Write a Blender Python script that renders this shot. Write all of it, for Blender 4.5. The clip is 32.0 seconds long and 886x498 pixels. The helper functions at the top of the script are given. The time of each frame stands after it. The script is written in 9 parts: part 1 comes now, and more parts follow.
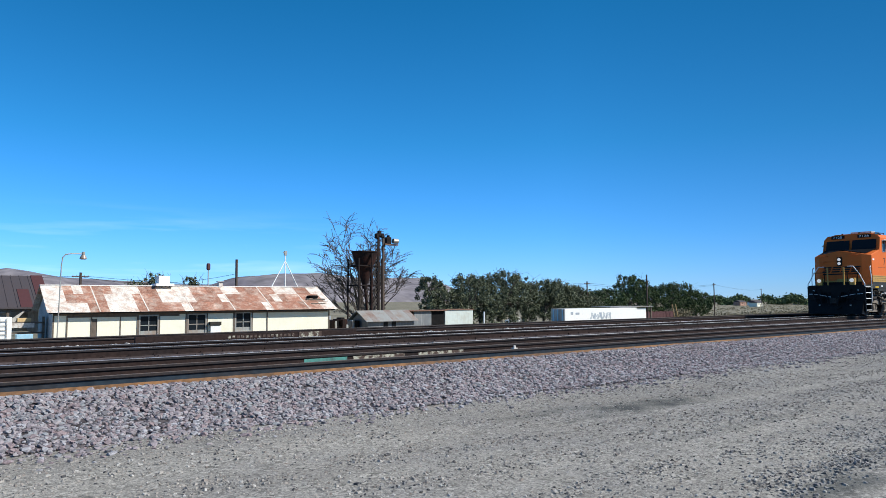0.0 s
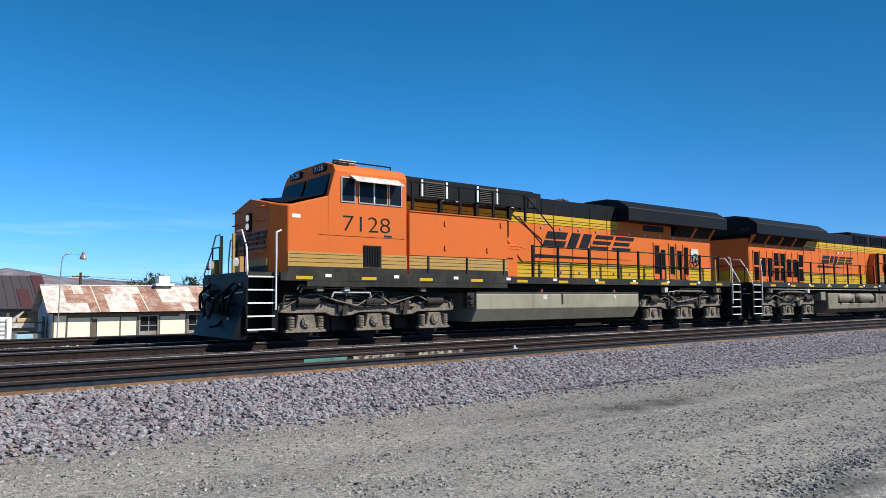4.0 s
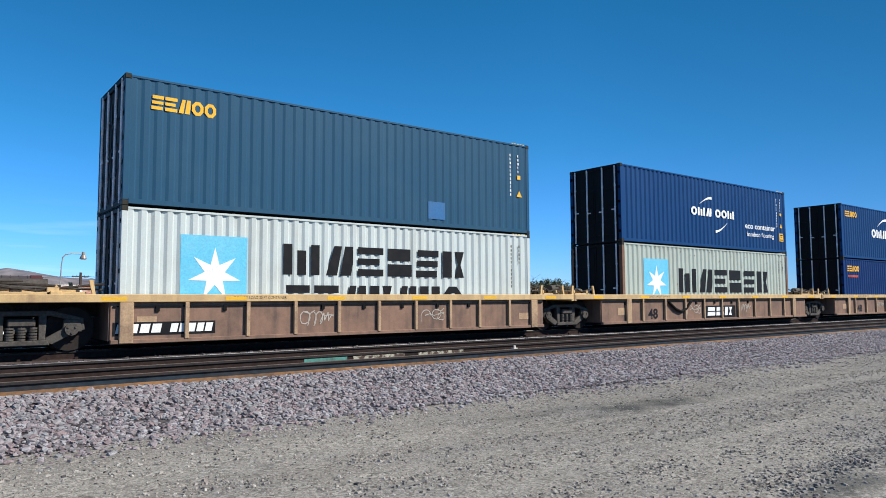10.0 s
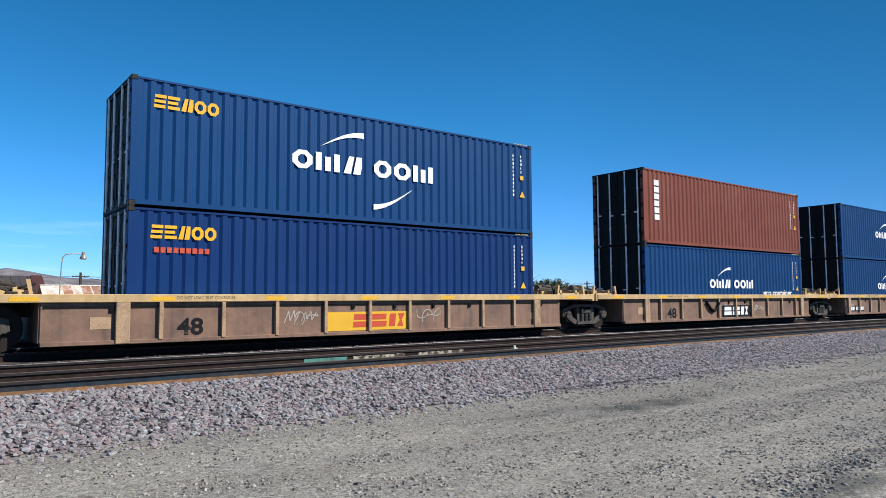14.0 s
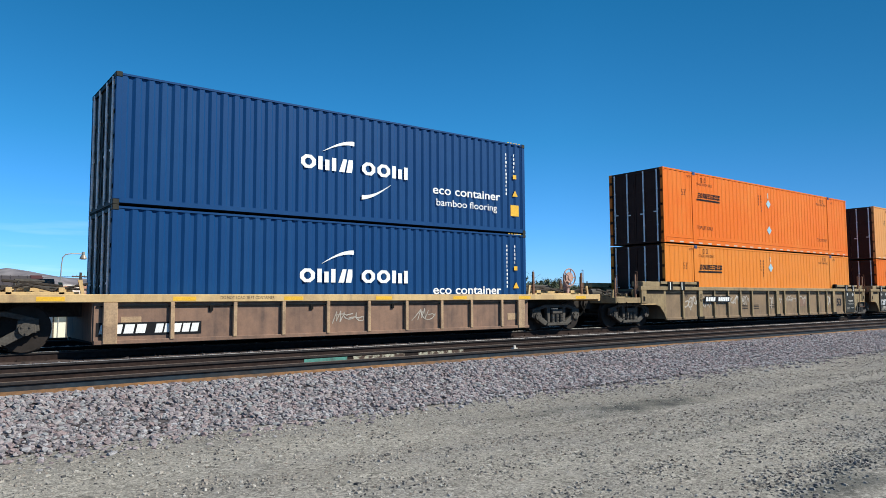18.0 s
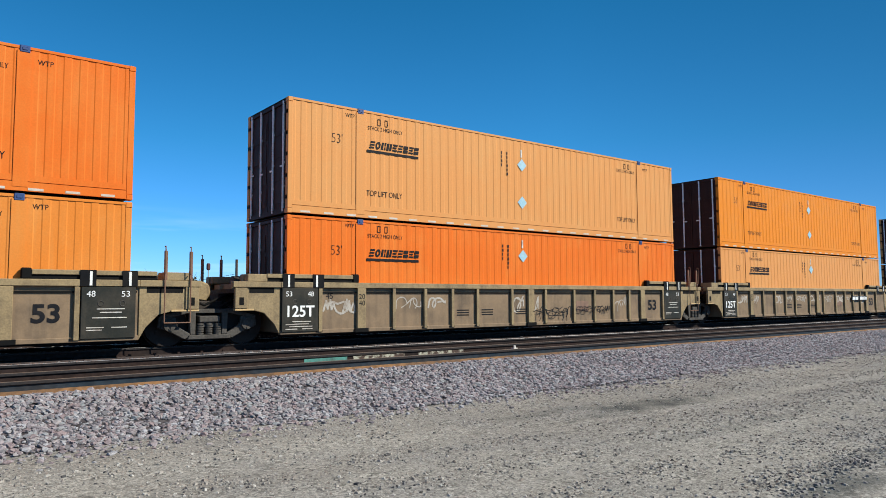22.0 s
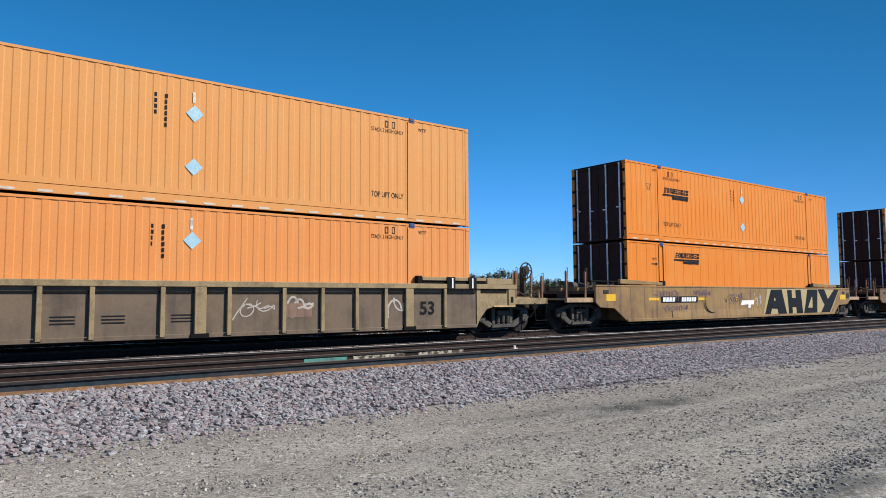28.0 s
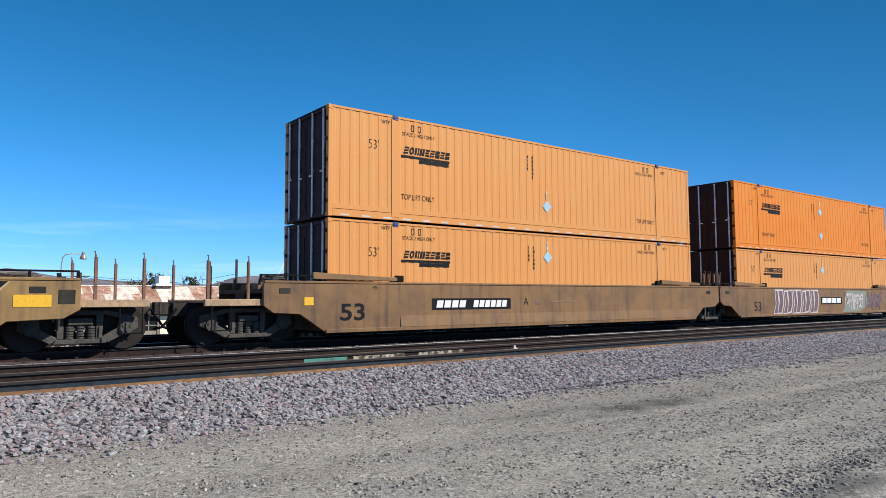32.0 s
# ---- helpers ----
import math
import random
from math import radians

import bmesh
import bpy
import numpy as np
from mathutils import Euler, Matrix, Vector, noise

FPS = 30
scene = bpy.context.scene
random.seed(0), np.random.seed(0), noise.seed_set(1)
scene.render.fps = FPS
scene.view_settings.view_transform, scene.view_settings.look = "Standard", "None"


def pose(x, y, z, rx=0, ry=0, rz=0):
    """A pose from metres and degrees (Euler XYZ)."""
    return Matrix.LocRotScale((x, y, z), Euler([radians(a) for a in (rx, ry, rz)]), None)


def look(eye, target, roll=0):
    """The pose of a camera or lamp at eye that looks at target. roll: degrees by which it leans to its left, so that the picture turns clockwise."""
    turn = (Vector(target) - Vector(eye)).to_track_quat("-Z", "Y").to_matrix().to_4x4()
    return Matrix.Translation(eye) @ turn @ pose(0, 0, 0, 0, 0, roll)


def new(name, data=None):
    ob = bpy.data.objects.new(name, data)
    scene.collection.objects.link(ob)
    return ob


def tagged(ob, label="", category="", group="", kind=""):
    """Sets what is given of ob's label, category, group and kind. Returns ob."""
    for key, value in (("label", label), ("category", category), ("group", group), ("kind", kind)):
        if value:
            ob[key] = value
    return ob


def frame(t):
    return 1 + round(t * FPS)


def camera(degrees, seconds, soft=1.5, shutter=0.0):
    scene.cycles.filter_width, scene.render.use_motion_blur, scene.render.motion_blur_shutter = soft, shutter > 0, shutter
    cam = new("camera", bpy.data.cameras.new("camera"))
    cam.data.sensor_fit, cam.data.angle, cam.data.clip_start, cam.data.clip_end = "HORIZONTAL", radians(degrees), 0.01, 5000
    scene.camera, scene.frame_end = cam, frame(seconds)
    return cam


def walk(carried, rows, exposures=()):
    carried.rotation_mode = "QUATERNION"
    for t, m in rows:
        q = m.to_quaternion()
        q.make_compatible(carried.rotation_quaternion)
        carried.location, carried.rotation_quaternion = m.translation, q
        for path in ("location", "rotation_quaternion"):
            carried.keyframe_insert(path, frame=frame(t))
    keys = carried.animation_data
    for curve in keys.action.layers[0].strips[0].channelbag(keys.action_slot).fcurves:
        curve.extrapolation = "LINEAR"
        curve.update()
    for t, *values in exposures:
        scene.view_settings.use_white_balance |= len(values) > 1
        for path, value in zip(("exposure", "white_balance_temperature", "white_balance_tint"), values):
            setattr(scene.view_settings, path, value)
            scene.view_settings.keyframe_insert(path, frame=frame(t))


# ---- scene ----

# ---------------------------------------------------------------- camera
EXPOSURE, SKY_STRENGTH, SUN_STRENGTH = 0.35, 0.073, 4.8
EYE = 1.65
cam = camera(65.2, 32.0, soft=0.5)
VIEW = pose(0, 0, EYE, 90 + 4.158, 0, -37.66) @ pose(0, 0, 0, 0, 0, -0.29)
walk(cam, [(0.0, VIEW), (32.0, VIEW)], exposures=[(t, EXPOSURE, k, g) for t, k, g in ((0.0, 6350, 9), (2.0, 6350, 9), (5.0, 6700, 10), (14.0, 6700, 10), (17.0, 6800, 6), (23.5, 6800, 6), (27.0, 6700, 10), (32.0, 6700, 10))])

RAIL_TOP = EYE - 1.03
TRACK_Y = 17.05

# ---------------------------------------------------------------- world, sun
world = bpy.data.worlds.new("world")
scene.world = world
world.use_nodes = True
wt = world.node_tree
sky = wt.nodes.new("ShaderNodeTexSky")
sky.sky_type = "NISHITA"
sky.sun_disc = False
sky.sun_elevation = radians(40)
sky.sun_rotation = radians(140)
sky.altitude = 1200
sky.air_density = 1.0
sky.dust_density = 0.0
sky.ozone_density = 2.0
# paler towards the horizon, deep blue high up, with thin cirrus low in the north
wc = wt.nodes.new("ShaderNodeTexCoord")
wz = wt.nodes.new("ShaderNodeSeparateXYZ")
wt.links.new(wc.outputs["Generated"], wz.inputs[0])
ramp = wt.nodes.new("ShaderNodeValToRGB")
for pos, rgb in ((0.0, (0.26, 0.445, 0.88)), (0.09, (0.17, 0.44, 0.80)), (0.22, (0.095, 0.435, 0.67)), (0.42, (0.05, 0.40, 0.58)), (0.62, (0.22, 0.42, 0.55))):
    e = ramp.color_ramp.elements.new(pos) if pos not in (0.0,) else ramp.color_ramp.elements[0]
    e.color = (*rgb, 1)
ramp.color_ramp.elements[-1].color = (0.34, 0.43, 0.52, 1)
wt.links.new(wz.outputs[2], ramp.inputs[0])
gain = wt.nodes.new("ShaderNodeVectorMath")
gain.operation = "SCALE"
gain.inputs["Scale"].default_value = 2.5
wt.links.new(ramp.outputs[0], gain.inputs[0])
tint = wt.nodes.new("ShaderNodeMix")
tint.data_type, tint.blend_type = "RGBA", "MULTIPLY"
tint.inputs[0].default_value = 1.0
wt.links.new(sky.outputs[0], tint.inputs[6])
wt.links.new(gain.outputs[0], tint.inputs[7])
wmap = wt.nodes.new("ShaderNodeMapping")
wmap.inputs["Rotation"].default_value = (0, radians(-4), 0)
wmap.inputs["Scale"].default_value = (3.5, 3.5, 42)
wt.links.new(wc.outputs["Generated"], wmap.inputs["Vector"])
wisp = wt.nodes.new("ShaderNodeTexNoise")
wisp.inputs["Scale"].default_value = 1.0
wisp.inputs["Detail"].default_value = 7
wt.links.new(wmap.outputs[0], wisp.inputs["Vector"])


def span(sock, lo, hi, out):
    r = wt.nodes.new("ShaderNodeMapRange")
    r.inputs["From Min"].default_value, r.inputs["From Max"].default_value, r.inputs["To Max"].default_value = lo, hi, out
    wt.links.new(sock, r.inputs["Value"])
    return r.outputs[0]


def product(one, two):
    r = wt.nodes.new("ShaderNodeMath")
    r.operation = "MULTIPLY"
    wt.links.new(one, r.inputs[0])
    wt.links.new(two, r.inputs[1])
    return r.outputs[0]


veil = product(product(span(wisp.outputs["Fac"], 0.5, 0.75, 0.4), span(wz.outputs[2], 0.13, 0.06, 1.0)), product(span(wz.outputs[0], 0.55, 0.3, 1.0), span(wz.outputs[1], 0.0, 0.3, 1.0)))
haze = wt.nodes.new("ShaderNodeMix")
haze.data_type = "RGBA"
wt.links.new(veil, haze.inputs[0])
wt.links.new(tint.outputs[2], haze.inputs[6])
haze.inputs[7].default_value = (12.0, 14.5, 17.0, 1)
# the sky deepens towards the east, a right angle from the sun
east = wt.nodes.new("ShaderNodeVectorMath")
east.operation = "DOT_PRODUCT"
east.inputs[1].default_value = (0.79, -0.61, 0)
wt.links.new(wc.outputs["Generated"], east.inputs[0])
deep = wt.nodes.new("ShaderNodeValToRGB")
for pos, v in ((0.0, 0.93), (0.28, 0.96), (0.42, 1.0), (0.58, 0.96), (0.78, 0.64)):
    e = deep.color_ramp.elements[0] if pos == 0.0 else deep.color_ramp.elements.new(pos)
    e.color = (v, v, v, 1)
deep.color_ramp.elements[-1].color = (0.72, 0.72, 0.72, 1)
wt.links.new(span(east.outputs["Value"], -1.0, 1.0, 1.0), deep.inputs[0])
deepen = wt.nodes.new("ShaderNodeMix")
deepen.data_type, deepen.blend_type = "RGBA", "MULTIPLY"
deepen.inputs[0].default_value = 1.0
wt.links.new(haze.outputs[2], deepen.inputs[6])
wt.links.new(deep.outputs[0], deepen.inputs[7])
wt.links.new(deepen.outputs[2], wt.nodes["Background"].inputs[0])
wt.nodes["Background"].inputs[1].default_value = SKY_STRENGTH
sun = new("sun", bpy.data.lights.new("sun", "SUN"))
sun.data.energy = SUN_STRENGTH
sun.data.angle = radians(0.5)
sun.data.color = (1.0, 0.975, 0.92)
sun.matrix_basis = look((0, 0, 0), (-0.85, 1.0, -1.1))


# ---------------------------------------------------------------- materials
def lin(r, g, b):
    """A colour from its 0 to 255 display values."""
    return tuple((v / 255 / 12.92 if v / 255 <= 0.04045 else ((v / 255 + 0.055) / 1.055) ** 2.4) for v in (r, g, b))


def mat(name, rgb, rough=0.6, metal=0.0, dirt=None, amount=0.3, scale=1.5, streak=0.0, fine=0.12, fscale=30.0, bump=0.0, bscale=60.0, random_tone=0.0, spec=0.4):
    """Painted, weathered surface: base colour, patches of dirt, vertical streaks, fine grain and relief."""
    m = bpy.data.materials.new(name)
    m.use_nodes = True
    if max(rgb) < 0.06:
        spec = min(spec, 0.12)
    nt = m.node_tree
    n, ln = nt.nodes, nt.links.new
    b = n["Principled BSDF"]
    b.inputs["Metallic"].default_value = metal
    b.inputs["Specular IOR Level"].default_value = spec
    co = n.new("ShaderNodeTexCoord")
    dirt = dirt or tuple(c * 0.55 for c in rgb)
    big = n.new("ShaderNodeTexNoise")
    big.inputs["Scale"].default_value = scale
    big.inputs["Detail"].default_value = 6
    big.inputs["Roughness"].default_value = 0.65
    ln(co.outputs["Object"], big.inputs["Vector"])
    ramp = n.new("ShaderNodeMapRange")
    ramp.inputs["From Min"].default_value = 0.45
    ramp.inputs["From Max"].default_value = 0.75
    ramp.inputs["To Max"].default_value = amount
    ln(big.outputs["Fac"], ramp.inputs["Value"])
    fac = ramp.outputs[0]
    if streak:
        mp = n.new("ShaderNodeMapping")
        mp.inputs["Scale"].default_value = (7, 7, 0.5)
        ln(co.outputs["Object"], mp.inputs["Vector"])
        st = n.new("ShaderNodeTexNoise")
        st.inputs["Scale"].default_value = 1.0
        st.inputs["Detail"].default_value = 4
        ln(mp.outputs[0], st.inputs["Vector"])
        r2 = n.new("ShaderNodeMapRange")
        r2.inputs["From Min"].default_value = 0.5
        r2.inputs["From Max"].default_value = 0.8
        r2.inputs["To Max"].default_value = streak
        ln(st.outputs["Fac"], r2.inputs["Value"])
        add = n.new("ShaderNodeMath")
        add.operation = "ADD"
        add.use_clamp = True
        ln(fac, add.inputs[0])
        ln(r2.outputs[0], add.inputs[1])
        fac = add.outputs[0]
    mix = n.new("ShaderNodeMix")
    mix.data_type = "RGBA"
    mix.inputs[6].default_value = (*rgb, 1)
    mix.inputs[7].default_value = (*dirt, 1)
    ln(fac, mix.inputs[0])
    small = n.new("ShaderNodeTexNoise")
    small.inputs["Scale"].default_value = fscale
    small.inputs["Detail"].default_value = 5
    ln(co.outputs["Object"], small.inputs["Vector"])
    val = n.new("ShaderNodeMapRange")
    val.inputs["From Min"].default_value = 0.3
    val.inputs["From Max"].default_value = 0.7
    val.inputs["To Min"].default_value = 1 - fine
    val.inputs["To Max"].default_value = 1 + fine
    ln(small.outputs["Fac"], val.inputs["Value"])
    tone = val.outputs[0]
    if random_tone:
        oi = n.new("ShaderNodeObjectInfo")
        rr = n.new("ShaderNodeMapRange")
        rr.inputs["To Min"].default_value = 1 - random_tone
        rr.inputs["To Max"].default_value = 1 + random_tone
        ln(oi.outputs["Random"], rr.inputs["Value"])
        mu = n.new("ShaderNodeMath")
        mu.operation = "MULTIPLY"
        ln(tone, mu.inputs[0])
        ln(rr.outputs[0], mu.inputs[1])
        tone = mu.outputs[0]
    sc = n.new("ShaderNodeVectorMath")
    sc.operation = "SCALE"
    ln(mix.outputs[2], sc.inputs[0])
    ln(tone, sc.inputs["Scale"])
    ln(sc.outputs[0], b.inputs["Base Color"])
    rg = n.new("ShaderNodeMapRange")
    rg.inputs["To Min"].default_value = max(0.05, rough - 0.12)
    rg.inputs["To Max"].default_value = min(1.0, rough + 0.12)
    ln(big.outputs["Fac"], rg.inputs["Value"])
    ln(rg.outputs[0], b.inputs["Roughness"])
    if bump:
        bn = n.new("ShaderNodeTexNoise")
        bn.inputs["Scale"].default_value = bscale
        bn.inputs["Detail"].default_value = 6
        ln(co.outputs["Object"], bn.inputs["Vector"])
        bp = n.new("ShaderNodeBump")
        bp.inputs["Strength"].default_value = bump
        bp.inputs["Distance"].default_value = 0.02
        ln(bn.outputs["Fac"], bp.inputs["Height"])
        ln(bp.outputs[0], b.inputs["Normal"])
    return m


def two_tone(name, rgb_a, rgb_b, scale, lo, hi, rough=0.9, bump=0.4, bscale=80.0, fine=0.25, fscale=60.0, third=None, island=0.0):
    """Ground-like surface: two colours in patches, grain and relief; island: tone that changes from stone to stone."""
    m = mat(name, rgb_a, rough, 0, rgb_b, 1.0, scale, 0, fine, fscale, bump, bscale, spec=0.15)
    nt = m.node_tree
    for nd in nt.nodes:
        if nd.type == "MAP_RANGE" and abs(nd.inputs["From Min"].default_value - 0.45) < 1e-4:
            nd.inputs["From Min"].default_value, nd.inputs["From Max"].default_value = lo, hi
    if island:
        ge = nt.nodes.new("ShaderNodeNewGeometry")
        cr = nt.nodes.new("ShaderNodeValToRGB")
        el = cr.color_ramp.elements
        el[0].color, el[1].color = (*rgb_a, 1), (*rgb_b, 1)
        if third:
            e = el.new(0.5)
            e.color = (*third, 1)
        nt.links.new(ge.outputs["Random Per Island"], cr.inputs[0])
        nt.links.new(cr.outputs[0], nt.nodes["Principled BSDF"].inputs["Base Color"])
    return m


def stone_mat(name, colours, rough=0.85):
    """Loose stones: each stone takes one of the colours, with a fine grain."""
    m = mat(name, colours[0], rough, fine=0.2, fscale=90, bump=0.3, bscale=120, spec=0.15)
    nt = m.node_tree
    ge = nt.nodes.new("ShaderNodeNewGeometry")
    cr = nt.nodes.new("ShaderNodeValToRGB")
    cr.color_ramp.interpolation = "CONSTANT"
    el = cr.color_ramp.elements
    while len(el) < len(colours):
        el.new(0.5)
    for i, c in enumerate(colours):
        el[i].position = i / len(colours)
        el[i].color = (*c, 1)
    nt.links.new(ge.outputs["Random Per Island"], cr.inputs[0])
    mix = [nd for nd in nt.nodes if nd.type == "MIX"][0]
    nt.links.new(cr.outputs[0], mix.inputs[6])
    nt.links.new(cr.outputs[0], mix.inputs[7])
    return m


def gravel(name, pale, dark, grey, patches=()):
    """Gravelly sand: broad patches, two sizes of grit in cells, relief, and dark oily stains (x, y, half length, half width, strength)."""
    m = bpy.data.materials.new(name)
    m.use_nodes = True
    nt = m.node_tree
    n, ln = nt.nodes, nt.links.new
    b = n["Principled BSDF"]
    b.inputs["Roughness"].default_value = 0.92
    b.inputs["Specular IOR Level"].default_value = 0.12
    co = n.new("ShaderNodeTexCoord").outputs["Object"]

    def noise_tex(scale, detail, lo, hi, vec=None):
        t = n.new("ShaderNodeTexNoise")
        t.inputs["Scale"].default_value, t.inputs["Detail"].default_value = scale, detail
        ln(vec or co, t.inputs["Vector"])
        r = n.new("ShaderNodeMapRange")
        r.inputs["From Min"].default_value, r.inputs["From Max"].default_value = lo, hi
        ln(t.outputs["Fac"], r.inputs["Value"])
        return r.outputs[0]

    def blend(fac, one, two, kind="MIX"):
        x = n.new("ShaderNodeMix")
        x.data_type, x.blend_type = "RGBA", kind
        for sock, v in ((0, fac), (6, one), (7, two)):
            if isinstance(v, tuple):
                x.inputs[sock].default_value = (*v, 1)
            elif isinstance(v, float):
                x.inputs[sock].default_value = v
            else:
                ln(v, x.inputs[sock])
        return x.outputs[2]

    def times(one, two, op="MULTIPLY"):
        x = n.new("ShaderNodeMath")
        x.operation = op
        for i, v in enumerate((one, two)):
            if isinstance(v, float):
                x.inputs[i].default_value = v
            else:
                ln(v, x.inputs[i])
        return x.outputs[0]

    mp = n.new("ShaderNodeMapping")
    mp.inputs["Scale"].default_value = (0.12, 0.75, 1)
    mp.inputs["Rotation"].default_value = (0, 0, radians(3))
    ln(co, mp.inputs["Vector"])
    base = blend(noise_tex(1.0, 5, 0.38, 0.66, mp.outputs[0]), pale, dark)
    base = blend(times(noise_tex(0.9, 6, 0.45, 0.7), 0.6), base, grey)
    # grit in cells of two sizes
    heights = []
    for scale, depth in ((55.0, 0.42), (24.0, 0.5)):
        vo = n.new("ShaderNodeTexVoronoi")
        vo.inputs["Scale"].default_value = scale
        ln(co, vo.inputs["Vector"])
        sp = n.new("ShaderNodeSeparateColor")
        ln(vo.outputs["Color"], sp.inputs[0])
        r = n.new("ShaderNodeMapRange")
        r.inputs["To Min"].default_value, r.inputs["To Max"].default_value = 1 - depth, 1 + depth * 0.75
        ln(sp.outputs[0], r.inputs["Value"])
        sparse = times(noise_tex(3.0, 4, 0.4, 0.62), 1.0)
        x = n.new("ShaderNodeVectorMath")
        x.operation = "SCALE"
        ln(base, x.inputs[0])
        ln(r.outputs[0], x.inputs["Scale"])
        base = x.outputs[0] if scale > 40 else blend(sparse, base, x.outputs[0])
        heights.append(times(vo.outputs["Distance"], sp.outputs[1]))
    sep = n.new("ShaderNodeSeparateXYZ")
    ln(co, sep.inputs[0])
    for px, py, a, w, k in patches:
        dx = times(times(sep.outputs[0], -float(px), "ADD"), 1.0 / a)
        dy = times(times(sep.outputs[1], -float(py), "ADD"), 1.0 / w)
        d = times(times(dx, dx), times(dy, dy), "ADD")
        d = times(d, times(noise_tex(2.2, 6, 0.25, 0.75), 1.6), "ADD")
        r = n.new("ShaderNodeMapRange")
        r.inputs["From Min"].default_value, r.inputs["From Max"].default_value = 0.6, 1.9
        r.inputs["To Min"].default_value, r.inputs["To Max"].default_value = k, 0.0
        ln(d, r.inputs["Value"])
        base = blend(r.outputs[0], base, (0.03, 0.036, 0.036))
    ln(base, b.inputs["Base Color"])
    bp = n.new("ShaderNodeBump")
    bp.inputs["Strength"].default_value = 0.38
    bp.inputs["Distance"].default_value = 0.03
    ln(times(times(heights[0], 0.6), heights[1], "ADD"), bp.inputs["Height"])
    bp.invert = True
    ln(bp.outputs[0], b.inputs["Normal"])
    return m


M = {}
M["sand"] = gravel("sandy_gravel", (0.300, 0.281, 0.247), (0.228, 0.212, 0.188), (0.246, 0.235, 0.22), ((9.43, 6.85, 1.9, 0.40, 0.8), (7.90, 7.37, 1.6, 0.22, 0.35), (6.80, 2.84, 1.6, 0.28, 0.6), (8.63, 3.23, 2.0, 0.2, 0.45), (8.82, 4.99, 3.2, 0.18, 0.3),))
M["desert"] = two_tone("desert_soil", (0.25, 0.215, 0.15), (0.13, 0.125, 0.085), 0.06, 0.4, 0.62, fine=0.35, fscale=0.8)
M["pebble"] = stone_mat("pebbles", [(0.31, 0.285, 0.25), (0.17, 0.16, 0.15), (0.35, 0.315, 0.275), (0.26, 0.235, 0.21), (0.065, 0.063, 0.065), (0.33, 0.30, 0.265), (0.44, 0.415, 0.38), (0.28, 0.25, 0.22), (0.37, 0.335, 0.295), (0.235, 0.20, 0.172)])
M["dark_gravel"] = stone_mat("dark_gravel", [(0.14, 0.135, 0.13), (0.28, 0.265, 0.24), (0.09, 0.088, 0.088), (0.33, 0.31, 0.28), (0.22, 0.21, 0.20), (0.16, 0.15, 0.145), (0.29, 0.27, 0.245)])
# bed much darker than its stones: shade of the crevices put into the colour
M["ballast_bed"] = two_tone("ballast_bed", (0.085, 0.073, 0.076), (0.05, 0.043, 0.045), 1.2, 0.4, 0.65, bump=1.0, bscale=14, fine=0.5, fscale=12)
M["ballast"] = stone_mat("ballast_stone", [(0.262, 0.226, 0.234), (0.205, 0.197, 0.204), (0.302, 0.268, 0.268), (0.222, 0.178, 0.182), (0.25, 0.252, 0.258), (0.15, 0.141, 0.147), (0.282, 0.242, 0.25), (0.325, 0.315, 0.328), (0.232, 0.207, 0.217), (0.255, 0.197, 0.197), (0.295, 0.285, 0.29), (0.185, 0.165, 0.174)])
M["track_fill"] = two_tone("dark_ballast", (0.095, 0.072, 0.068), (0.04, 0.031, 0.029), 1.6, 0.38, 0.66, bump=1.0, bscale=20, fine=0.4, fscale=20)
M["track_stone"] = stone_mat("dark_track_stone", [(0.09, 0.07, 0.065), (0.05, 0.04, 0.038), (0.13, 0.105, 0.10), (0.07, 0.055, 0.05), (0.17, 0.15, 0.14)])
M["tie"] = mat("tie_wood", (0.06, 0.045, 0.035), 0.9, fine=0.3, bump=0.4)
M["rail_side"] = mat("rail_rust", (0.032, 0.02, 0.017), 0.85, 0.0, (0.018, 0.015, 0.015), 0.8, 0.8, fine=0.3, fscale=12, bump=0.2)
M["rail_orange"] = mat("rail_orange_rust", (0.19, 0.092, 0.036), 0.85, 0.0, (0.05, 0.037, 0.03), 1.0, 0.5, fine=0.35, fscale=10, bump=0.2)
# blue-grey base paints the sky's reflection on the web; patches are rust
M["rail_web"] = mat("rail_sky_tinted_web", (0.022, 0.032, 0.042), 0.6, 0.0, (0.05, 0.032, 0.022), 0.8, 0.7, fine=0.3, fscale=9)
M["rail_flank"] = mat("rail_head_flank", (0.03, 0.027, 0.027), 0.6, 0.0, (0.05, 0.035, 0.03), 0.6, 3, fine=0.3)
M["rail_head"] = mat("rail_polished", (0.75, 0.73, 0.70), 0.42, 1.0, (0.25, 0.22, 0.20), 0.4, 2)
M["rail_head_dull"] = mat("rail_dull_head", (0.11, 0.08, 0.06), 0.6, 0.0, (0.05, 0.033, 0.024), 0.6, 2)
M["teal"] = mat("teal_paint", (0.075, 0.25, 0.21), 0.75, 0, (0.05, 0.08, 0.07), 0.9, 7)
M["chalk"] = mat("chalky_paint", (0.62, 0.58, 0.52), 0.8, 0, (0.2, 0.12, 0.08), 0.9, 5)
M["rail_paint"] = two_tone("flaking_pale_paint", (0.40, 0.38, 0.30), (0.08, 0.055, 0.045), 7, 0.42, 0.52, fine=0.2, fscale=30, bump=0.1)
M["white"] = mat("white_paint", (0.78, 0.77, 0.73), 0.5, 0, (0.45, 0.42, 0.38), 0.25, 3)
M["white_mark"] = mat("white_lettering", (0.80, 0.80, 0.78), 0.5, 0, (0.5, 0.48, 0.45), 0.2, 6)
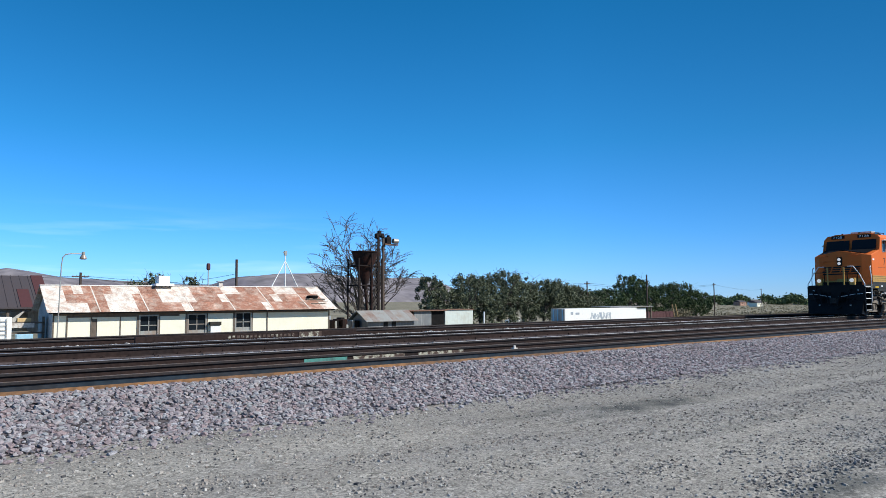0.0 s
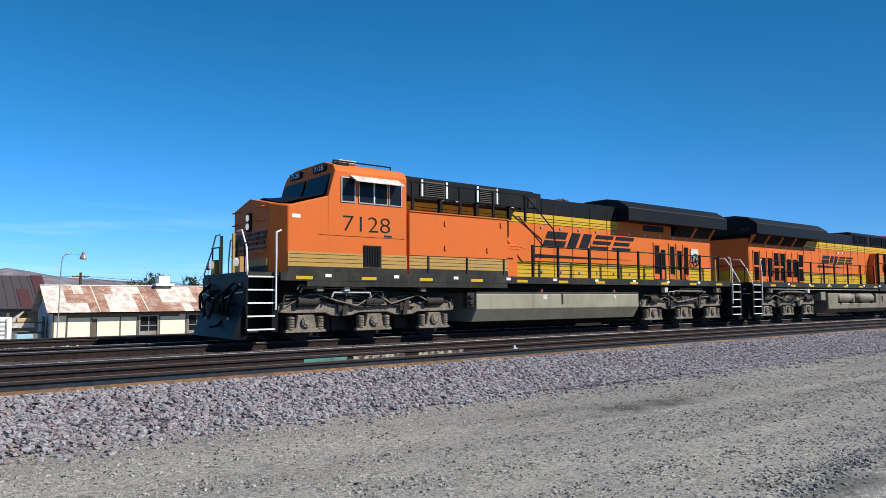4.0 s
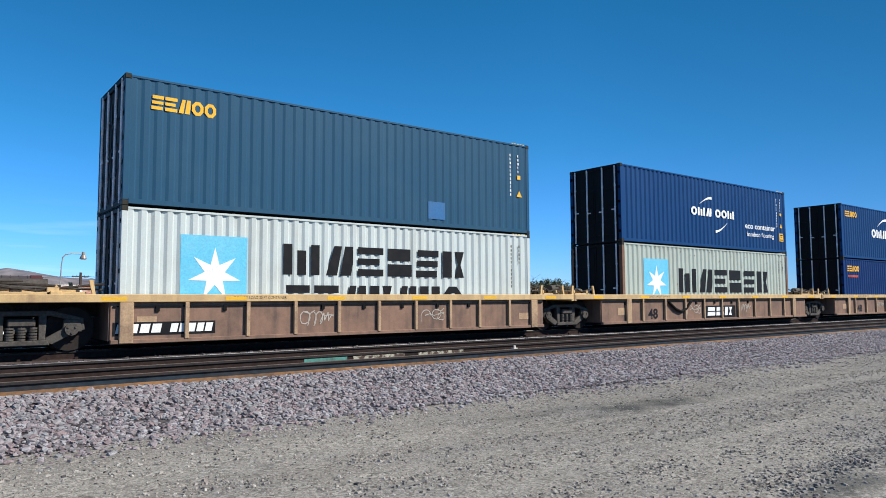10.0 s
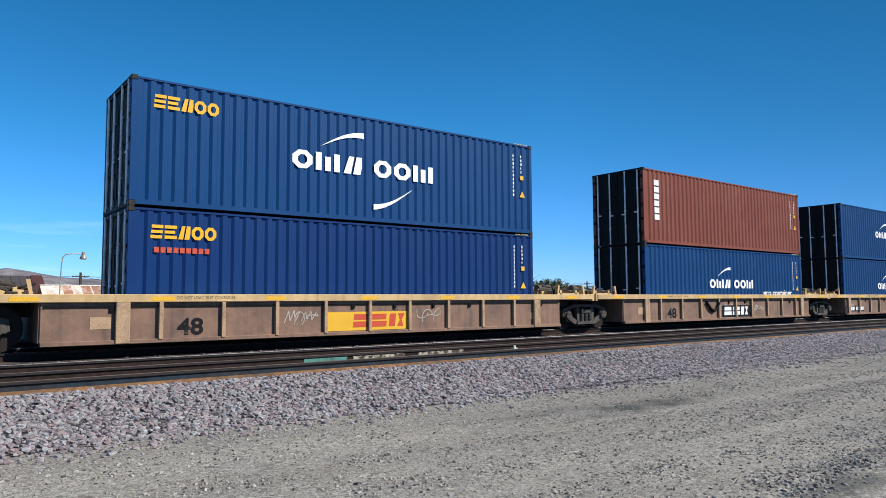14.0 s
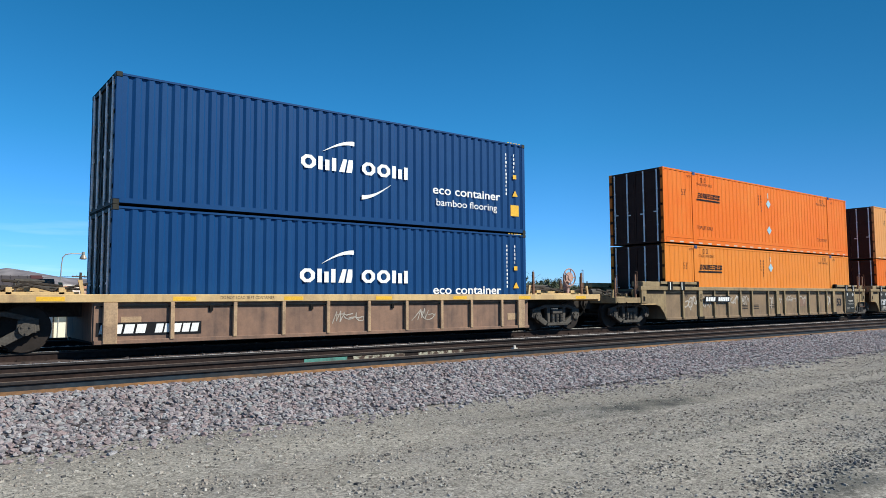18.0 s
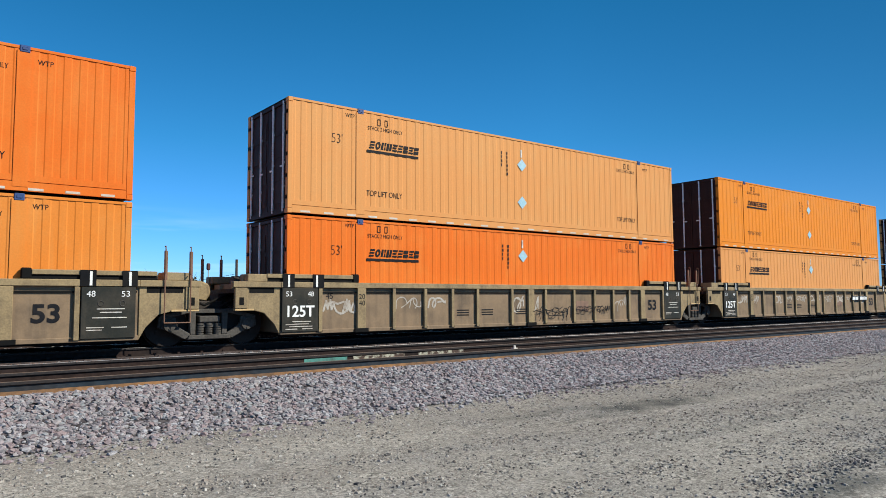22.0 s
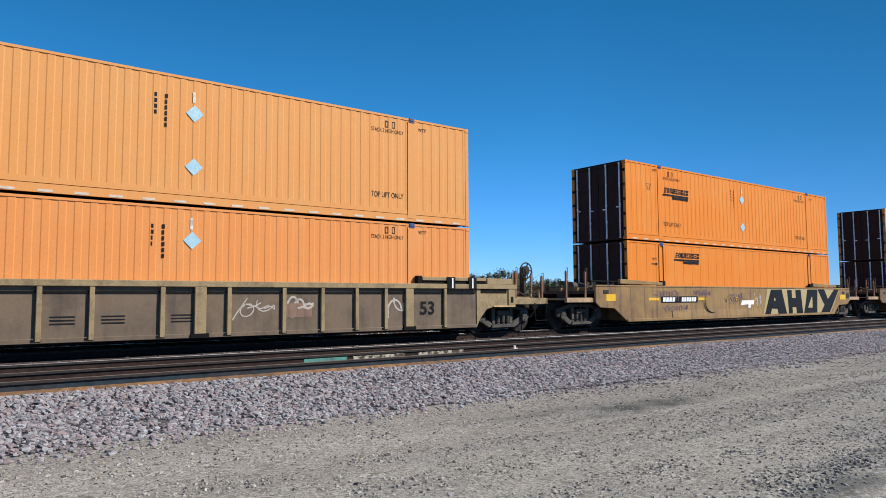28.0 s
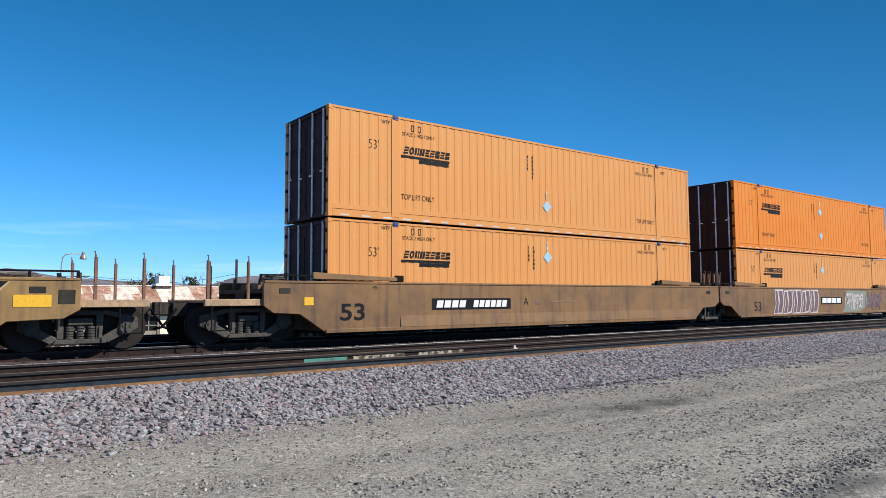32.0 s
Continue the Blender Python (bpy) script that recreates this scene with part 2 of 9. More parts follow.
M["black_mark"] = mat("black_lettering", (0.012, 0.012, 0.014), 0.5, 0, (0.04, 0.035, 0.03), 0.3, 4)
M["black"] = mat("black_paint", (0.006, 0.006, 0.007), 0.5, 0, (0.02, 0.018, 0.015), 0.6, 1.2, streak=0.3)
M["sill"] = mat("dark_grey_sill", (0.026, 0.027, 0.023), 0.5, 0, (0.08, 0.065, 0.05), 0.6, 1.5, streak=0.4)
M["loco_dark"] = mat("dark_green_black", (0.007, 0.008, 0.009), 0.5, 0, (0.014, 0.013, 0.012), 0.4, 0.9, streak=0.25)
M["orange"] = mat("engine_orange", (0.645, 0.143, 0.03), 0.6, 0, (0.46, 0.14, 0.04), 0.45, 0.7, streak=0.25, fine=0.06, spec=0.1)
M["yellow"] = mat("engine_yellow", (0.60, 0.36, 0.022), 0.5, 0, (0.42, 0.28, 0.06), 0.45, 1.0, streak=0.3, fine=0.06, spec=0.12)
# dusty on the bands; on the platform stanchions it paints their shade
M["yellow_dull"] = mat("dusty_shade_yellow", (0.44, 0.25, 0.05), 0.6, 0, (0.30, 0.21, 0.09), 0.55, 1.2, streak=0.35)
M["tank"] = mat("dusty_grey_tank", (0.31, 0.285, 0.20), 0.6, 0, (0.16, 0.14, 0.10), 0.6, 0.9, streak=0.4)
M["tank_brown"] = mat("stained_brown_tank", (0.235, 0.198, 0.135), 0.55, 0, (0.10, 0.078, 0.05), 0.9, 1.1, streak=0.7)
M["brake_pink"] = mat("faded_red_brake_wheel", (0.46, 0.29, 0.24), 0.7, 0, (0.22, 0.12, 0.09), 0.7, 5)
M["truck_dust"] = mat("dusty_bogie", (0.072, 0.063, 0.054), 0.8, 0, (0.035, 0.03, 0.026), 0.8, 3.0, fine=0.3, fscale=18, bump=0.3)
M["engine_bogie"] = mat("grimy_engine_bogie", (0.22, 0.178, 0.132), 0.75, 0, (0.06, 0.05, 0.04), 0.9, 2.6, fine=0.3, fscale=18, bump=0.3)
M["truck_dark"] = mat("dark_bogie", (0.055, 0.046, 0.04), 0.75, 0, (0.015, 0.013, 0.012), 0.8, 3.0, fine=0.3, fscale=18, bump=0.3)
M["wheel"] = mat("wheel_steel", (0.035, 0.028, 0.025), 0.6, 0.3, (0.02, 0.018, 0.016), 0.7, 4)
M["tread"] = mat("worn_tread", (0.45, 0.43, 0.41), 0.35, 0.9)
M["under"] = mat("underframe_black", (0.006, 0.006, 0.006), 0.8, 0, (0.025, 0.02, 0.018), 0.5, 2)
M["steel"] = mat("bare_steel", (0.42, 0.41, 0.39), 0.4, 0.7)
M["ochre"] = mat("ochre_chord", (0.60, 0.41, 0.19), 0.6, 0, (0.26, 0.16, 0.09), 0.75, 1.0, streak=0.4, fine=0.08)
M["well48"] = mat("rusty_brown_well", (0.24, 0.14, 0.095), 0.75, 0, (0.09, 0.06, 0.05), 0.9, 1.1, streak=0.6, fine=0.08)
M["well48_rib"] = mat("tan_rib", (0.42, 0.28, 0.165), 0.7, 0, (0.16, 0.10, 0.07), 0.8, 2.5, streak=0.5, fine=0.2)
M["well53"] = mat("dusty_tan_well", (0.235, 0.158, 0.093), 0.75, 0, (0.11, 0.078, 0.052), 0.9, 1.2, streak=0.55, fine=0.08)
M["well53_rib"] = mat("khaki_rib", (0.285, 0.205, 0.105), 0.7, 0, (0.12, 0.083, 0.05), 0.9, 2.5, streak=0.4, fine=0.18)
M["well53_dark"] = mat("grey_brown_well", (0.15, 0.105, 0.07), 0.75, 0, (0.075, 0.054, 0.04), 0.9, 1.2, streak=0.55, fine=0.08)
M["well_smooth"] = mat("ochre_brown_well", (0.235, 0.125, 0.048), 0.55, 0, (0.105, 0.06, 0.036), 1.0, 0.7, streak=0.8, fine=0.06)
M["well_smooth_old"] = mat("faded_ochre_well", (0.30, 0.18, 0.065), 0.6, 0, (0.135, 0.078, 0.045), 1.0, 0.7, streak=0.8, fine=0.06)
M["rust_post"] = mat("rusty_post", (0.20, 0.105, 0.065), 0.8, 0, (0.10, 0.05, 0.035), 0.7, 4)
M["glass"] = mat("dark_window_glass", (0.012, 0.016, 0.02), 0.08, 0, spec=0.9, amount=0.1, fine=0.02)
M["grille"] = mat("grille_black", (0.02, 0.02, 0.021), 0.7, 0, (0.05, 0.045, 0.04), 0.5, 3)
M["decal_blue"] = mat("pale_blue_sticker", (0.30, 0.50, 0.60), 0.5, 0, (0.5, 0.6, 0.62), 0.5, 6)
M["lift_blue"] = mat("blue_lift_casting", (0.03, 0.07, 0.20), 0.5, 0, (0.02, 0.03, 0.06), 0.5, 5)
M["patch_blue"] = mat("bright_blue_patch", (0.015, 0.12, 0.30), 0.55, 0, (0.03, 0.11, 0.22), 0.5, 3)
M["sticker"] = mat("amber_sticker", (0.75, 0.42, 0.03), 0.5)
M["red_mark"] = mat("red_lettering", (0.55, 0.07, 0.03), 0.5, 0, (0.4, 0.12, 0.05), 0.4, 5)
M["seaco_yellow"] = mat("amber_lettering", (0.80, 0.42, 0.015), 0.5)
M["sky_square"] = mat("sky_blue_panel", (0.12, 0.50, 0.70), 0.5, 0, (0.25, 0.55, 0.68), 0.3, 3, streak=0.2)
M["graffiti"] = mat("chalk_graffiti", (0.42, 0.38, 0.33), 0.8, 0, (0.20, 0.145, 0.10), 0.85, 6)
M["graffiti_cream"] = mat("cream_graffiti", (0.40, 0.31, 0.16), 0.7, 0, (0.42, 0.30, 0.15), 0.6, 2)
M["graffiti_pale"] = mat("pale_pink_graffiti", (0.55, 0.48, 0.48), 0.7, 0, (0.4, 0.32, 0.34), 0.6, 2)
M["graffiti_purple"] = mat("purple_graffiti", (0.13, 0.085, 0.105), 0.75, 0, (0.22, 0.15, 0.12), 0.7, 4)
M["teal_faded"] = mat("faded_teal_graffiti", (0.20, 0.24, 0.20), 0.75, 0, (0.24, 0.17, 0.12), 0.8, 2)
M["strip_dull"] = mat("dull_reflective_strip", (0.55, 0.50, 0.44), 0.5, 0, (0.5, 0.25, 0.1), 0.6, 4)
# one near-black for ends of any container colour: their shade, painted in
M["end_shaded"] = mat("shaded_container_end", (0.006, 0.006, 0.007), 0.6, 0, (0.015, 0.012, 0.012), 0.5, 1.5, streak=0.4, spec=0.12)
# orange doors darkened to maroon, their shade put into the colour
M["door_shaded"] = mat("shaded_orange_container_end", (0.042, 0.017, 0.012), 0.6, 0, (0.016, 0.008, 0.007), 0.5, 1.5, streak=0.4, spec=0.12)
M["bar"] = mat("galvanised_bar", (0.85, 0.86, 0.88), 0.5, 0.0, (0.3, 0.28, 0.26), 0.5, 4)
for key, rgb, d in (("slate", (0.018, 0.074, 0.135), (0.035, 0.095, 0.15)), ("blue", (0.003, 0.047, 0.155), (0.009, 0.064, 0.18)),
                    ("deep_blue", (0.003, 0.031, 0.13), (0.008, 0.045, 0.15)), ("grey", (0.52, 0.575, 0.56), (0.38, 0.37, 0.32)),
                    ("grey_green", (0.42, 0.475, 0.42), (0.33, 0.33, 0.27)), ("maroon", (0.195, 0.058, 0.040), (0.26, 0.10, 0.075)), ("o_deep", (0.70, 0.145, 0.016), (0.70, 0.24, 0.05)),
                    ("o_mid", (0.68, 0.205, 0.030), (0.66, 0.29, 0.08)), ("o_pale", (0.64, 0.275, 0.088), (0.60, 0.32, 0.125)),
                    ("o_amber", (0.70, 0.215, 0.018), (0.62, 0.25, 0.06)), ("o_pink", (0.66, 0.245, 0.075), (0.64, 0.31, 0.12))):
    M[key] = mat("container_" + key, rgb, 0.55, 0, d, 0.45, 0.6, streak=0.35, fine=0.05, spec=0.14)


# ---------------------------------------------------------------- mesh helpers
def box(bm, x0, x1, y0, y1, z0, z1):
    m = Matrix.Translation(((x0 + x1) / 2, (y0 + y1) / 2, (z0 + z1) / 2)) @ Matrix.Diagonal((abs(x1 - x0), abs(y1 - y0), abs(z1 - z0), 1))
    return bmesh.ops.create_cube(bm, size=1.0, matrix=m)["verts"]


def prism(bm, pts, a, b, axis="y"):
    """A polygon extruded from a to b: pts are (x, z) for axis y, (y, z) for axis x, (x, y) for axis z."""
    put = {"y": lambda p, d: (p[0], d, p[1]), "x": lambda p, d: (d, p[0], p[1]), "z": lambda p, d: (p[0], p[1], d)}[axis]
    va = [bm.verts.new(put(p, a)) for p in pts]
    vb = [bm.verts.new(put(p, b)) for p in pts]
    n = len(pts)
    fs = [bm.faces.new(va), bm.faces.new(vb[::-1])]
    fs += [bm.faces.new((va[i], vb[i], vb[(i + 1) % n], va[(i + 1) % n])) for i in range(n)]
    bmesh.ops.recalc_face_normals(bm, faces=fs)
    return va + vb


def tube(bm, p0, p1, r, seg=10, r2=None):
    p0, p1 = Vector(p0), Vector(p1)
    d = p1 - p0
    q = d.to_track_quat("Z", "Y").to_matrix().to_4x4()
    return bmesh.ops.create_cone(bm, cap_ends=True, segments=seg, radius1=r, radius2=r if r2 is None else r2, depth=d.length, matrix=Matrix.Translation((p0 + p1) / 2) @ q)["verts"]


def pipe(bm, pts, r, seg=6):
    for a, b in zip(pts, pts[1:]):
        tube(bm, a, b, r, seg)
    for p in pts[1:-1]:
        bmesh.ops.create_icosphere(bm, subdivisions=1, radius=r * 1.02, matrix=Matrix.Translation(p))


def ring(bm, c, rad, r, axis="y", seg=20, tseg=6):
    pts = []
    for i in range(seg):
        a = 2 * math.pi * i / seg
        u, v = math.cos(a) * rad, math.sin(a) * rad
        pts.append({"y": (c[0] + u, c[1], c[2] + v), "x": (c[0], c[1] + u, c[2] + v), "z": (c[0] + u, c[1] + v, c[2])}[axis])
    for i in range(seg):
        tube(bm, pts[i], pts[(i + 1) % seg], r, tseg)


def bev(bm, w, seg=1):
    bmesh.ops.bevel(bm, geom=list(bm.edges), offset=w, segments=seg, affect="EDGES", profile=0.5)


SMALL = {"reflective_strip", "id_mark", "stencil_bars", "hazard_stripe", "stencil_frame", "band_line", "door_seam", "door_latch", "reflector", "label_plate", "stripe_line", "amber_stripe", "graffiti", "roof_seam", "filler", "mu_hose", "hose", "brake_rod", "brake_hose", "screen_mesh", "box_latch"}


def part(name, bm, material, parent=None, label="", smooth=False):
    me = bpy.data.meshes.new(name)
    bm.to_mesh(me)
    bm.free()
    me.materials.append(material)
    if smooth:
        me.shade_smooth()
        me.set_sharp_from_angle(angle=radians(42))
    ob = new(name, me)
    ob.parent = parent
    if label:
        tagged(ob, label)
    if name in SMALL:
        ob["kind"] = "stuff"
    return ob


def bpart(name, material, parent, boxes, bevel=0.0, label=""):
    bm = bmesh.new()
    for b in boxes:
        box(bm, *b)
    if bevel:
        bev(bm, bevel)
    return part(name, bm, material, parent, label)


def ppart(name, material, parent, pts, a, b, axis="y", bevel=0.0, label=""):
    bm = bmesh.new()
    prism(bm, pts, a, b, axis)
    if bevel:
        bev(bm, bevel)
    return part(name, bm, material, parent, label)


def tpart(name, material, parent, tubes, seg=10, label=""):
    bm = bmesh.new()
    for p0, p1, r in tubes:
        tube(bm, p0, p1, r, seg)
    return part(name, bm, material, parent, label, smooth=True)


def pipes(name, material, parent, lines, r, seg=6, label=""):
    bm = bmesh.new()
    for pts in lines:
        pipe(bm, pts, r, seg)
    return part(name, bm, material, parent, label, smooth=True)


def empty(name, label, category, group="", m=None):
    e = new(name)
    e.empty_display_size = 0.2
    tagged(e, label, category, group)
    if m is not None:
        e.matrix_basis = m
    return e


def letters(name, text, size, material, parent, x, z, y, side=-1, shear=0.0, width=None, bold=0.0):
    """Flat lettering on a wall that faces -y (side -1) or +y (side 1); x, z: lower left corner as read."""
    cu = bpy.data.curves.new(name, "FONT")
    cu.body, cu.size, cu.shear, cu.offset, cu.extrude = text, 1.0, shear, bold, 0.0
    ob = bpy.data.objects.new(name, cu)
    scene.collection.objects.link(ob)
    bpy.context.view_layer.update()
    me = bpy.data.meshes.new_from_object(ob.evaluated_get(bpy.context.evaluated_depsgraph_get()))
    bpy.data.objects.remove(ob)
    bpy.data.curves.remove(cu)
    n = len(me.vertices)
    co = np.empty(n * 3, np.float32)
    me.vertices.foreach_get("co", co)
    co = co.reshape(-1, 3)
    co -= co.min(0)
    hi = co.max(0)
    sx = (width / hi[0]) if width else size / hi[1]
    out = np.empty_like(co)
    out[:, 0] = x + (co[:, 0] * sx) * (1 if side < 0 else -1)
    out[:, 1] = y
    out[:, 2] = z + co[:, 1] * size / hi[1]
    me.vertices.foreach_set("co", out.ravel())
    me.update()
    me.materials.clear()
    me.materials.append(material)
    t = new(name, me)
    t.parent = parent
    return t


def blocks(name, material, parent, x0, x1, z0, z1, y, count, gap=0.18, slant=0.0, label="", side=-1):
    """Writing drawn as a row of plain bars, each a part."""
    w = (x1 - x0) / count
    th = 0.004
    at = lambda u, v: (u + slant * (v - z0), v)
    for i in range(count):
        bm = bmesh.new()
        a, b = x0 + i * w, x0 + (i + 1) * w - gap * w
        prism(bm, [at(a, z0), at(b, z0), at(b, z1), at(a, z1)], y, y + th * side)
        ob = part(name, bm, material, parent, label)
    return ob


def wordmark(name, material, parent, x0, x1, z0, z1, y, cells, slant=0.0, gap=0.14, side=-1, label=""):
    """A company's mark as a row of plain shapes of its stroke weight, each a part: level bars, uprights, leaning bars, rings."""
    way = 1 if x1 > x0 else -1
    h = z1 - z0
    wide = {"w": 1.25, " ": 0.45}
    unit = abs(x1 - x0) / sum(wide.get(c, 1.0) for c in cells)
    bar = lambda a, b, c, d: [(a, c), (b, c), (b, d), (a, d)]
    eight = [(math.cos(math.pi * (k + 0.5) / 4) * 0.54, math.sin(math.pi * (k + 0.5) / 4) * 0.54) for k in range(8)]
    ring8 = [[(0.5 + eight[k][0], 0.5 + eight[k][1]), (0.5 + eight[k - 1][0], 0.5 + eight[k - 1][1]), (0.5 + eight[k - 1][0] * 0.45, 0.5 + eight[k - 1][1] * 0.52), (0.5 + eight[k][0] * 0.45, 0.5 + eight[k][1] * 0.52)] for k in range(8)]
    shapes = {"e": [bar(0, 1, 0, 0.24), bar(0, 0.85, 0.39, 0.61), bar(0, 1, 0.76, 1)],
              "s": [bar(0, 0.92, 0, 0.24), bar(0.04, 0.96, 0.39, 0.61), bar(0.08, 1, 0.76, 1)],
              "w": [bar(0, 0.24, 0, 1), bar(0.38, 0.62, 0, 0.8), bar(0.76, 1, 0, 1)],
              "n": [bar(0, 0.42, 0, 1), bar(0.58, 1, 0, 1)],
              "a": [[(0, 0), (0.4, 0), (0.58, 1), (0.3, 1)], [(0.52, 0), (0.92, 0), (1, 0.45), (1, 1), (0.7, 1)]],
              "k": [[(0, 0), (0.42, 0), (0.42, 1), (0, 1)], [(0.56, 0), (1, 0), (0.84, 0.5), (1, 1), (0.56, 1), (0.72, 0.5)]],
              "b": [bar(0, 1, 0, 0.44), bar(0, 0.94, 0.56, 1)],
              "o": ring8}
    at = 0.0
    ob = None
    for c in cells:
        w = unit * wide.get(c, 1.0)
        if c != " ":
            groups = [shapes[c]] if c == "o" else [[poly] for poly in shapes[c]]
            for polys in groups:
                bm = bmesh.new()
                for poly in polys:
                    prism(bm, [(x0 + way * (at + u * w * (1 - gap) + slant * v * h), z0 + v * h) for u, v in poly], y, y + side * 0.004)
                if c == "o":
                    bmesh.ops.remove_doubles(bm, verts=list(bm.verts), dist=0.0005)
                ob = part(name, bm, material, parent, label)
        at += w
    return ob


def scribble(name, material, parent, x0, x1, z0, z1, y, seed, r=0.02):
    """Spray-can strokes on a wall that faces -y."""
    rnd = random.Random(seed)
    bm = bmesh.new()
    n = max(4, int((x1 - x0) / 0.16))
    for i in range(n):
        x = x0 + (x1 - x0) * (i + 0.5) / n
        pts = [(x + rnd.uniform(-0.13, 0.13), rnd.uniform(z0, z1)) for _ in range(3)]
        for p, q in zip(pts, pts[1:]):
            d = Vector((q[0] - p[0], q[1] - p[1]))
            if d.length < 0.03:
                continue
            nrm = Vector((-d.y, d.x)).normalized() * r
            prism(bm, [(p[0] - nrm.x, p[1] - nrm.y), (q[0] - nrm.x, q[1] - nrm.y), (q[0] + nrm.x, q[1] + nrm.y), (p[0] + nrm.x, p[1] + nrm.y)], y, y - 0.002 - 0.00012 * (i * 2 + (p is pts[1])))
    return part(name, bm, material, parent)


def mesh_from(name, verts, faces, material, parent=None):
    me = bpy.data.meshes.new(name)
    me.from_pydata([tuple(v) for v in verts], [], faces)
    me.update()
    me.materials.append(material)
    ob = new(name, me)
    ob.parent = parent
    return ob


# ---------------------------------------------------------------- ground and tracks
def height(x, y):
    """Lie of the land across the tracks."""
    if y < 9.2:
        h = 0.0
    elif y < 10.3:
        h = 0.36 * (y - 9.2) / 1.1
    elif y < 24.5:
        h = 0.36
    elif y < 29:
        h = 0.36 - (y - 24.5) / 4.5 * 1.66
    elif y < 60:
        h = -1.3
    elif y < 150:
        h = -1.3 - 0.045 * (y - 60)
    else:
        h = -5.35 - min(1.65, (y - 150) * 0.0066)
    return h


def build_ground():
    xs = [-3000, -1200, -500, -200, -100, -50, -25] + [i * 0.5 for i in range(-24, 101)] + list(range(52, 140, 4)) + [150, 200, 300, 500, 900, 1600, 3500]
    ys = [-2500, -800, -200, -60, -20, -8, -2] + [i * 0.4 for i in range(0, 27)] + [10.8, 14, 18, 22, 24.5, 26, 27.5, 29, 32, 38, 46, 56, 64, 69, 74, 80, 90, 120, 160, 220, 320, 480, 800, 1400, 3500]
    verts, faces = [], []
    for y in ys:
        for x in xs:
            z = height(x, y)
            if y < 9.6:
                z += 0.05 * noise.noise((x * 0.25, y * 0.5, 0)) + 0.02 * noise.noise((x * 1.1, y * 1.4, 3)) - 0.03
                # wheel ruts along the access road
                z -= 0.03 * math.exp(-((y - 7.0 + 0.05 * x) / 0.5) ** 2) + 0.03 * math.exp(-((y - 4.9 + 0.05 * x) / 0.5) ** 2)
            elif y > 29:
                z += 0.25 * noise.noise((x * 0.03, y * 0.03, 7)) * min(1, (y - 29) / 20)
            verts.append((x, y, z))
    nx = len(xs)
    for j in range(len(ys) - 1):
        for i in range(nx - 1):
            faces.append((j * nx + i, j * nx + i + 1, (j + 1) * nx + i + 1, (j + 1) * nx + i))
    ob = mesh_from("ground", verts, faces, M["sand"])
    ob.data.materials.append(M["desert"])
    k = 0
    for j in range(len(ys) - 1):
        for i in range(nx - 1):
            ob.data.polygons[k].material_index = 1 if ys[j] >= 26 else 0
            k += 1
    ob.data.shade_smooth()
    tagged(ob, "pale sandy gravel ground beside the railway tracks", "ground", kind="structure")

    # ballast bed with a sloping shoulder
    xs = [-400, -150, -60] + [i * 0.5 for i in range(-40, 121)] + list(range(64, 200, 6)) + [220, 300, 500, 900, 2000]
    prof = [(9.05, -0.03), (9.35, 0.10), (9.7, 0.25), (10.05, 0.40), (10.25, 0.45), (11.2, 0.45), (14.5, 0.45), (15.2, 0.45), (19.0, 0.45), (20.0, 0.42), (24.0, 0.42), (26.4, -0.5)]
    verts, faces = [], []
    for y, z in prof:
        for x in xs:
            w = 0.14 * noise.noise((x * 0.35, 0, 1)) + 0.06 * noise.noise((x * 1.7, 0, 5)) if y < 10 else 0
            verts.append((x, y + w, z + 0.015 * noise.noise((x * 2.1, y * 3, 2))))
    nx = len(xs)
    for j in range(len(prof) - 1):
        for i in range(nx - 1):
            faces.append((j * nx + i, j * nx + i + 1, (j + 1) * nx + i + 1, (j + 1) * nx + i))
    bed = mesh_from("ballast_bed", verts, faces, M["ballast_bed"])
    bed.data.materials.append(M["track_fill"])
    for k, p in enumerate(bed.data.polygons):
        p.material_index = 1 if k // (nx - 1) >= 5 else 0
    tagged(bed, "purplish grey crushed stone ballast bed with sloping shoulder", "ballast", kind="structure")


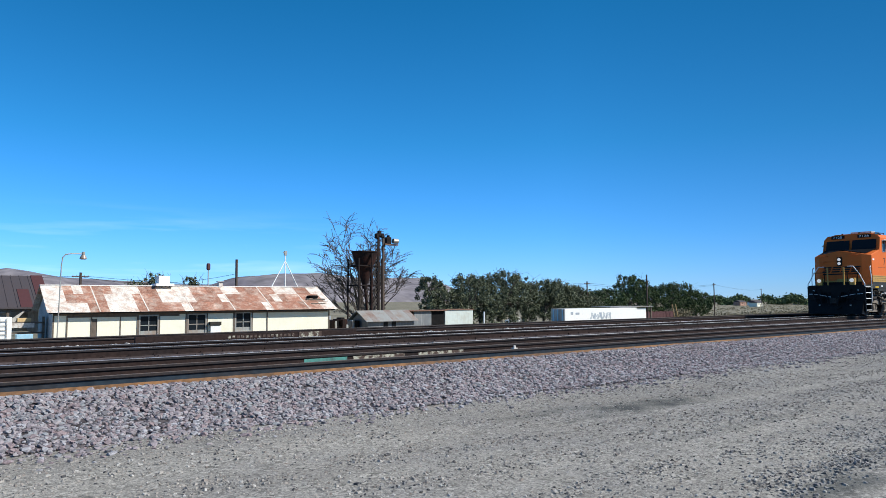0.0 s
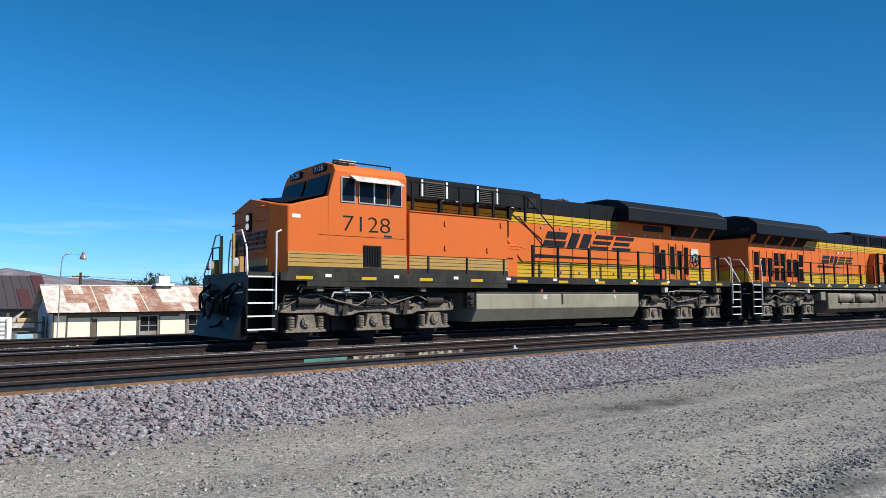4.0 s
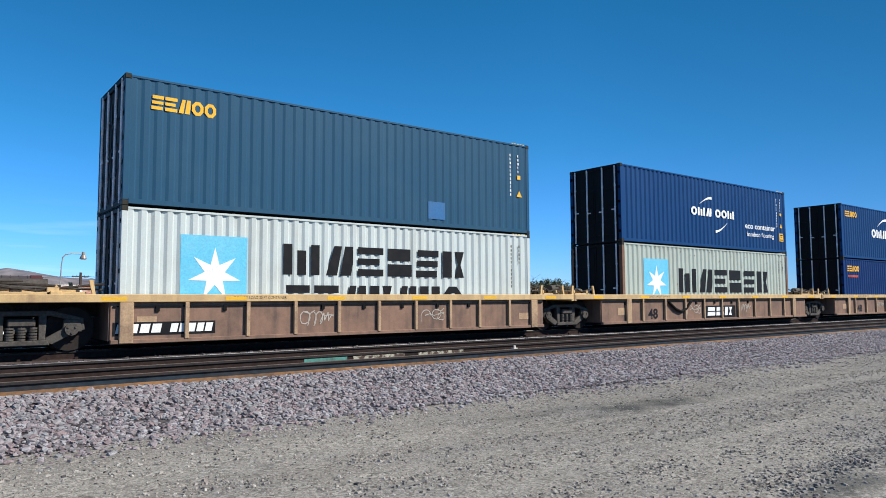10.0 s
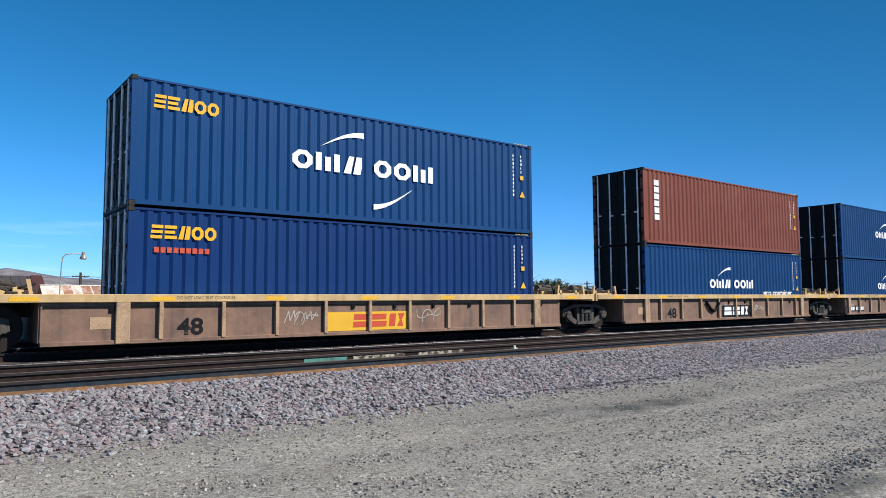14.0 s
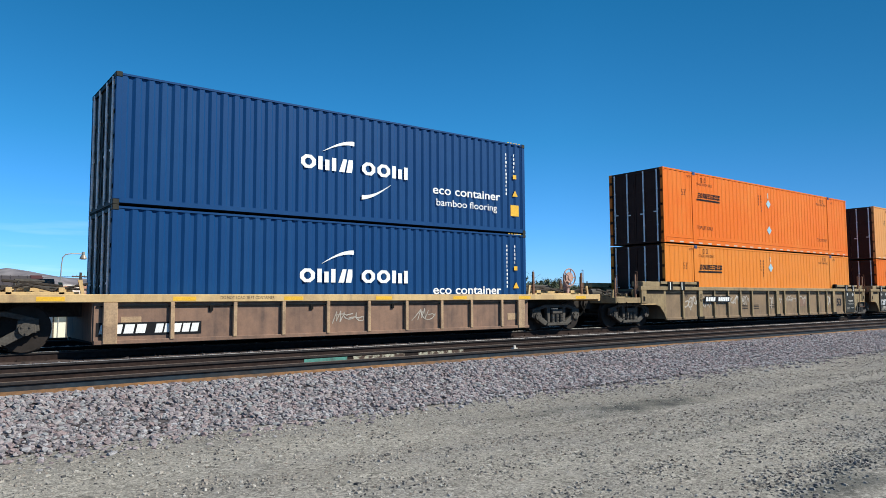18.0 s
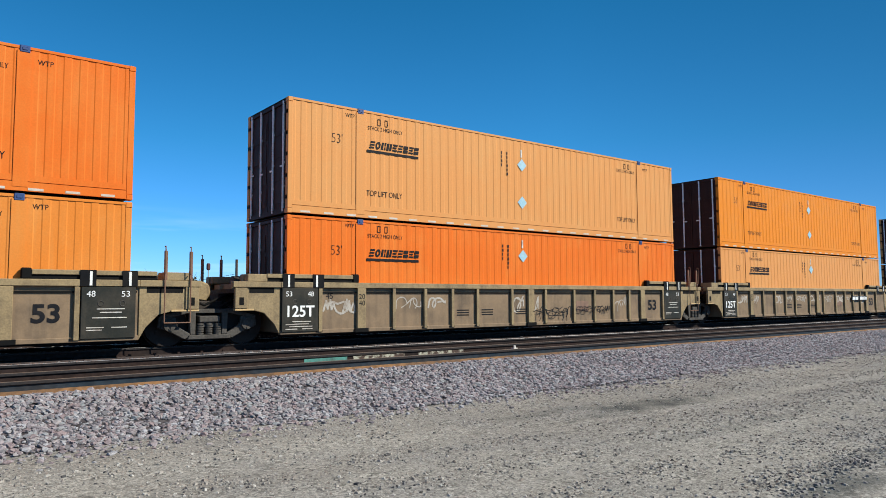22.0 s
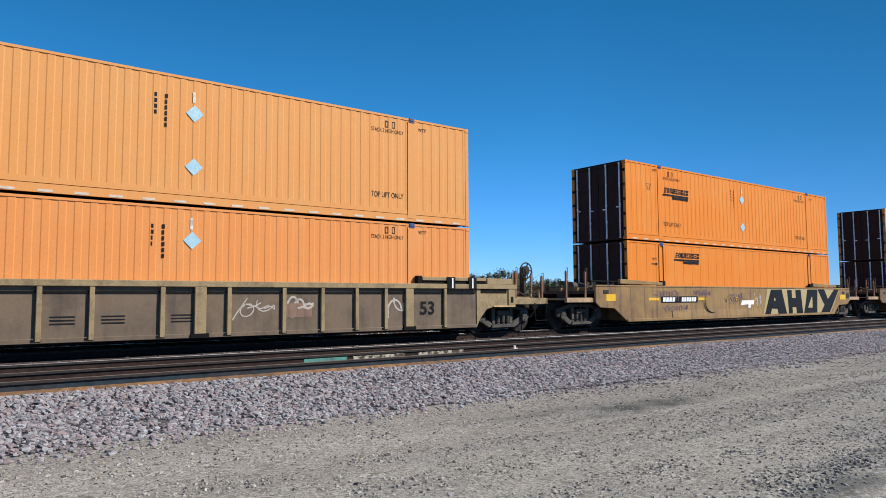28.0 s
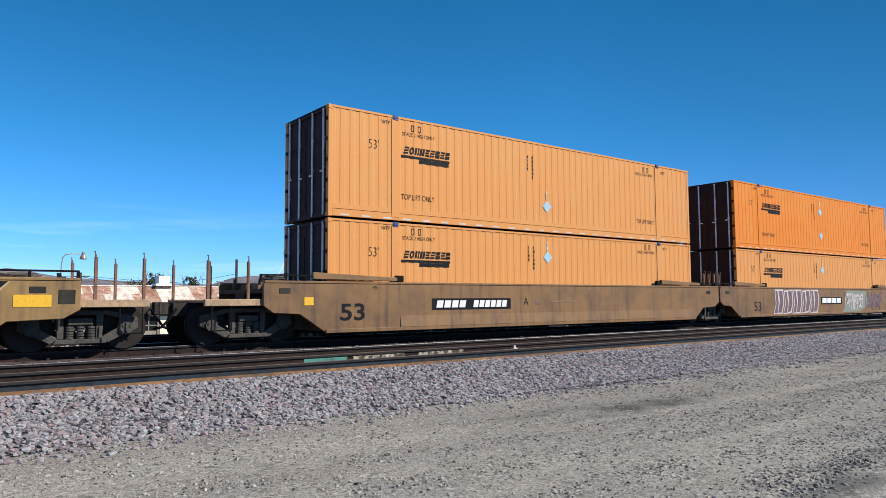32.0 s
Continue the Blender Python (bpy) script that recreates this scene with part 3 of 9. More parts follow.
def stones(name, count, place, smin, smax, material, label, category, seed, squash=0.65, lump=False):
    """Many small angular stones in one mesh."""
    rng = np.random.default_rng(seed)
    base = np.array([(-1, -1, -1), (1, -1, -1), (1, 1, -1), (-1, 1, -1), (-0.7, -0.7, 0.8), (0.7, -0.8, 1), (0.6, 0.7, 0.9), (-0.8, 0.6, 1)], float) * 0.5
    quads = np.array([(0, 3, 2, 1), (4, 5, 6, 7), (0, 1, 5, 4), (1, 2, 6, 5), (2, 3, 7, 6), (3, 0, 4, 7)])
    faces = [tuple(q) for q in quads]
    if lump:
        # a cube with its corners cut off
        base = np.array([(a, b, 0) for a in (-1, 1) for b in (-1, 1)] + [(a, 0, b) for a in (-1, 1) for b in (-1, 1)] + [(0, a, b) for a in (-1, 1) for b in (-1, 1)], float) * 0.5
        faces = [(0, 5, 1, 4), (2, 6, 3, 7), (0, 8, 2, 9), (1, 11, 3, 10), (4, 10, 6, 8), (5, 9, 7, 11)]
        for a in (0, 1):
            for b in (0, 1):
                for c in (0, 1):
                    tri = (a * 2 + b, 4 + a * 2 + c, 8 + b * 2 + c)
                    faces.append(tri[::-1] if (a + b + c) % 2 else tri)
    pts = place(rng, count)
    n = len(pts)
    nv = len(base)
    v = np.repeat(base[None], n, 0) * (1 + (rng.uniform(-0.32, 0.32, (n, nv, 3)) if lump else rng.uniform(-0.45, 0.3, (n, nv, 3))))
    size = smin + (smax - smin) * rng.random(n) ** 2.2
    v = v * size[:, None, None] * np.array((1, 1, squash)) * rng.uniform(0.7, 1.3, (n, 1, 3))
    ang = rng.uniform(0, 2 * np.pi, (n, 3)) * np.array((0.12, 0.12, 1)) - np.array((0.38, 0, 0))
    cx, sx = np.cos(ang[:, 0]), np.sin(ang[:, 0])
    y, z = v[..., 1] * cx[:, None] - v[..., 2] * sx[:, None], v[..., 1] * sx[:, None] + v[..., 2] * cx[:, None]
    v[..., 1], v[..., 2] = y, z
    cz, sz = np.cos(ang[:, 2]), np.sin(ang[:, 2])
    x, y = v[..., 0] * cz[:, None] - v[..., 1] * sz[:, None], v[..., 0] * sz[:, None] + v[..., 1] * cz[:, None]
    v[..., 0], v[..., 1] = x, y
    v += pts[:, None, :]
    v[..., 2] += (size * squash * 0.22)[:, None]
    flat = np.array([i for q in faces for i in q])
    size_of = np.array([len(q) for q in faces])
    idx = (flat[None] + (np.arange(n) * nv)[:, None]).reshape(-1)
    start = np.concatenate([[0], np.cumsum(np.tile(size_of, n))[:-1]])
    me = bpy.data.meshes.new(name)
    me.vertices.add(n * nv)
    me.vertices.foreach_set("co", v.reshape(-1).astype(np.float32))
    me.loops.add(len(idx))
    me.loops.foreach_set("vertex_index", idx.astype(np.int32))
    me.polygons.add(len(start))
    me.polygons.foreach_set("loop_start", start.astype(np.int32))
    me.update(calc_edges=True)
    me.validate()
    me.shade_flat()
    me.materials.append(material)
    return tagged(new(name, me), label, category, kind="stuff")


def shoulder_z(y):
    return np.interp(y, [8.6, 9.05, 9.35, 9.7, 10.05, 10.25, 11], [-0.03, -0.02, 0.10, 0.25, 0.40, 0.45, 0.45])


def build_stones():
    def near(rng, n):
        x = -8 + 70 * rng.random(n) ** 1.25
        wob = np.array([0.14 * noise.noise((a * 0.35, 0, 1)) for a in x])
        y = 9.0 + wob + 1.32 * rng.random(n)
        return np.stack([x, y, shoulder_z(y - wob) + 0.0], 1)
    stones("ballast_stones", 66000, near, 0.034, 0.072, M["ballast"], "purplish grey angular crushed ballast stones on the shoulder", "ballast", 3, lump=True)

    def lie(x, y):
        return np.array([0.05 * noise.noise((a * 0.25, b * 0.5, 0)) + 0.02 * noise.noise((a * 1.1, b * 1.4, 3)) - 0.03
                         - 0.03 * math.exp(-((b - 7.0 + 0.05 * a) / 0.5) ** 2) - 0.03 * math.exp(-((b - 4.9 + 0.05 * a) / 0.5) ** 2) for a, b in zip(x, y)])

    def strays(rng, n):
        x = -6 + 52 * rng.random(n)
        y = 9.25 - np.abs(rng.normal(0, 0.45, n))
        return np.stack([x, y, lie(x, y)], 1)
    stones("stray_stones", 6500, strays, 0.02, 0.075, M["ballast"], "scattered ballast stones at the foot of the shoulder", "stones", 4, lump=True)

    def sand(rng, n):
        y = 3.2 + 6.2 * rng.random(n)
        x = -4 + (y * 3.6 + 8) * rng.random(n)
        band = np.array([noise.noise((a * 0.12, (b + 0.05 * a) * 1.3, 9)) for a, b in zip(x, y)])
        keep = rng.random(n) < np.clip(0.5 + 0.9 * band, 0.2, 1)
        x, y = x[keep], y[keep]
        return np.stack([x, y, lie(x, y)], 1)
    stones("pebbles", 115000, sand, 0.007, 0.030, M["pebble"], "loose grey and brown pebbles strewn over the sand", "pebbles", 5)

    def larger(rng, n):
        y = 3.2 + 6.2 * rng.random(n)
        x = -3 + (y * 3.4 + 6) * rng.random(n)
        band = np.array([noise.noise((a * 0.12, (b + 0.05 * a) * 1.3, 9)) for a, b in zip(x, y)])
        keep = rng.random(n) < np.clip(0.3 + 1.2 * band, 0.1, 1)
        x, y = x[keep], y[keep]
        return np.stack([x, y, lie(x, y) - 0.004], 1)
    stones("loose_stones", 11500, larger, 0.015, 0.055, M["pebble"], "larger pale and dark stones scattered over the gravel", "stones", 15, 0.45)

    def windrow(rng, n):
        k = rng.choice([0, 1, 2, 3], n, p=[0.4, 0.12, 0.13, 0.35])
        x = np.choose(k, [5.0, 6.5, 8.2, 5.0]) + 12 * rng.random(n)
        y = np.choose(k, [2.95, 3.85, 5.15, 2.95]) + np.choose(k, [0.09, 0.05, 0.0, 0.09]) * (x - 5.5) + rng.normal(0, 1, n) * np.choose(k, [0.14, 0.2, 0.3, 0.14])
        return np.stack([x, y, lie(x, y)], 1)
    stones("coarse_gravel", 3800, windrow, 0.01, 0.042, M["dark_gravel"], "ridges of coarse dark gravel along the road", "gravel", 17)

    def bed(rng, n):
        x = -10 + 60 * rng.random(n)
        y = rng.choice([10.85, 11.2, 12.2, 12.9, 14.0, 14.6, 15.3, 16.8, 17.4, 19.0], n) + rng.normal(0, 0.18, n)
        return np.stack([x, y, np.full(n, 0.45)], 1)
    stones("dark_ballast_stones", 16000, bed, 0.03, 0.08, M["track_stone"], "dark oily ballast stones between the rails", "ballast", 6)


def rail_mesh(x0, x1, top, y, head, web, foot, parent, tall=0.18, rise=0.0):
    """One rail in three stripes: head, web and foot."""
    h = [(-0.036, 0), (-0.036, -0.03), (-0.02, -0.042), (0.02, -0.042), (0.036, -0.03), (0.036, 0), (0.025, 0.006), (-0.025, 0.006)]
    r = new("rail")
    r.empty_display_size = 0.1
    r.parent = parent
    hd = ppart("rail_head", M["rail_flank"], r, [(y + a, top + b - 0.006) for a, b in h], x0, x1, "x")
    ppart("running_surface", head, hd, [(y - 0.022, top), (y + 0.022, top), (y + 0.018, top + 0.004), (y - 0.018, top + 0.004)], x0, x1, "x")
    ppart("rail_web", web, r, [(y - 0.009, top - 0.047), (y + 0.009, top - 0.047), (y + 0.012, top - tall + 0.028), (y - 0.012, top - tall + 0.028)], x0, x1, "x")
    ppart("rail_foot", foot, r, [(y - 0.072, top - tall), (y + 0.072, top - tall), (y + 0.072, top - tall + 0.012), (y + 0.014, top - tall + 0.029 + rise), (y - 0.014, top - tall + 0.029 + rise), (y - 0.072, top - tall + 0.012)], x0, x1, "x")
    return r


def build_tracks():
    tracks = [("track_near", 12.5, "bare near main track with rusty rails and one polished head"), ("track_main", TRACK_Y, "main track that carries the freight train"), ("track_siding", 22.0, "rusty siding track behind the main line")]
    tie_me = None
    for name, yc, label in tracks:
        t = empty(name, label, "railway track")
        t["kind"] = "structure"
        heads = {"track_near": ("rail_head_dull", "rail_head"), "track_main": ("rail_head", "rail_head"), "track_siding": ("rail_head_dull", "rail_head_dull")}[name]
        for k, sgn in enumerate((-1, 1)):
            rail_mesh(-300, 1500, RAIL_TOP - (0.02 if name == "track_siding" else 0), yc + sgn * 0.7525, M[heads[k]], M["rail_side"], M["rail_side"], t)
        for i in range(100):
            if tie_me is None:
                bm = bmesh.new()
                box(bm, -0.11, 0.11, -1.3, 1.3, -0.16, 0.0)
                bev(bm, 0.012)
                tie_me = bpy.data.meshes.new("tie")
                bm.to_mesh(tie_me)
                bm.free()
                tie_me.materials.append(M["tie"])
            ob = new("tie", tie_me)
            ob.parent = t
            ob.matrix_basis = pose(-6 + i * 0.52, yc, RAIL_TOP - 0.176)
    spare = empty("spare_rail", "unused continuous rail lying rusty along the ballast edge", "rail")
    rail_mesh(-300, 1500, RAIL_TOP, 10.5, M["rail_head_dull"], M["rail_web"], M["rail_orange"], spare, rise=0.03)
    # worn paint on the near rail's web
    y = 12.5 - 0.7525 - 0.013
    for x0, x1, mt, nm in ((5.82, 6.72, "teal", "teal_paint_mark"), (6.85, 8.05, "rail_paint", "paint_mark"), (8.4, 9.6, "rail_paint", "paint_mark")):
        me = bpart(nm, M[mt], None, [(x0, x1, y - 0.006, y, RAIL_TOP - 0.15, RAIL_TOP - 0.055)])
        tagged(me, "worn %s paint mark on the rusty rail web" % ("teal" if mt == "teal" else "whitish"), "paint mark")
    # small white marker on the ballast between the rails
    b = bpart("marker_block", M["chalk"], None, [(10.55, 10.68, 11.15, 11.25, 0.45, 0.58), (10.59, 10.64, 11.18, 11.22, 0.58, 0.63)], 0.006)
    tagged(b, "small pale concrete marker block beside the rail", "marker")


# ---------------------------------------------------------------- rolling stock
movers = []
wheels = []


def on_train(ob, x):
    movers.append((ob, x))
    ob.matrix_basis = pose(x, TRACK_Y, RAIL_TOP)
    return ob


def wheelset(parent, x, r, sign=1, z=None):
    """Two wheels on an axle, turning about its own centre."""
    bm = bmesh.new()
    tube(bm, (0, -0.95, 0), (0, 0.95, 0), 0.08, 10)
    for s in (-1, 1):
        tube(bm, (0, s * 0.69, 0), (0, s * 0.725, 0), r + 0.028, 28)
        tube(bm, (0, s * 0.72, 0), (0, s * 0.83, 0), r, 28, r * 0.985)
        tube(bm, (0, s * 0.82, 0), (0, s * 0.845, 0), r * 0.8, 24, r * 0.3)
        for i in range(4):
            a = i * math.pi / 2 + 0.4
            tube(bm, (math.cos(a) * r * 0.55, s * 0.83, math.sin(a) * r * 0.55), (math.cos(a) * r * 0.55, s * 0.855, math.sin(a) * r * 0.55), 0.035, 8)
    w = part("wheelset", bm, M["wheel"], parent, "", smooth=True)
    w.matrix_basis = pose(x, 0, r)
    wheels.append((w, x, r, sign))
    return w


def coil(bm, x, y, z0, z1, r, turns=5):
    h = (z1 - z0) / turns
    for i in range(turns):
        tube(bm, (x, y, z0 + i * h + h * 0.15), (x, y, z0 + i * h + h * 0.8), r, 10)
    tube(bm, (x, y, z0), (x, y, z1), r * 0.6, 8)


def freight_bogie(car, x, r=0.46):
    """Three-piece freight bogie under a well car."""
    bm = bmesh.new()
    box(bm, -0.2, 0.2, -1.05, 1.05, 0.42, 0.68)
    tube(bm, (0, 0, 0.6), (0, 0, 0.82), 0.3, 14)
    b = part("bogie", bm, M["truck_dust"], car, "dark grimy cast steel freight bogie")
    b.matrix_basis = pose(x, 0, 0)
    for s in (-1, 1):
        y0, y1 = s * 0.93, s * 1.06
        bm = bmesh.new()
        prism(bm, [(-1.12, 0.58), (-0.5, 0.74), (0.5, 0.74), (1.12, 0.58), (1.12, 0.68), (0.55, 0.84), (-0.55, 0.84), (-1.12, 0.68)], y0, y1)
        for k in (-1, 1):
            prism(bm, [(k * 1.12, 0.60), (k * 1.14, 0.44), (k * 0.95, 0.38), (k * 0.55, 0.16), (k * 0.42, 0.20), (k * 0.42, 0.28), (k * 0.72, 0.46), (k * 0.8, 0.60)], y0, y1)
            prism(bm, [(k * 0.30, 0.25), (k * 0.42, 0.25), (k * 0.45, 0.76), (k * 0.30, 0.76)], y0, y1)
            prism(bm, [(k * 0.72, 0.40), (k * 1.08, 0.40), (k * 1.05, 0.66), (k * 0.75, 0.66)], s * 1.0, s * 1.08)
        prism(bm, [(-0.5, 0.15), (0.5, 0.15), (0.45, 0.25), (-0.45, 0.25)], s * 0.88, s * 1.12)
        bev(bm, 0.012)
        part("sideframe", bm, M["truck_dust"], b)
        bm = bmesh.new()
        for k in (-0.2, 0, 0.2):
            coil(bm, k, s * 1.04, 0.25, 0.52, 0.085)
        part("spring", bm, M["truck_dust"], b, "", smooth=True)
        bpart("bolster_end", M["truck_dust"], b, [(-0.24, 0.24, s * 0.9, s * 1.12, 0.53, 0.68)], 0.02)
        for k in (-0.89, 0.89):
            bm = bmesh.new()
            tube(bm, (k, s * 1.04, r), (k, s * 1.13, r), 0.13, 14)
            for i in range(3):
                a = i * 2.094 + 0.5
                tube(bm, (k + math.cos(a) * 0.08, s * 1.12, r + math.sin(a) * 0.08), (k + math.cos(a) * 0.08, s * 1.15, r + math.sin(a) * 0.08), 0.022, 6)
            part("journal_cap", bm, M["truck_dust"], b, "", smooth=True)
    pipes("brake_rigging", M["truck_dust"], b, [[(-0.5, -0.6, 0.34), (0.5, -0.6, 0.34)], [(-0.42, -0.9, 0.3), (-0.42, 0.9, 0.3)], [(0.42, -0.9, 0.3), (0.42, 0.9, 0.3)]], 0.035)
    for k in (-0.89, 0.89):
        wheelset(b, k, r)
    return b


def corrugated(bm, x0, x1, z0, z1, y, side, pitch=0.278, depth=0.036, flat=0.072, slope=0.068, out=0.104):
    """A pressed steel side sheet."""
    n = int(round((x1 - x0) / pitch))
    p = (x1 - x0) / n
    k = p / 0.278
    xs, ys = [], []
    for i in range(n):
        a = x0 + i * p
        for dx, d in ((0, 0), (out * k, 0), ((out + slope * 0.5) * k, depth), ((out + slope * 0.5 + flat) * k, depth)):
            xs.append(a + dx)
            ys.append(y - side * d)
    xs.append(x1)
    ys.append(y)
    lo = [bm.verts.new((a, b, z0)) for a, b in zip(xs, ys)]
    hi = [bm.verts.new((a, b, z1)) for a, b in zip(xs, ys)]
    for i in range(len(xs) - 1):
        f = (lo[i], lo[i + 1], hi[i + 1], hi[i])
        bm.faces.new(f if side < 0 else f[::-1])


def ribbed(bm, x0, x1, z0, z1, y, side, pitch=0.295, w=0.011, d=0.009):
    """A plate side pressed into shallow flat ribs."""
    n = int(round((x1 - x0) / pitch))
    p = (x1 - x0) / n
    xs, ys = [x0], [y]
    for i in range(n):
        a = x0 + (i + 0.5) * p
        for dx, dd in ((-p * 0.25 - w, 0), (-p * 0.25 + w, d), (p * 0.25 - w, d), (p * 0.25 + w, 0)):
            xs.append(a + dx)
            ys.append(y - side * dd)
    xs.append(x1)
    ys.append(y)
    lo = [bm.verts.new((a, b, z0)) for a, b in zip(xs, ys)]
    hi = [bm.verts.new((a, b, z1)) for a, b in zip(xs, ys)]
    for i in range(len(xs) - 1):
        f = (lo[i], lo[i + 1], hi[i + 1], hi[i])
        bm.faces.new(f if side < 0 else f[::-1])


def container(x, z0, colour, end, label, length=12.19, half=1.22, h=2.896, style="iso", group="", pitch=0.295, depth=0.036):
    """A container with its left end (the doors) at x along the train."""
    L = length
    c = on_train(empty("shipping_container", label, "shipping container", group), x)
    mt = M[colour]
    z1 = z0 + h
    post = 0.13
    for s in (-1, 1):
        bm = bmesh.new()
        y = s * (half - 0.012)
        if style == "iso":
            corrugated(bm, post, L - post, z0 + 0.15, z1 - 0.075, y, s, depth=depth)
        else:
            ribbed(bm, post, L - post, z0 + 0.34, z1 - 0.06, y, s, pitch=pitch)
        part("side_wall", bm, mt, c)
        bpart("bottom_rail", mt, c, [(post, L - post, s * (half - 0.07), s * half, z0 + (0.045 if style == "iso" else 0.02), z0 + (0.15 if style == "iso" else 0.20))])
        if style != "iso":
            bpart("lower_sill", mt, c, [(post, L - post, s * (half - 0.05), s * (half - 0.008), z0 + 0.215, z0 + 0.34)])
        bpart("top_rail", mt, c, [(post, L - post, s * (half - 0.06), s * half, z1 - 0.075 if style == "iso" else z1 - 0.06, z1 - (0.03 if style == "iso" else 0.005))])
        for a, b in ((0, post), (L - post, L)):
            p = bpart("corner_post", mt, c, [(a, b, s * (half - 0.13), s * (half - 0.002), z0 + 0.118, z1 - 0.118)], 0.01)
            for za in (z0, z1 - 0.118):
                bpart("corner_casting", M["sill"] if style == "iso" else mt, p, [(a - (0.004 if a == 0 else 0), b + (0.004 if a else 0), s * (half - 0.165), s * (half + 0.004), za, za + 0.118)], 0.012)
    bm = bmesh.new()
    n = int(L / 0.3)
    for i in range(n):
        a = L * i / n
        box(bm, a, a + L / n * 0.6, -half + 0.06, half - 0.06, z1 - 0.045, z1 - 0.02)
    box(bm, 0.05, L - 0.05, -half + 0.06, half - 0.06, z1 - 0.06, z1 - 0.035)
    part("roof", bm, mt, c)
    bpart("floor", M["under"], c, [(0.05, L - 0.05, -half + 0.07, half - 0.07, z0 + 0.03, z0 + 0.14)])
    # plain far end
    bm = bmesh.new()
    n = 9
    w = (2 * half - 0.26) / n
    for i in range(n):
        a = -half + 0.13 + i * w
        box(bm, L - 0.06, L - 0.03, a, a + w, z0 + 0.1, z1 - 0.1)
        box(bm, L - 0.03, L - 0.012, a + w * 0.2, a + w * 0.8, z0 + 0.15, z1 - 0.15)
    part("end_wall", bm, M[end] if style == "iso" else mt, c)
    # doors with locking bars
    # the end material is darker than the sides, with shade in its colour
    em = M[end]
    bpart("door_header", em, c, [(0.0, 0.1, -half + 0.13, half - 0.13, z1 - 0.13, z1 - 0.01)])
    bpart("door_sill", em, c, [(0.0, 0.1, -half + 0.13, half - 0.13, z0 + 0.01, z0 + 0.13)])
    for s in (-1, 1):
        bm = bmesh.new()
        a, b = sorted((s * 0.012, s * (half - 0.135)))
        box(bm, 0.045, 0.085, a, b, z0 + 0.13, z1 - 0.13)
        for k in range(4):
            zz = z0 + 0.3 + k * (h - 0.6) / 4
            box(bm, 0.03, 0.045, a + 0.08, b - 0.08, zz, zz + (h - 0.6) / 4 * 0.82)
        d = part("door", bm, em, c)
        for f in (0.3, 0.78):
            yy = s * half * f
            bm = bmesh.new()
            tube(bm, (0.005, yy, z0 + 0.06), (0.005, yy, z1 - 0.06), 0.028, 8)
            for zz in (z0 + 0.08, z0 + 0.7, z0 + 1.3, z0 + 2.1, z1 - 0.1):
                box(bm, -0.008, 0.04, yy - 0.036, yy + 0.036, zz - 0.022, zz + 0.022)
            part("locking_bar", bm, M["bar"], d, "pale galvanised locking bar")
            bpart("handle", M["bar"], d, [(-0.012, 0.01, min(yy, yy - s * 0.16), max(yy, yy - s * 0.16), z0 + 1.12 + 0.1 * f, z0 + 1.16 + 0.1 * f)])
        for k in range(5):
            zz = z0 + 0.35 + k * 0.54
            bpart("hinge", em, d, [(0.0, 0.06, s * (half - 0.16), s * (half - 0.02), zz, zz + 0.1)])
    return c


def arcs(parent, x, z, w, h, mt, y, upper=True):
    """A tapering crescent stroke."""
    up, dn = [], []
    for i in range(13):
        f = i / 12
        u = x + w * f
        v = z + h * (math.sin(f * math.pi / 2) if upper else 1 - math.cos(f * math.pi / 2))
        t = h * 0.30 * (f if upper else 1 - f) + 0.01
        up.append((u, v))
        dn.append((u, v - t))
    bm = bmesh.new()
    for i in range(12):
        prism(bm, [dn[i], dn[i + 1], up[i + 1], up[i]], y, y - 0.004)
    return part("swoosh_logo", bm, mt, parent)


def id_marks(c, L, y, z1, mt, signs=True):
    """Columns of small identification marks by the right-hand post."""
    bm = bmesh.new()
    rnd = random.Random(int(z1 * 100 + L))
    for col, n in ((L - 0.84, 11), (L - 0.5, 5)):
        for i in range(n):
            w = rnd.uniform(0.025, 0.055)
            box(bm, col, col + w, y - 0.004, y, z1 - 0.45 - i * 0.125, z1 - 0.37 - i * 0.125)
    part("id_mark", bm, mt, c)
    if signs:
        bpart("sticker", M["sticker"], c, [(L - 0.52, L - 0.38, y - 0.005, y, z1 - 1.16, z1 - 1.03)])
        ppart("warning_triangle", M["sticker"], c, [(L - 0.56, z1 - 1.72), (L - 0.32, z1 - 1.72), (L - 0.44, z1 - 1.52)], y - 0.005, y, label="amber warning triangle sticker")
    bm = bmesh.new()
    for i in range(5):
        box(bm, L - 0.75 + i * 0.12, L - 0.68 + i * 0.12, y - 0.004, y, z1 - 0.045, z1 - 0.005)
    part("hazard_stripe", bm, M["sticker"], c)


def crescents_word(c, x0, x1, zc, mt, y, lower=True):
    """White company mark: two rows of plain shapes between two crescents."""
    w = x1 - x0
    h = 0.46 * w / 4.45
    zb = zc - h / 2
    wordmark("company_mark", mt, c, x0, x1, zb, zb + h, y, "owa oow")
    arcs(c, x0 + w * 0.18, zc + h * 0.9, w * 0.28, h * 1.05, mt, y, True)
    if lower:
        arcs(c, x0 + w * 0.53, zc - h * 2.1, w * 0.28, h * 1.05, mt, y, False)


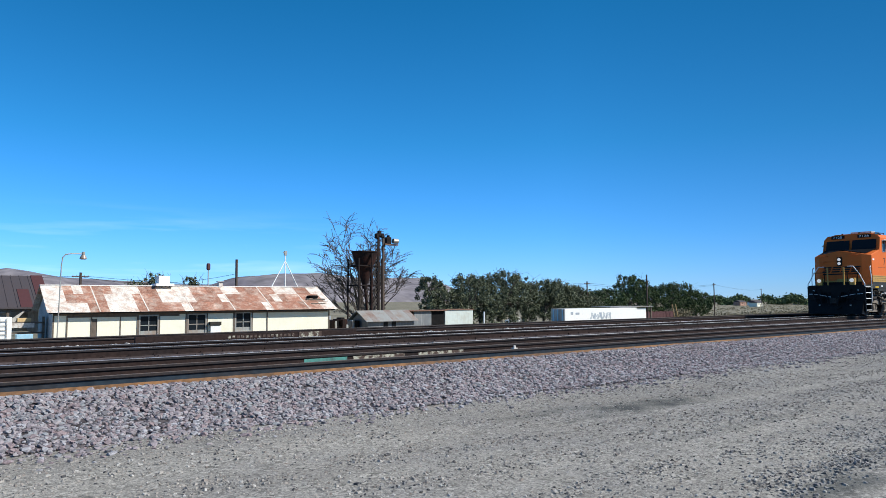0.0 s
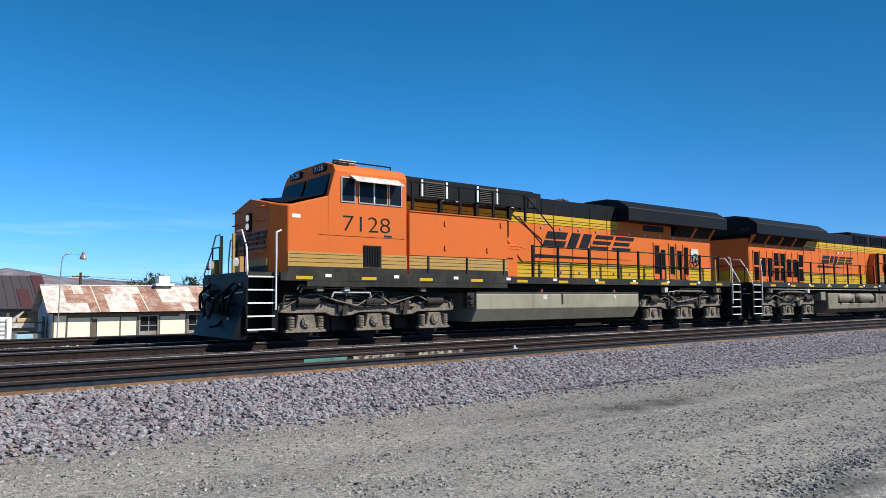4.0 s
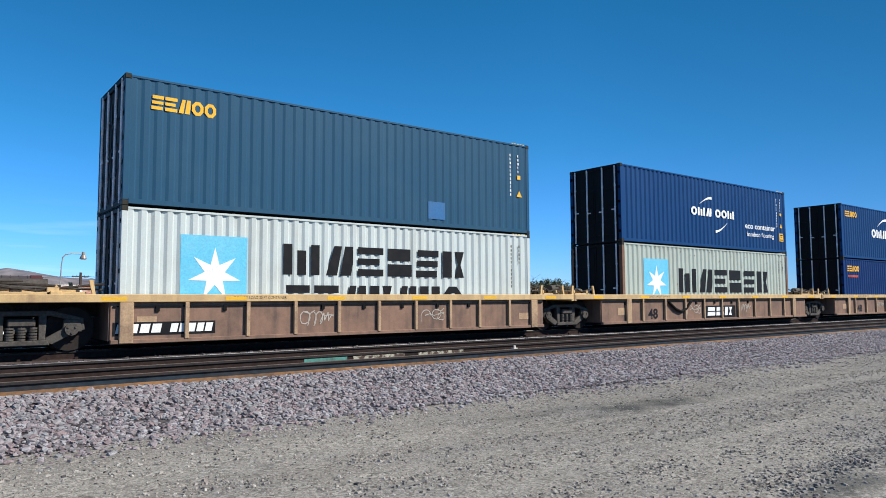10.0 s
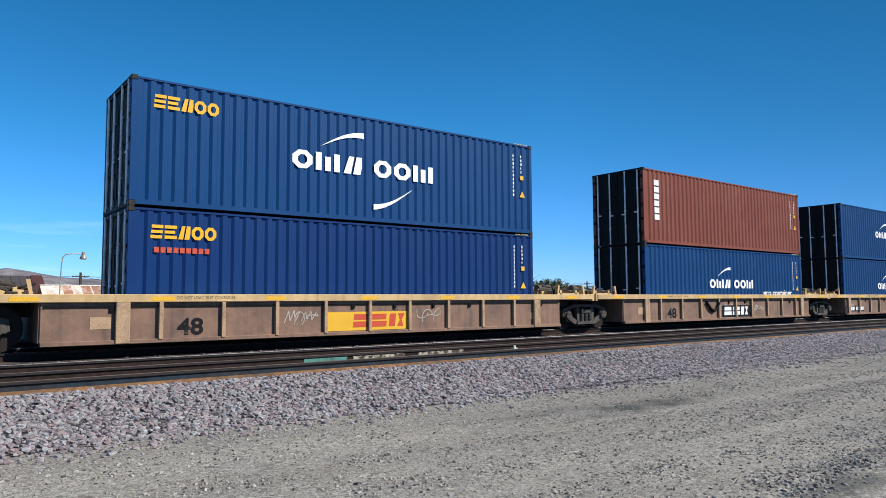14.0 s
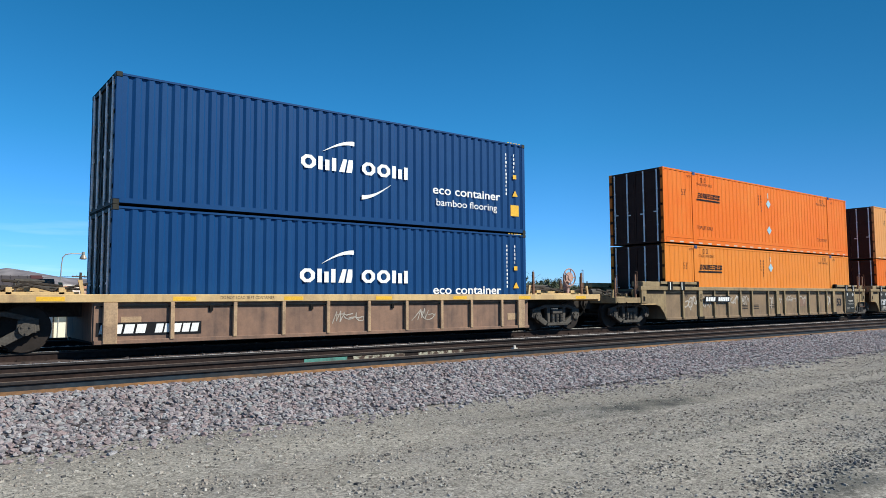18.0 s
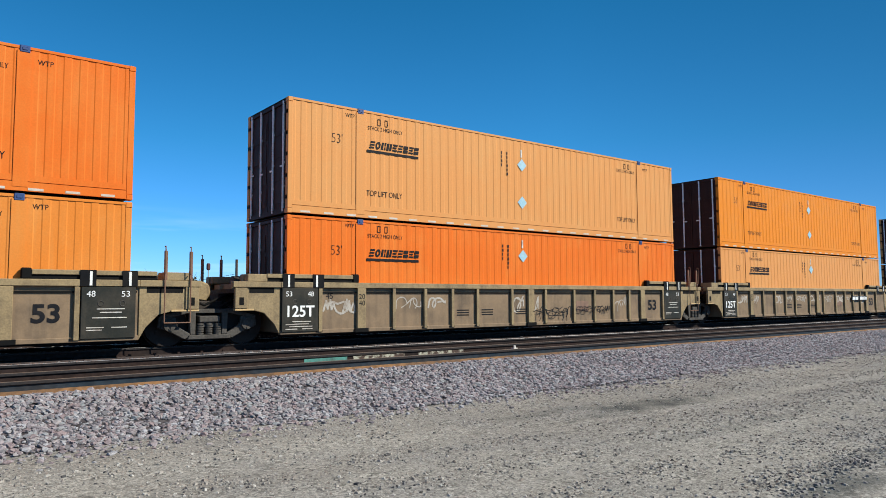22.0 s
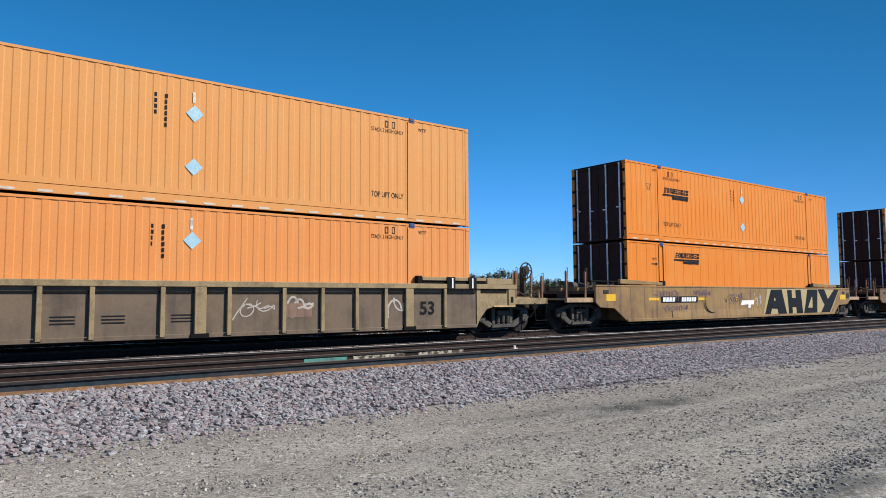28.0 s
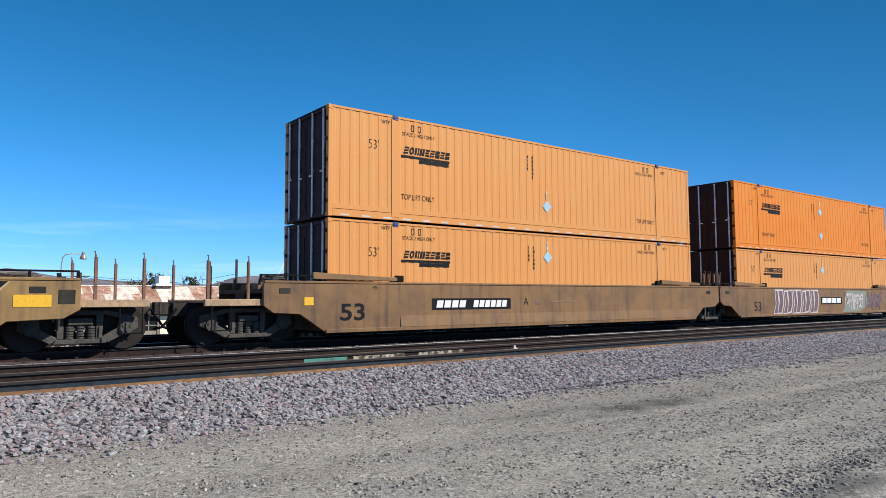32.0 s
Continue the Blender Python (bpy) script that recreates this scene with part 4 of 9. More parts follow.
def star_panel(c, x0, z0, y, top):
    bpart("logo_panel", M["sky_square"], c, [(x0, x0 + 1.55, y - 0.004, y, z0, top)])
    cx, cz = x0 + 0.78, z0 + 0.68
    bm = bmesh.new()
    pts = []
    for i in range(14):
        a = math.pi / 2 + i * math.pi / 7
        r = 0.62 if i % 2 == 0 else 0.24
        pts.append((cx + r * math.cos(a), cz + r * math.sin(a)))
    for i in range(14):
        prism(bm, [(cx, cz), pts[i], pts[(i + 1) % 14]], y - 0.005, y - 0.009)
    part("star_logo", bm, M["white_mark"], c)


def eco_words(c, x, z, y):
    letters("lettering", "eco container", 0.24, M["white_mark"], c, x, z, y, width=2.62, bold=0.012)
    letters("lettering", "bamboo flooring", 0.27, M["white_mark"], c, x + 0.13, z - 0.4, y, width=2.35)


def build_iso_containers():
    B = 0.19
    T = B + 2.896
    g = "forty-foot containers on the train"
    y = -1.208 - 0.003
    wm = M["white_mark"]

    c = container(-22.55, B, "grey", "end_shaded", "pale grey ribbed container with dark company mark, in a well car", group=g)
    star_panel(c, 1.25, 0.95, y, 2.52)
    wordmark("company_mark", M["black_mark"], c, 3.72, 9.6, 1.66, 2.42, y, "waebsk", gap=0.16)
    wordmark("company_mark", M["black_mark"], c, 3.75, 9.5, 0.60, 1.40, y, "seakano", gap=0.16)
    id_marks(c, 12.19, y, T, M["truck_dust"], False)
    c = container(-22.55, T, "slate", "end_shaded", "slate blue ribbed container with amber mark, stacked on a grey one", group=g, depth=0.018)
    wordmark("company_mark", M["seaco_yellow"], c, 0.55, 2.02, T + 2.18, T + 2.5, y, "seaoo", gap=0.1)
    id_marks(c, 12.19, y, T + 2.896, wm)
    bpart("patch", M["patch_blue"], c, [(8.15, 8.75, y - 0.003, y, T + 0.25, T + 0.75)])

    c = container(-5.70, B, "grey_green", "end_shaded", "pale grey ribbed container with star panel and rusted corner posts", group=g)
    star_panel(c, 1.25, 0.98, y, 2.52)
    wordmark("company_mark", M["black_mark"], c, 3.48, 10.52, 1.26, 2.2, y, "waebsk", gap=0.16)
    id_marks(c, 12.19, y, T, M["truck_dust"], False)
    bm = bmesh.new()
    for s in (-1, 1):
        box(bm, -0.003, 0.135, s * 1.09, s * 1.2235, B + 0.13, T - 0.13)
        box(bm, 12.055, 12.193, s * 1.09, s * 1.2235, B + 0.13, T - 0.13)
    part("rusted_post_cladding", bm, M["rust_post"], c)
    rnd = random.Random(21)
    bm = bmesh.new()
    for i in range(46):
        a, b = rnd.uniform(0.2, 12.0), rnd.choice((T - 0.2 - rnd.random() ** 3 * 0.9, T - 0.12, 1.3 + rnd.random() * 1.6))
        w, h = rnd.uniform(0.015, 0.06), rnd.uniform(0.02, 0.09)
        prism(bm, [(a, b), (a + w, b + h * 0.2), (a + w * 0.8, b + h), (a + w * 0.2, b + h * 0.8)], y, y - 0.002)
    part("rust_spot", bm, M["rust_post"], c)["kind"] = "stuff"
    c = container(-5.70, T, "blue", "end_shaded", "royal blue ribbed container with white marks, stacked on another", group=g)
    crescents_word(c, 4.47, 7.75, T + 1.48, wm, y)
    eco_words(c, 8.58, T + 0.99, y)
    id_marks(c, 12.19, y, T + 2.896, wm)
    bpart("amber_label", M["sticker"], c, [(11.57, 11.93, y - 0.005, y, T + 0.55, T + 0.92)])
    bpart("label_bars", M["black_mark"], c, [(11.62, 11.88, y - 0.007, y - 0.005, T + 0.82, T + 0.86), (11.66, 11.84, y - 0.007, y - 0.005, T + 0.74, T + 0.77), (11.62, 11.88, y - 0.007, y - 0.005, T + 0.60, T + 0.64)])["kind"] = "stuff"

    c = container(12.50, B, "deep_blue", "end_shaded", "deep blue ribbed container with small amber mark, in a well car", group=g)
    wordmark("company_mark", M["seaco_yellow"], c, 0.47, 1.95, 2.4, 2.7, y, "seaoo", gap=0.1)
    blocks("company_mark", M["red_mark"], c, 0.55, 1.8, 2.09, 2.21, y, 9, 0.25)
    id_marks(c, 12.19, y, T, wm)
    c = container(12.50, T, "blue", "end_shaded", "royal blue ribbed container with amber and white marks, stacked on top", group=g)
    wordmark("company_mark", M["seaco_yellow"], c, 0.47, 1.96, T + 2.23, T + 2.53, y, "seaoo", gap=0.1)
    crescents_word(c, 3.8, 8.3, T + 1.5, wm, y)
    id_marks(c, 12.19, y, T + 2.896, wm)

    c = container(30.56, B, "blue", "end_shaded", "royal blue ribbed container with white marks, in a well car", group=g)
    crescents_word(c, 4.3, 7.8, 1.62, wm, y, lower=False)
    eco_words(c, 8.6, 1.13, y)
    id_marks(c, 12.19, y, T, wm)
    c = container(30.56, T, "maroon", "end_shaded", "reddish brown ribbed container stacked on a blue one", group=g)
    bm = bmesh.new()
    for i in range(6):
        box(bm, 0.68, 0.98, y - 0.004, y, T + 2.26 - i * 0.265, T + 2.47 - i * 0.265)
    part("company_mark", bm, wm, c)
    id_marks(c, 12.19, y, T + 2.896, wm)

    for lift, lab in ((B, "royal blue ribbed container with white marks, in a well car"), (T, "royal blue ribbed container with white marks, stacked on another")):
        c = container(47.38, lift, "blue", "end_shaded", lab, group=g)
        crescents_word(c, 4.35, 7.7, lift + 1.46, wm, y, lower=lift == T)
        eco_words(c, 8.5, lift + 0.99, y)
        id_marks(c, 12.19, y, lift + 2.896, wm)
        bpart("amber_label", M["sticker"], c, [(11.55, 11.9, y - 0.005, y, lift + 0.55, lift + 0.9)])


def domestic(x, z0, colour, label, lower, sub=False, plain=False, diamonds=(2.2, 1.1)):
    """A 53-foot domestic container with its markings."""
    g = "long orange containers on the train"
    h = 2.88 if lower else 2.93
    c = container(x, z0, colour, "door_shaded", label, length=16.15, half=1.295, h=h, style="box", group=g, pitch=0.59 if plain else 0.295)
    y = -1.283 - 0.003
    k = M["black_mark"]
    z1 = z0 + h
    xo, zo = (0.62, 0.42) if plain else (0.0, 0.0)
    wordmark("company_mark", k, c, 2.36 + xo, 4.0 + xo, z0 + zo + 1.92, z0 + zo + 2.12, y, "soknesbeb", slant=0.2, gap=0.16)
    bpart("underline", k, c, [(2.28 + xo, 3.98 + xo, y - 0.004, y, z0 + zo + 1.80, z0 + zo + 1.87)] + ([(2.9 + xo, 3.95 + xo, y - 0.004, y, z0 + zo + 1.69, z0 + zo + 1.79)] if sub else []))
    # posts of the lifting frame at the forty-foot points
    for px in (2.08, 14.07):
        bpart("lift_post", M[colour], c, [(px - 0.13, px + 0.13, -1.303, -1.275, z0 + 0.1, z1 - 0.1)] if not plain else [(px - 0.18, px - 0.1, -1.31, -1.285, z0 + 0.14, z1 - 0.1), (px + 0.1, px + 0.18, -1.31, -1.285, z0 + 0.14, z1 - 0.1)])
        bm = bmesh.new()
        box(bm, px - 0.09, px + 0.09, -1.315, -1.24, z1 - 0.13, z1 + 0.012)
        box(bm, px - 0.05, px + 0.05, -1.325, -1.31, z1 - 0.09, z1 - 0.03)
        bev(bm, 0.01)
        part("lift_casting", bm, M["lift_blue"], c)
    if not plain:
        letters("lettering", "53'", 0.25, k, c, 1.22, z0 + 1.93, y, width=0.32, bold=-0.02)
        letters("lettering", "STACK 2 HIGH ONLY", 0.105, k, c, 2.32, z0 + 2.42, y, width=1.12)
        letters("lettering", "STACK 2 HIGH ONLY", 0.105, k, c, 12.75, z0 + 2.42, y, width=1.05)
        letters("lettering", "WTP", 0.1, k, c, 1.62, z0 + 2.66, y, width=0.28)
        letters("lettering", "WTP", 0.1, k, c, 14.3, z0 + 2.6, y, width=0.28)
        bm = bmesh.new()
        for px in (2.62, 2.85, 13.2, 13.42):
            for a, b, cc, d in ((0, 0.1, 0, 0.015), (0, 0.1, 0.165, 0.18), (0, 0.015, 0.015, 0.165), (0.085, 0.1, 0.015, 0.165)):
                box(bm, px + a, px + b, y - 0.003, y, z0 + 2.57 + cc, z0 + 2.57 + d)
        part("stencil_frame", bm, k, c)
    else:
        letters("lettering", "WTP", 0.1, k, c, 1.5, z0 + 2.2, y, width=0.3)
        ppart("arrow", k, c, [(1.45, z0 + 2.05), (1.72, z0 + 2.05), (1.72, z0 + 2.0), (1.84, z0 + 2.065), (1.72, z0 + 2.13), (1.72, z0 + 2.08), (1.45, z0 + 2.08)], y, y - 0.003)
    if not lower:
        letters("lettering", "TOP LIFT ONLY", 0.15, k, c, 2.28, z0 + 0.62, y, width=1.15)
        letters("lettering", "TOP LIFT ONLY", 0.15, k, c, 12.75, z0 + 0.62, y, width=1.05)
        bm = bmesh.new()
        for i in range(24):
            box(bm, 0.35 + i * 0.66, 0.62 + i * 0.66, -1.3005, -1.295, z0 + 0.035, z0 + 0.085)
        part("reflective_strip", bm, M["strip_dull"], c)
    bm = bmesh.new()
    rnd = random.Random(int(x * 7 + z0 * 3))
    for col, n in ((7.15 if not plain else 13.0, 4), (7.38 if not plain else 13.35, 6)):
        for i in range(n):
            box(bm, col, col + rnd.uniform(0.03, 0.06), y - 0.003, y, z0 + 2.36 - i * 0.13 - (1.2 if plain else 0), z0 + 2.45 - i * 0.13 - (1.2 if plain else 0))
    part("id_mark", bm, k, c)
    if not plain:
        for dz in diamonds:
            bm = bmesh.new()
            cx = 8.04
            prism(bm, [(cx - 0.2, z0 + dz), (cx, z0 + dz - 0.2), (cx + 0.2, z0 + dz), (cx, z0 + dz + 0.2)], y - 0.005, y)
            part("placard", bm, M["decal_blue"], c, "pale blue diamond placard")
        bpart("label_strip", M["chalk"], c, [(7.99, 8.05, y - 0.003, y, z0 + diamonds[0] + 0.25, z0 + diamonds[0] + 0.5)])
    return c


def build_domestic_containers():
    B = 0.26
    T = B + 2.925
    rows = [(66.89, "o_mid", "o_deep"), (86.62, "o_deep", "o_pale"), (106.08, "o_pale", "o_amber"), (129.63, "o_pink", "o_pale"), (153.23, "o_mid", "o_mid"), (176.79, "o_pale", "o_pale"), (196.35, "o_pale", "o_mid")]
    words = {"o_mid": "light orange", "o_deep": "bright orange", "o_pale": "faded orange", "o_pink": "pinkish orange", "o_amber": "amber orange"}
    for i, (x, lo, hi) in enumerate(rows):
        domestic(x, B, lo, words[lo] + " long ribbed container with black marks, in a well car", True, sub=i > 3, plain=i == 4, diamonds=(2.12,))
        domestic(x, T, hi, words[hi] + " long ribbed container with black marks, stacked on another", False, sub=i > 2, diamonds=(0.86,) if i == 5 else (2.1, 0.87) if i == 3 else (2.1, 0.9))


# ---------------------------------------------------------------- well cars
def end_post(car, x, y, z0, z1, loop=True):
    bpart("end_post", M["rust_post"], car, [(x - 0.032, x + 0.032, y - 0.03, y + 0.03, z0, z0 + (z1 - z0) * 0.94), (x - 0.009, x + 0.009, y - 0.009, y + 0.009, z0 + (z1 - z0) * 0.94, z1)], 0.004, "rusty brown upright post")
    if loop:
        pipes("grab_iron", M["rust_post"], car, [[(x - 0.04, y - 0.05, z1 - 0.55), (x - 0.04, y - 0.12, z1 - 0.55), (x - 0.04, y - 0.12, z1 + 0.05), (x - 0.04, y - 0.05, z1 + 0.05)]], 0.012)


def brake_wheel(car, x, y, z, r=0.28, mt="rust_post"):
    bm = bmesh.new()
    ring(bm, (x, y, z), r, 0.022, "y", 18)
    tube(bm, (x, y - 0.04, z), (x, y + 0.04, z), r * 0.3, 12)
    tube(bm, (x, y - 0.012, z), (x, y + 0.012, z), r * 0.62, 20)
    for i in range(5):
        a = i * 2 * math.pi / 5
        tube(bm, (x, y, z), (x + math.cos(a) * r, y, z + math.sin(a) * r), 0.022, 6)
    part("brake_wheel", bm, M[mt], car, "spoked hand brake wheel", smooth=True)
    bpart("brake_stand", M[mt], car, [(x - 0.06, x + 0.06, y + 0.05, y + 0.25, 1.0, z + 0.1)], 0.01)


def coupler(car, x, d):
    """Coupler head on a drawbar; d: the way that it points."""
    bm = bmesh.new()
    box(bm, min(x, x - d * 0.6), max(x, x - d * 0.6), -0.09, 0.09, 0.76, 0.94)
    prism(bm, [(x - d * 0.02, -0.2), (x + d * 0.2, -0.16), (x + d * 0.22, 0.0), (x + d * 0.1, 0.04), (x + d * 0.16, 0.2), (x - d * 0.02, 0.22)], 0.7, 1.0, "z")
    bev(bm, 0.015)
    part("coupler", bm, M["truck_dark"], car, "knuckle coupler")
    pipes("air_hose", M["under"], car, [[(x - d * 0.25, -0.35, 0.85), (x - d * 0.1, -0.36, 0.62), (x + d * 0.06, -0.3, 0.42), (x + d * 0.22, -0.2, 0.38)]], 0.03, 8)


def platform_clutter(car, xa, xb, seed, z=1.17, mt="ochre"):
    """Grids, stiffeners and pipework on the platform over a bogie."""
    rnd = random.Random(seed)
    w = xb - xa
    bpart("platform_grid", M[mt], car, [(xa + w * 0.1, xa + w * 0.9, -1.1, -1.02, z, z + 0.05), (xa + w * 0.1, xa + w * 0.9, -0.4, -0.32, z, z + 0.12), (xa + w * 0.1, xa + w * 0.9, 0.4, 0.48, z, z + 0.12), (xa + w * 0.2, xa + w * 0.26, -1.1, 1.1, z, z + 0.14), (xa + w * 0.7, xa + w * 0.76, -1.1, 1.1, z, z + 0.14)], 0.006)
    for i in range(3):
        x = xa + w * (0.15 + 0.3 * i) + rnd.uniform(-0.05, 0.05)
        y = rnd.uniform(-1.0, 0.2)
        bm = bmesh.new()
        prism(bm, [(x, z), (x + 0.22, z), (x + 0.18, z + 0.06 + rnd.random() * 0.08), (x + 0.05, z + 0.12 + rnd.random() * 0.1)], y, y + 0.05)
        part("gusset", bm, M[mt], car)
    for i, x in enumerate((xa + w * 0.06, xa + w * 0.94)):
        for y in (-1.2, 1.14):
            k = 0.16 if i == 0 else -0.16
            ppart("container_guide", M[mt], car, [(x - 0.03, z - 0.08), (x + 0.03, z - 0.08), (x + k * 0.4 + 0.03, z + 0.3), (x + k * 0.4 - 0.05, z + 0.3)], y, y + 0.06)
    for i in range(4):
        x = xa + w * (0.2 + 0.18 * i) + rnd.uniform(-0.1, 0.1)
        y = rnd.uniform(-1.15, -0.2)
        h = rnd.uniform(0.05, 0.2)
        bpart("bracket", M[mt] if i == 3 else M["truck_dark"], car, [(x, x + rnd.uniform(0.1, 0.22), y, y + rnd.uniform(0.05, 0.2), z - 0.08, z + h)], 0.01)
    pipes("brake_rod", M["truck_dark"], car, [[(xa + w * 0.05, -1.05, z + 0.05), (xa + w * 0.4, -1.0, z + 0.2), (xa + w * 0.65, -0.95, z + 0.08), (xb, -1.0, z + 0.22)], [(xa + w * 0.2, -0.3, z + 0.3), (xa + w * 0.8, -0.35, z + 0.18)]], 0.028)
    pipes("brake_pipe", M["truck_dust"], car, [[(xa, -0.85, z + 0.12), (xa + w * 0.5, -0.8, z + 0.16), (xb, -0.9, z + 0.1)], [(xa + w * 0.3, -0.6, z), (xa + w * 0.35, -0.6, z + 0.28), (xa + w * 0.6, -0.55, z + 0.28)]], 0.022)
    tpart("air_reservoir", M["truck_dust"], car, [((xa + w * 0.35, 0.2, z + 0.2), (xa + w * 0.75, 0.2, z + 0.2), 0.15)], 12)


def well48(x0, x1, left, right, ribs, wide, label, seed, plate=False):
    """One unit of the older articulated well car; x0, x1: the ends of its side panels along the train."""
    car = on_train(empty("well_car", label, "well car", "older articulated well car units"), x0)
    L = x1 - x0
    la, ra = left, L + right
    panel = M["well48"]
    bpart("floor", M["under"], car, [(0.05, L - 0.05, -1.36, 1.36, 0.13, 0.18)])
    for s in (-1, 1):
        cuts = sorted([0.0] + [r - x0 for r in ribs] + [L])
        for a, b in zip(cuts, cuts[1:]):
            bpart("side_panel", panel, car, [(a + 0.002, b - 0.002, s * 1.36, s * 1.39, 0.22, 1.0)])
        bpart("top_chord", M["ochre"], car, [(la, ra, s * 1.28, s * 1.47, 1.0, 1.17)], 0.012, "weathered ochre top chord")
        bpart("bottom_chord", panel, car, [(0.0, L, s * 1.33, s * 1.455, 0.13, 0.22)], 0.01)
        for r in ribs:
            bpart("rib", M["well48_rib"], car, [(r - x0 - 0.045, r - x0 + 0.045, s * 1.39, s * 1.475, 0.2, 0.998)], 0.008)
        for r in wide:
            bpart("wide_rib", M["well48_rib"], car, [(r - x0 - 0.14, r - x0 + 0.14, s * 1.39, s * 1.48, 0.14, 0.998)], 0.01)
        bpart("drip_rail", M["under"], car, [(0.05, L - 0.05, s * 1.39, s * 1.42, 0.9, 0.93)])
        rnd = random.Random(seed)
        for a, b in zip(cuts, cuts[1:]):
            if rnd.random() < 0.6:
                bpart("stake_pocket", M["under"], car, [((a + b) / 2 + 0.12, (a + b) / 2 + 0.2, s * 1.39, s * 1.43, 0.8, 0.93)])
        bm = bmesh.new()
        k = la + 0.9
        while k < ra - 0.8:
            box(bm, k, k + 0.5, s * 1.4705, s * 1.474, 1.03, 1.12)
            k += 2.6
        part("amber_stripe", bm, M["sticker"], car)
    for a, d in ((0.0, -1), (L, 1)):
        bpart("end_bulkhead", panel, car, [(a - 0.03, a + 0.03, -1.36, 1.36, 0.2, 1.02)])
        e = la if d < 0 else ra
        lo, hi = min(a, e), max(a, e)
        bpart("end_platform", M["well48_rib"], car, [(lo, hi, -1.28, 1.28, 1.02, 1.08)])
        bpart("center_sill", M["truck_dark"], car, [(lo, hi, -0.32, 0.32, 0.7, 1.02)], 0.01)
        bpart("end_beam", M["ochre"], car, [(e - 0.06, e + 0.06, -1.46, 1.46, 0.95, 1.18)], 0.01)
        platform_clutter(car, lo + 0.05, hi - 0.05, seed + d)
    # marks
    y = -1.394
    rnd = random.Random(seed + 9)
    mid = [(a + b) / 2 for a, b in zip(cuts, cuts[1:])]
    if plate:
        bpart("number_plate_panel", M["black_mark"], car, [(0.05, 2.2, y - 0.004, y, 0.3, 0.58)])
        blocks("number_bar", M["white_mark"], car, 0.1, 1.05, 0.35, 0.54, y - 0.004, 4, 0.2, slant=0.2)
        blocks("number_bar", M["white_mark"], car, 1.2, 2.15, 0.35, 0.54, y - 0.004, 5, 0.2, slant=0.2)
    else:
        letters("lettering", "48", 0.38, M["black_mark"], car, 2.62, 0.27, y, width=0.58, bold=0.03)
    bpart("stencil_panel", M["well48_rib"], car, [(mid[0] - 0.25, mid[0] + 0.15, y - 0.003, y, 0.45, 0.7)])
    bpart("stencil_panel", M["well48_rib"], car, [(mid[-1] - 0.3, mid[-1] + 0.1, y - 0.003, y, 0.4, 0.6)])
    k = rnd.choice(mid[3:5])
    loops("graffiti", M["graffiti"], car, k - 0.45, k + 0.45, 0.4, 0.8, y, seed, 0.013)
    k = mid[-4]
    loops("graffiti", M["graffiti"], car, k - 0.4, k + 0.4, 0.42, 0.8, y, seed + 1, 0.012)
    letters("lettering", "DO NOT LOAD 20 FT CONTAINER", 0.07, M["black_mark"], car, 2.6, 1.06, -1.4705, width=1.3)
    return car


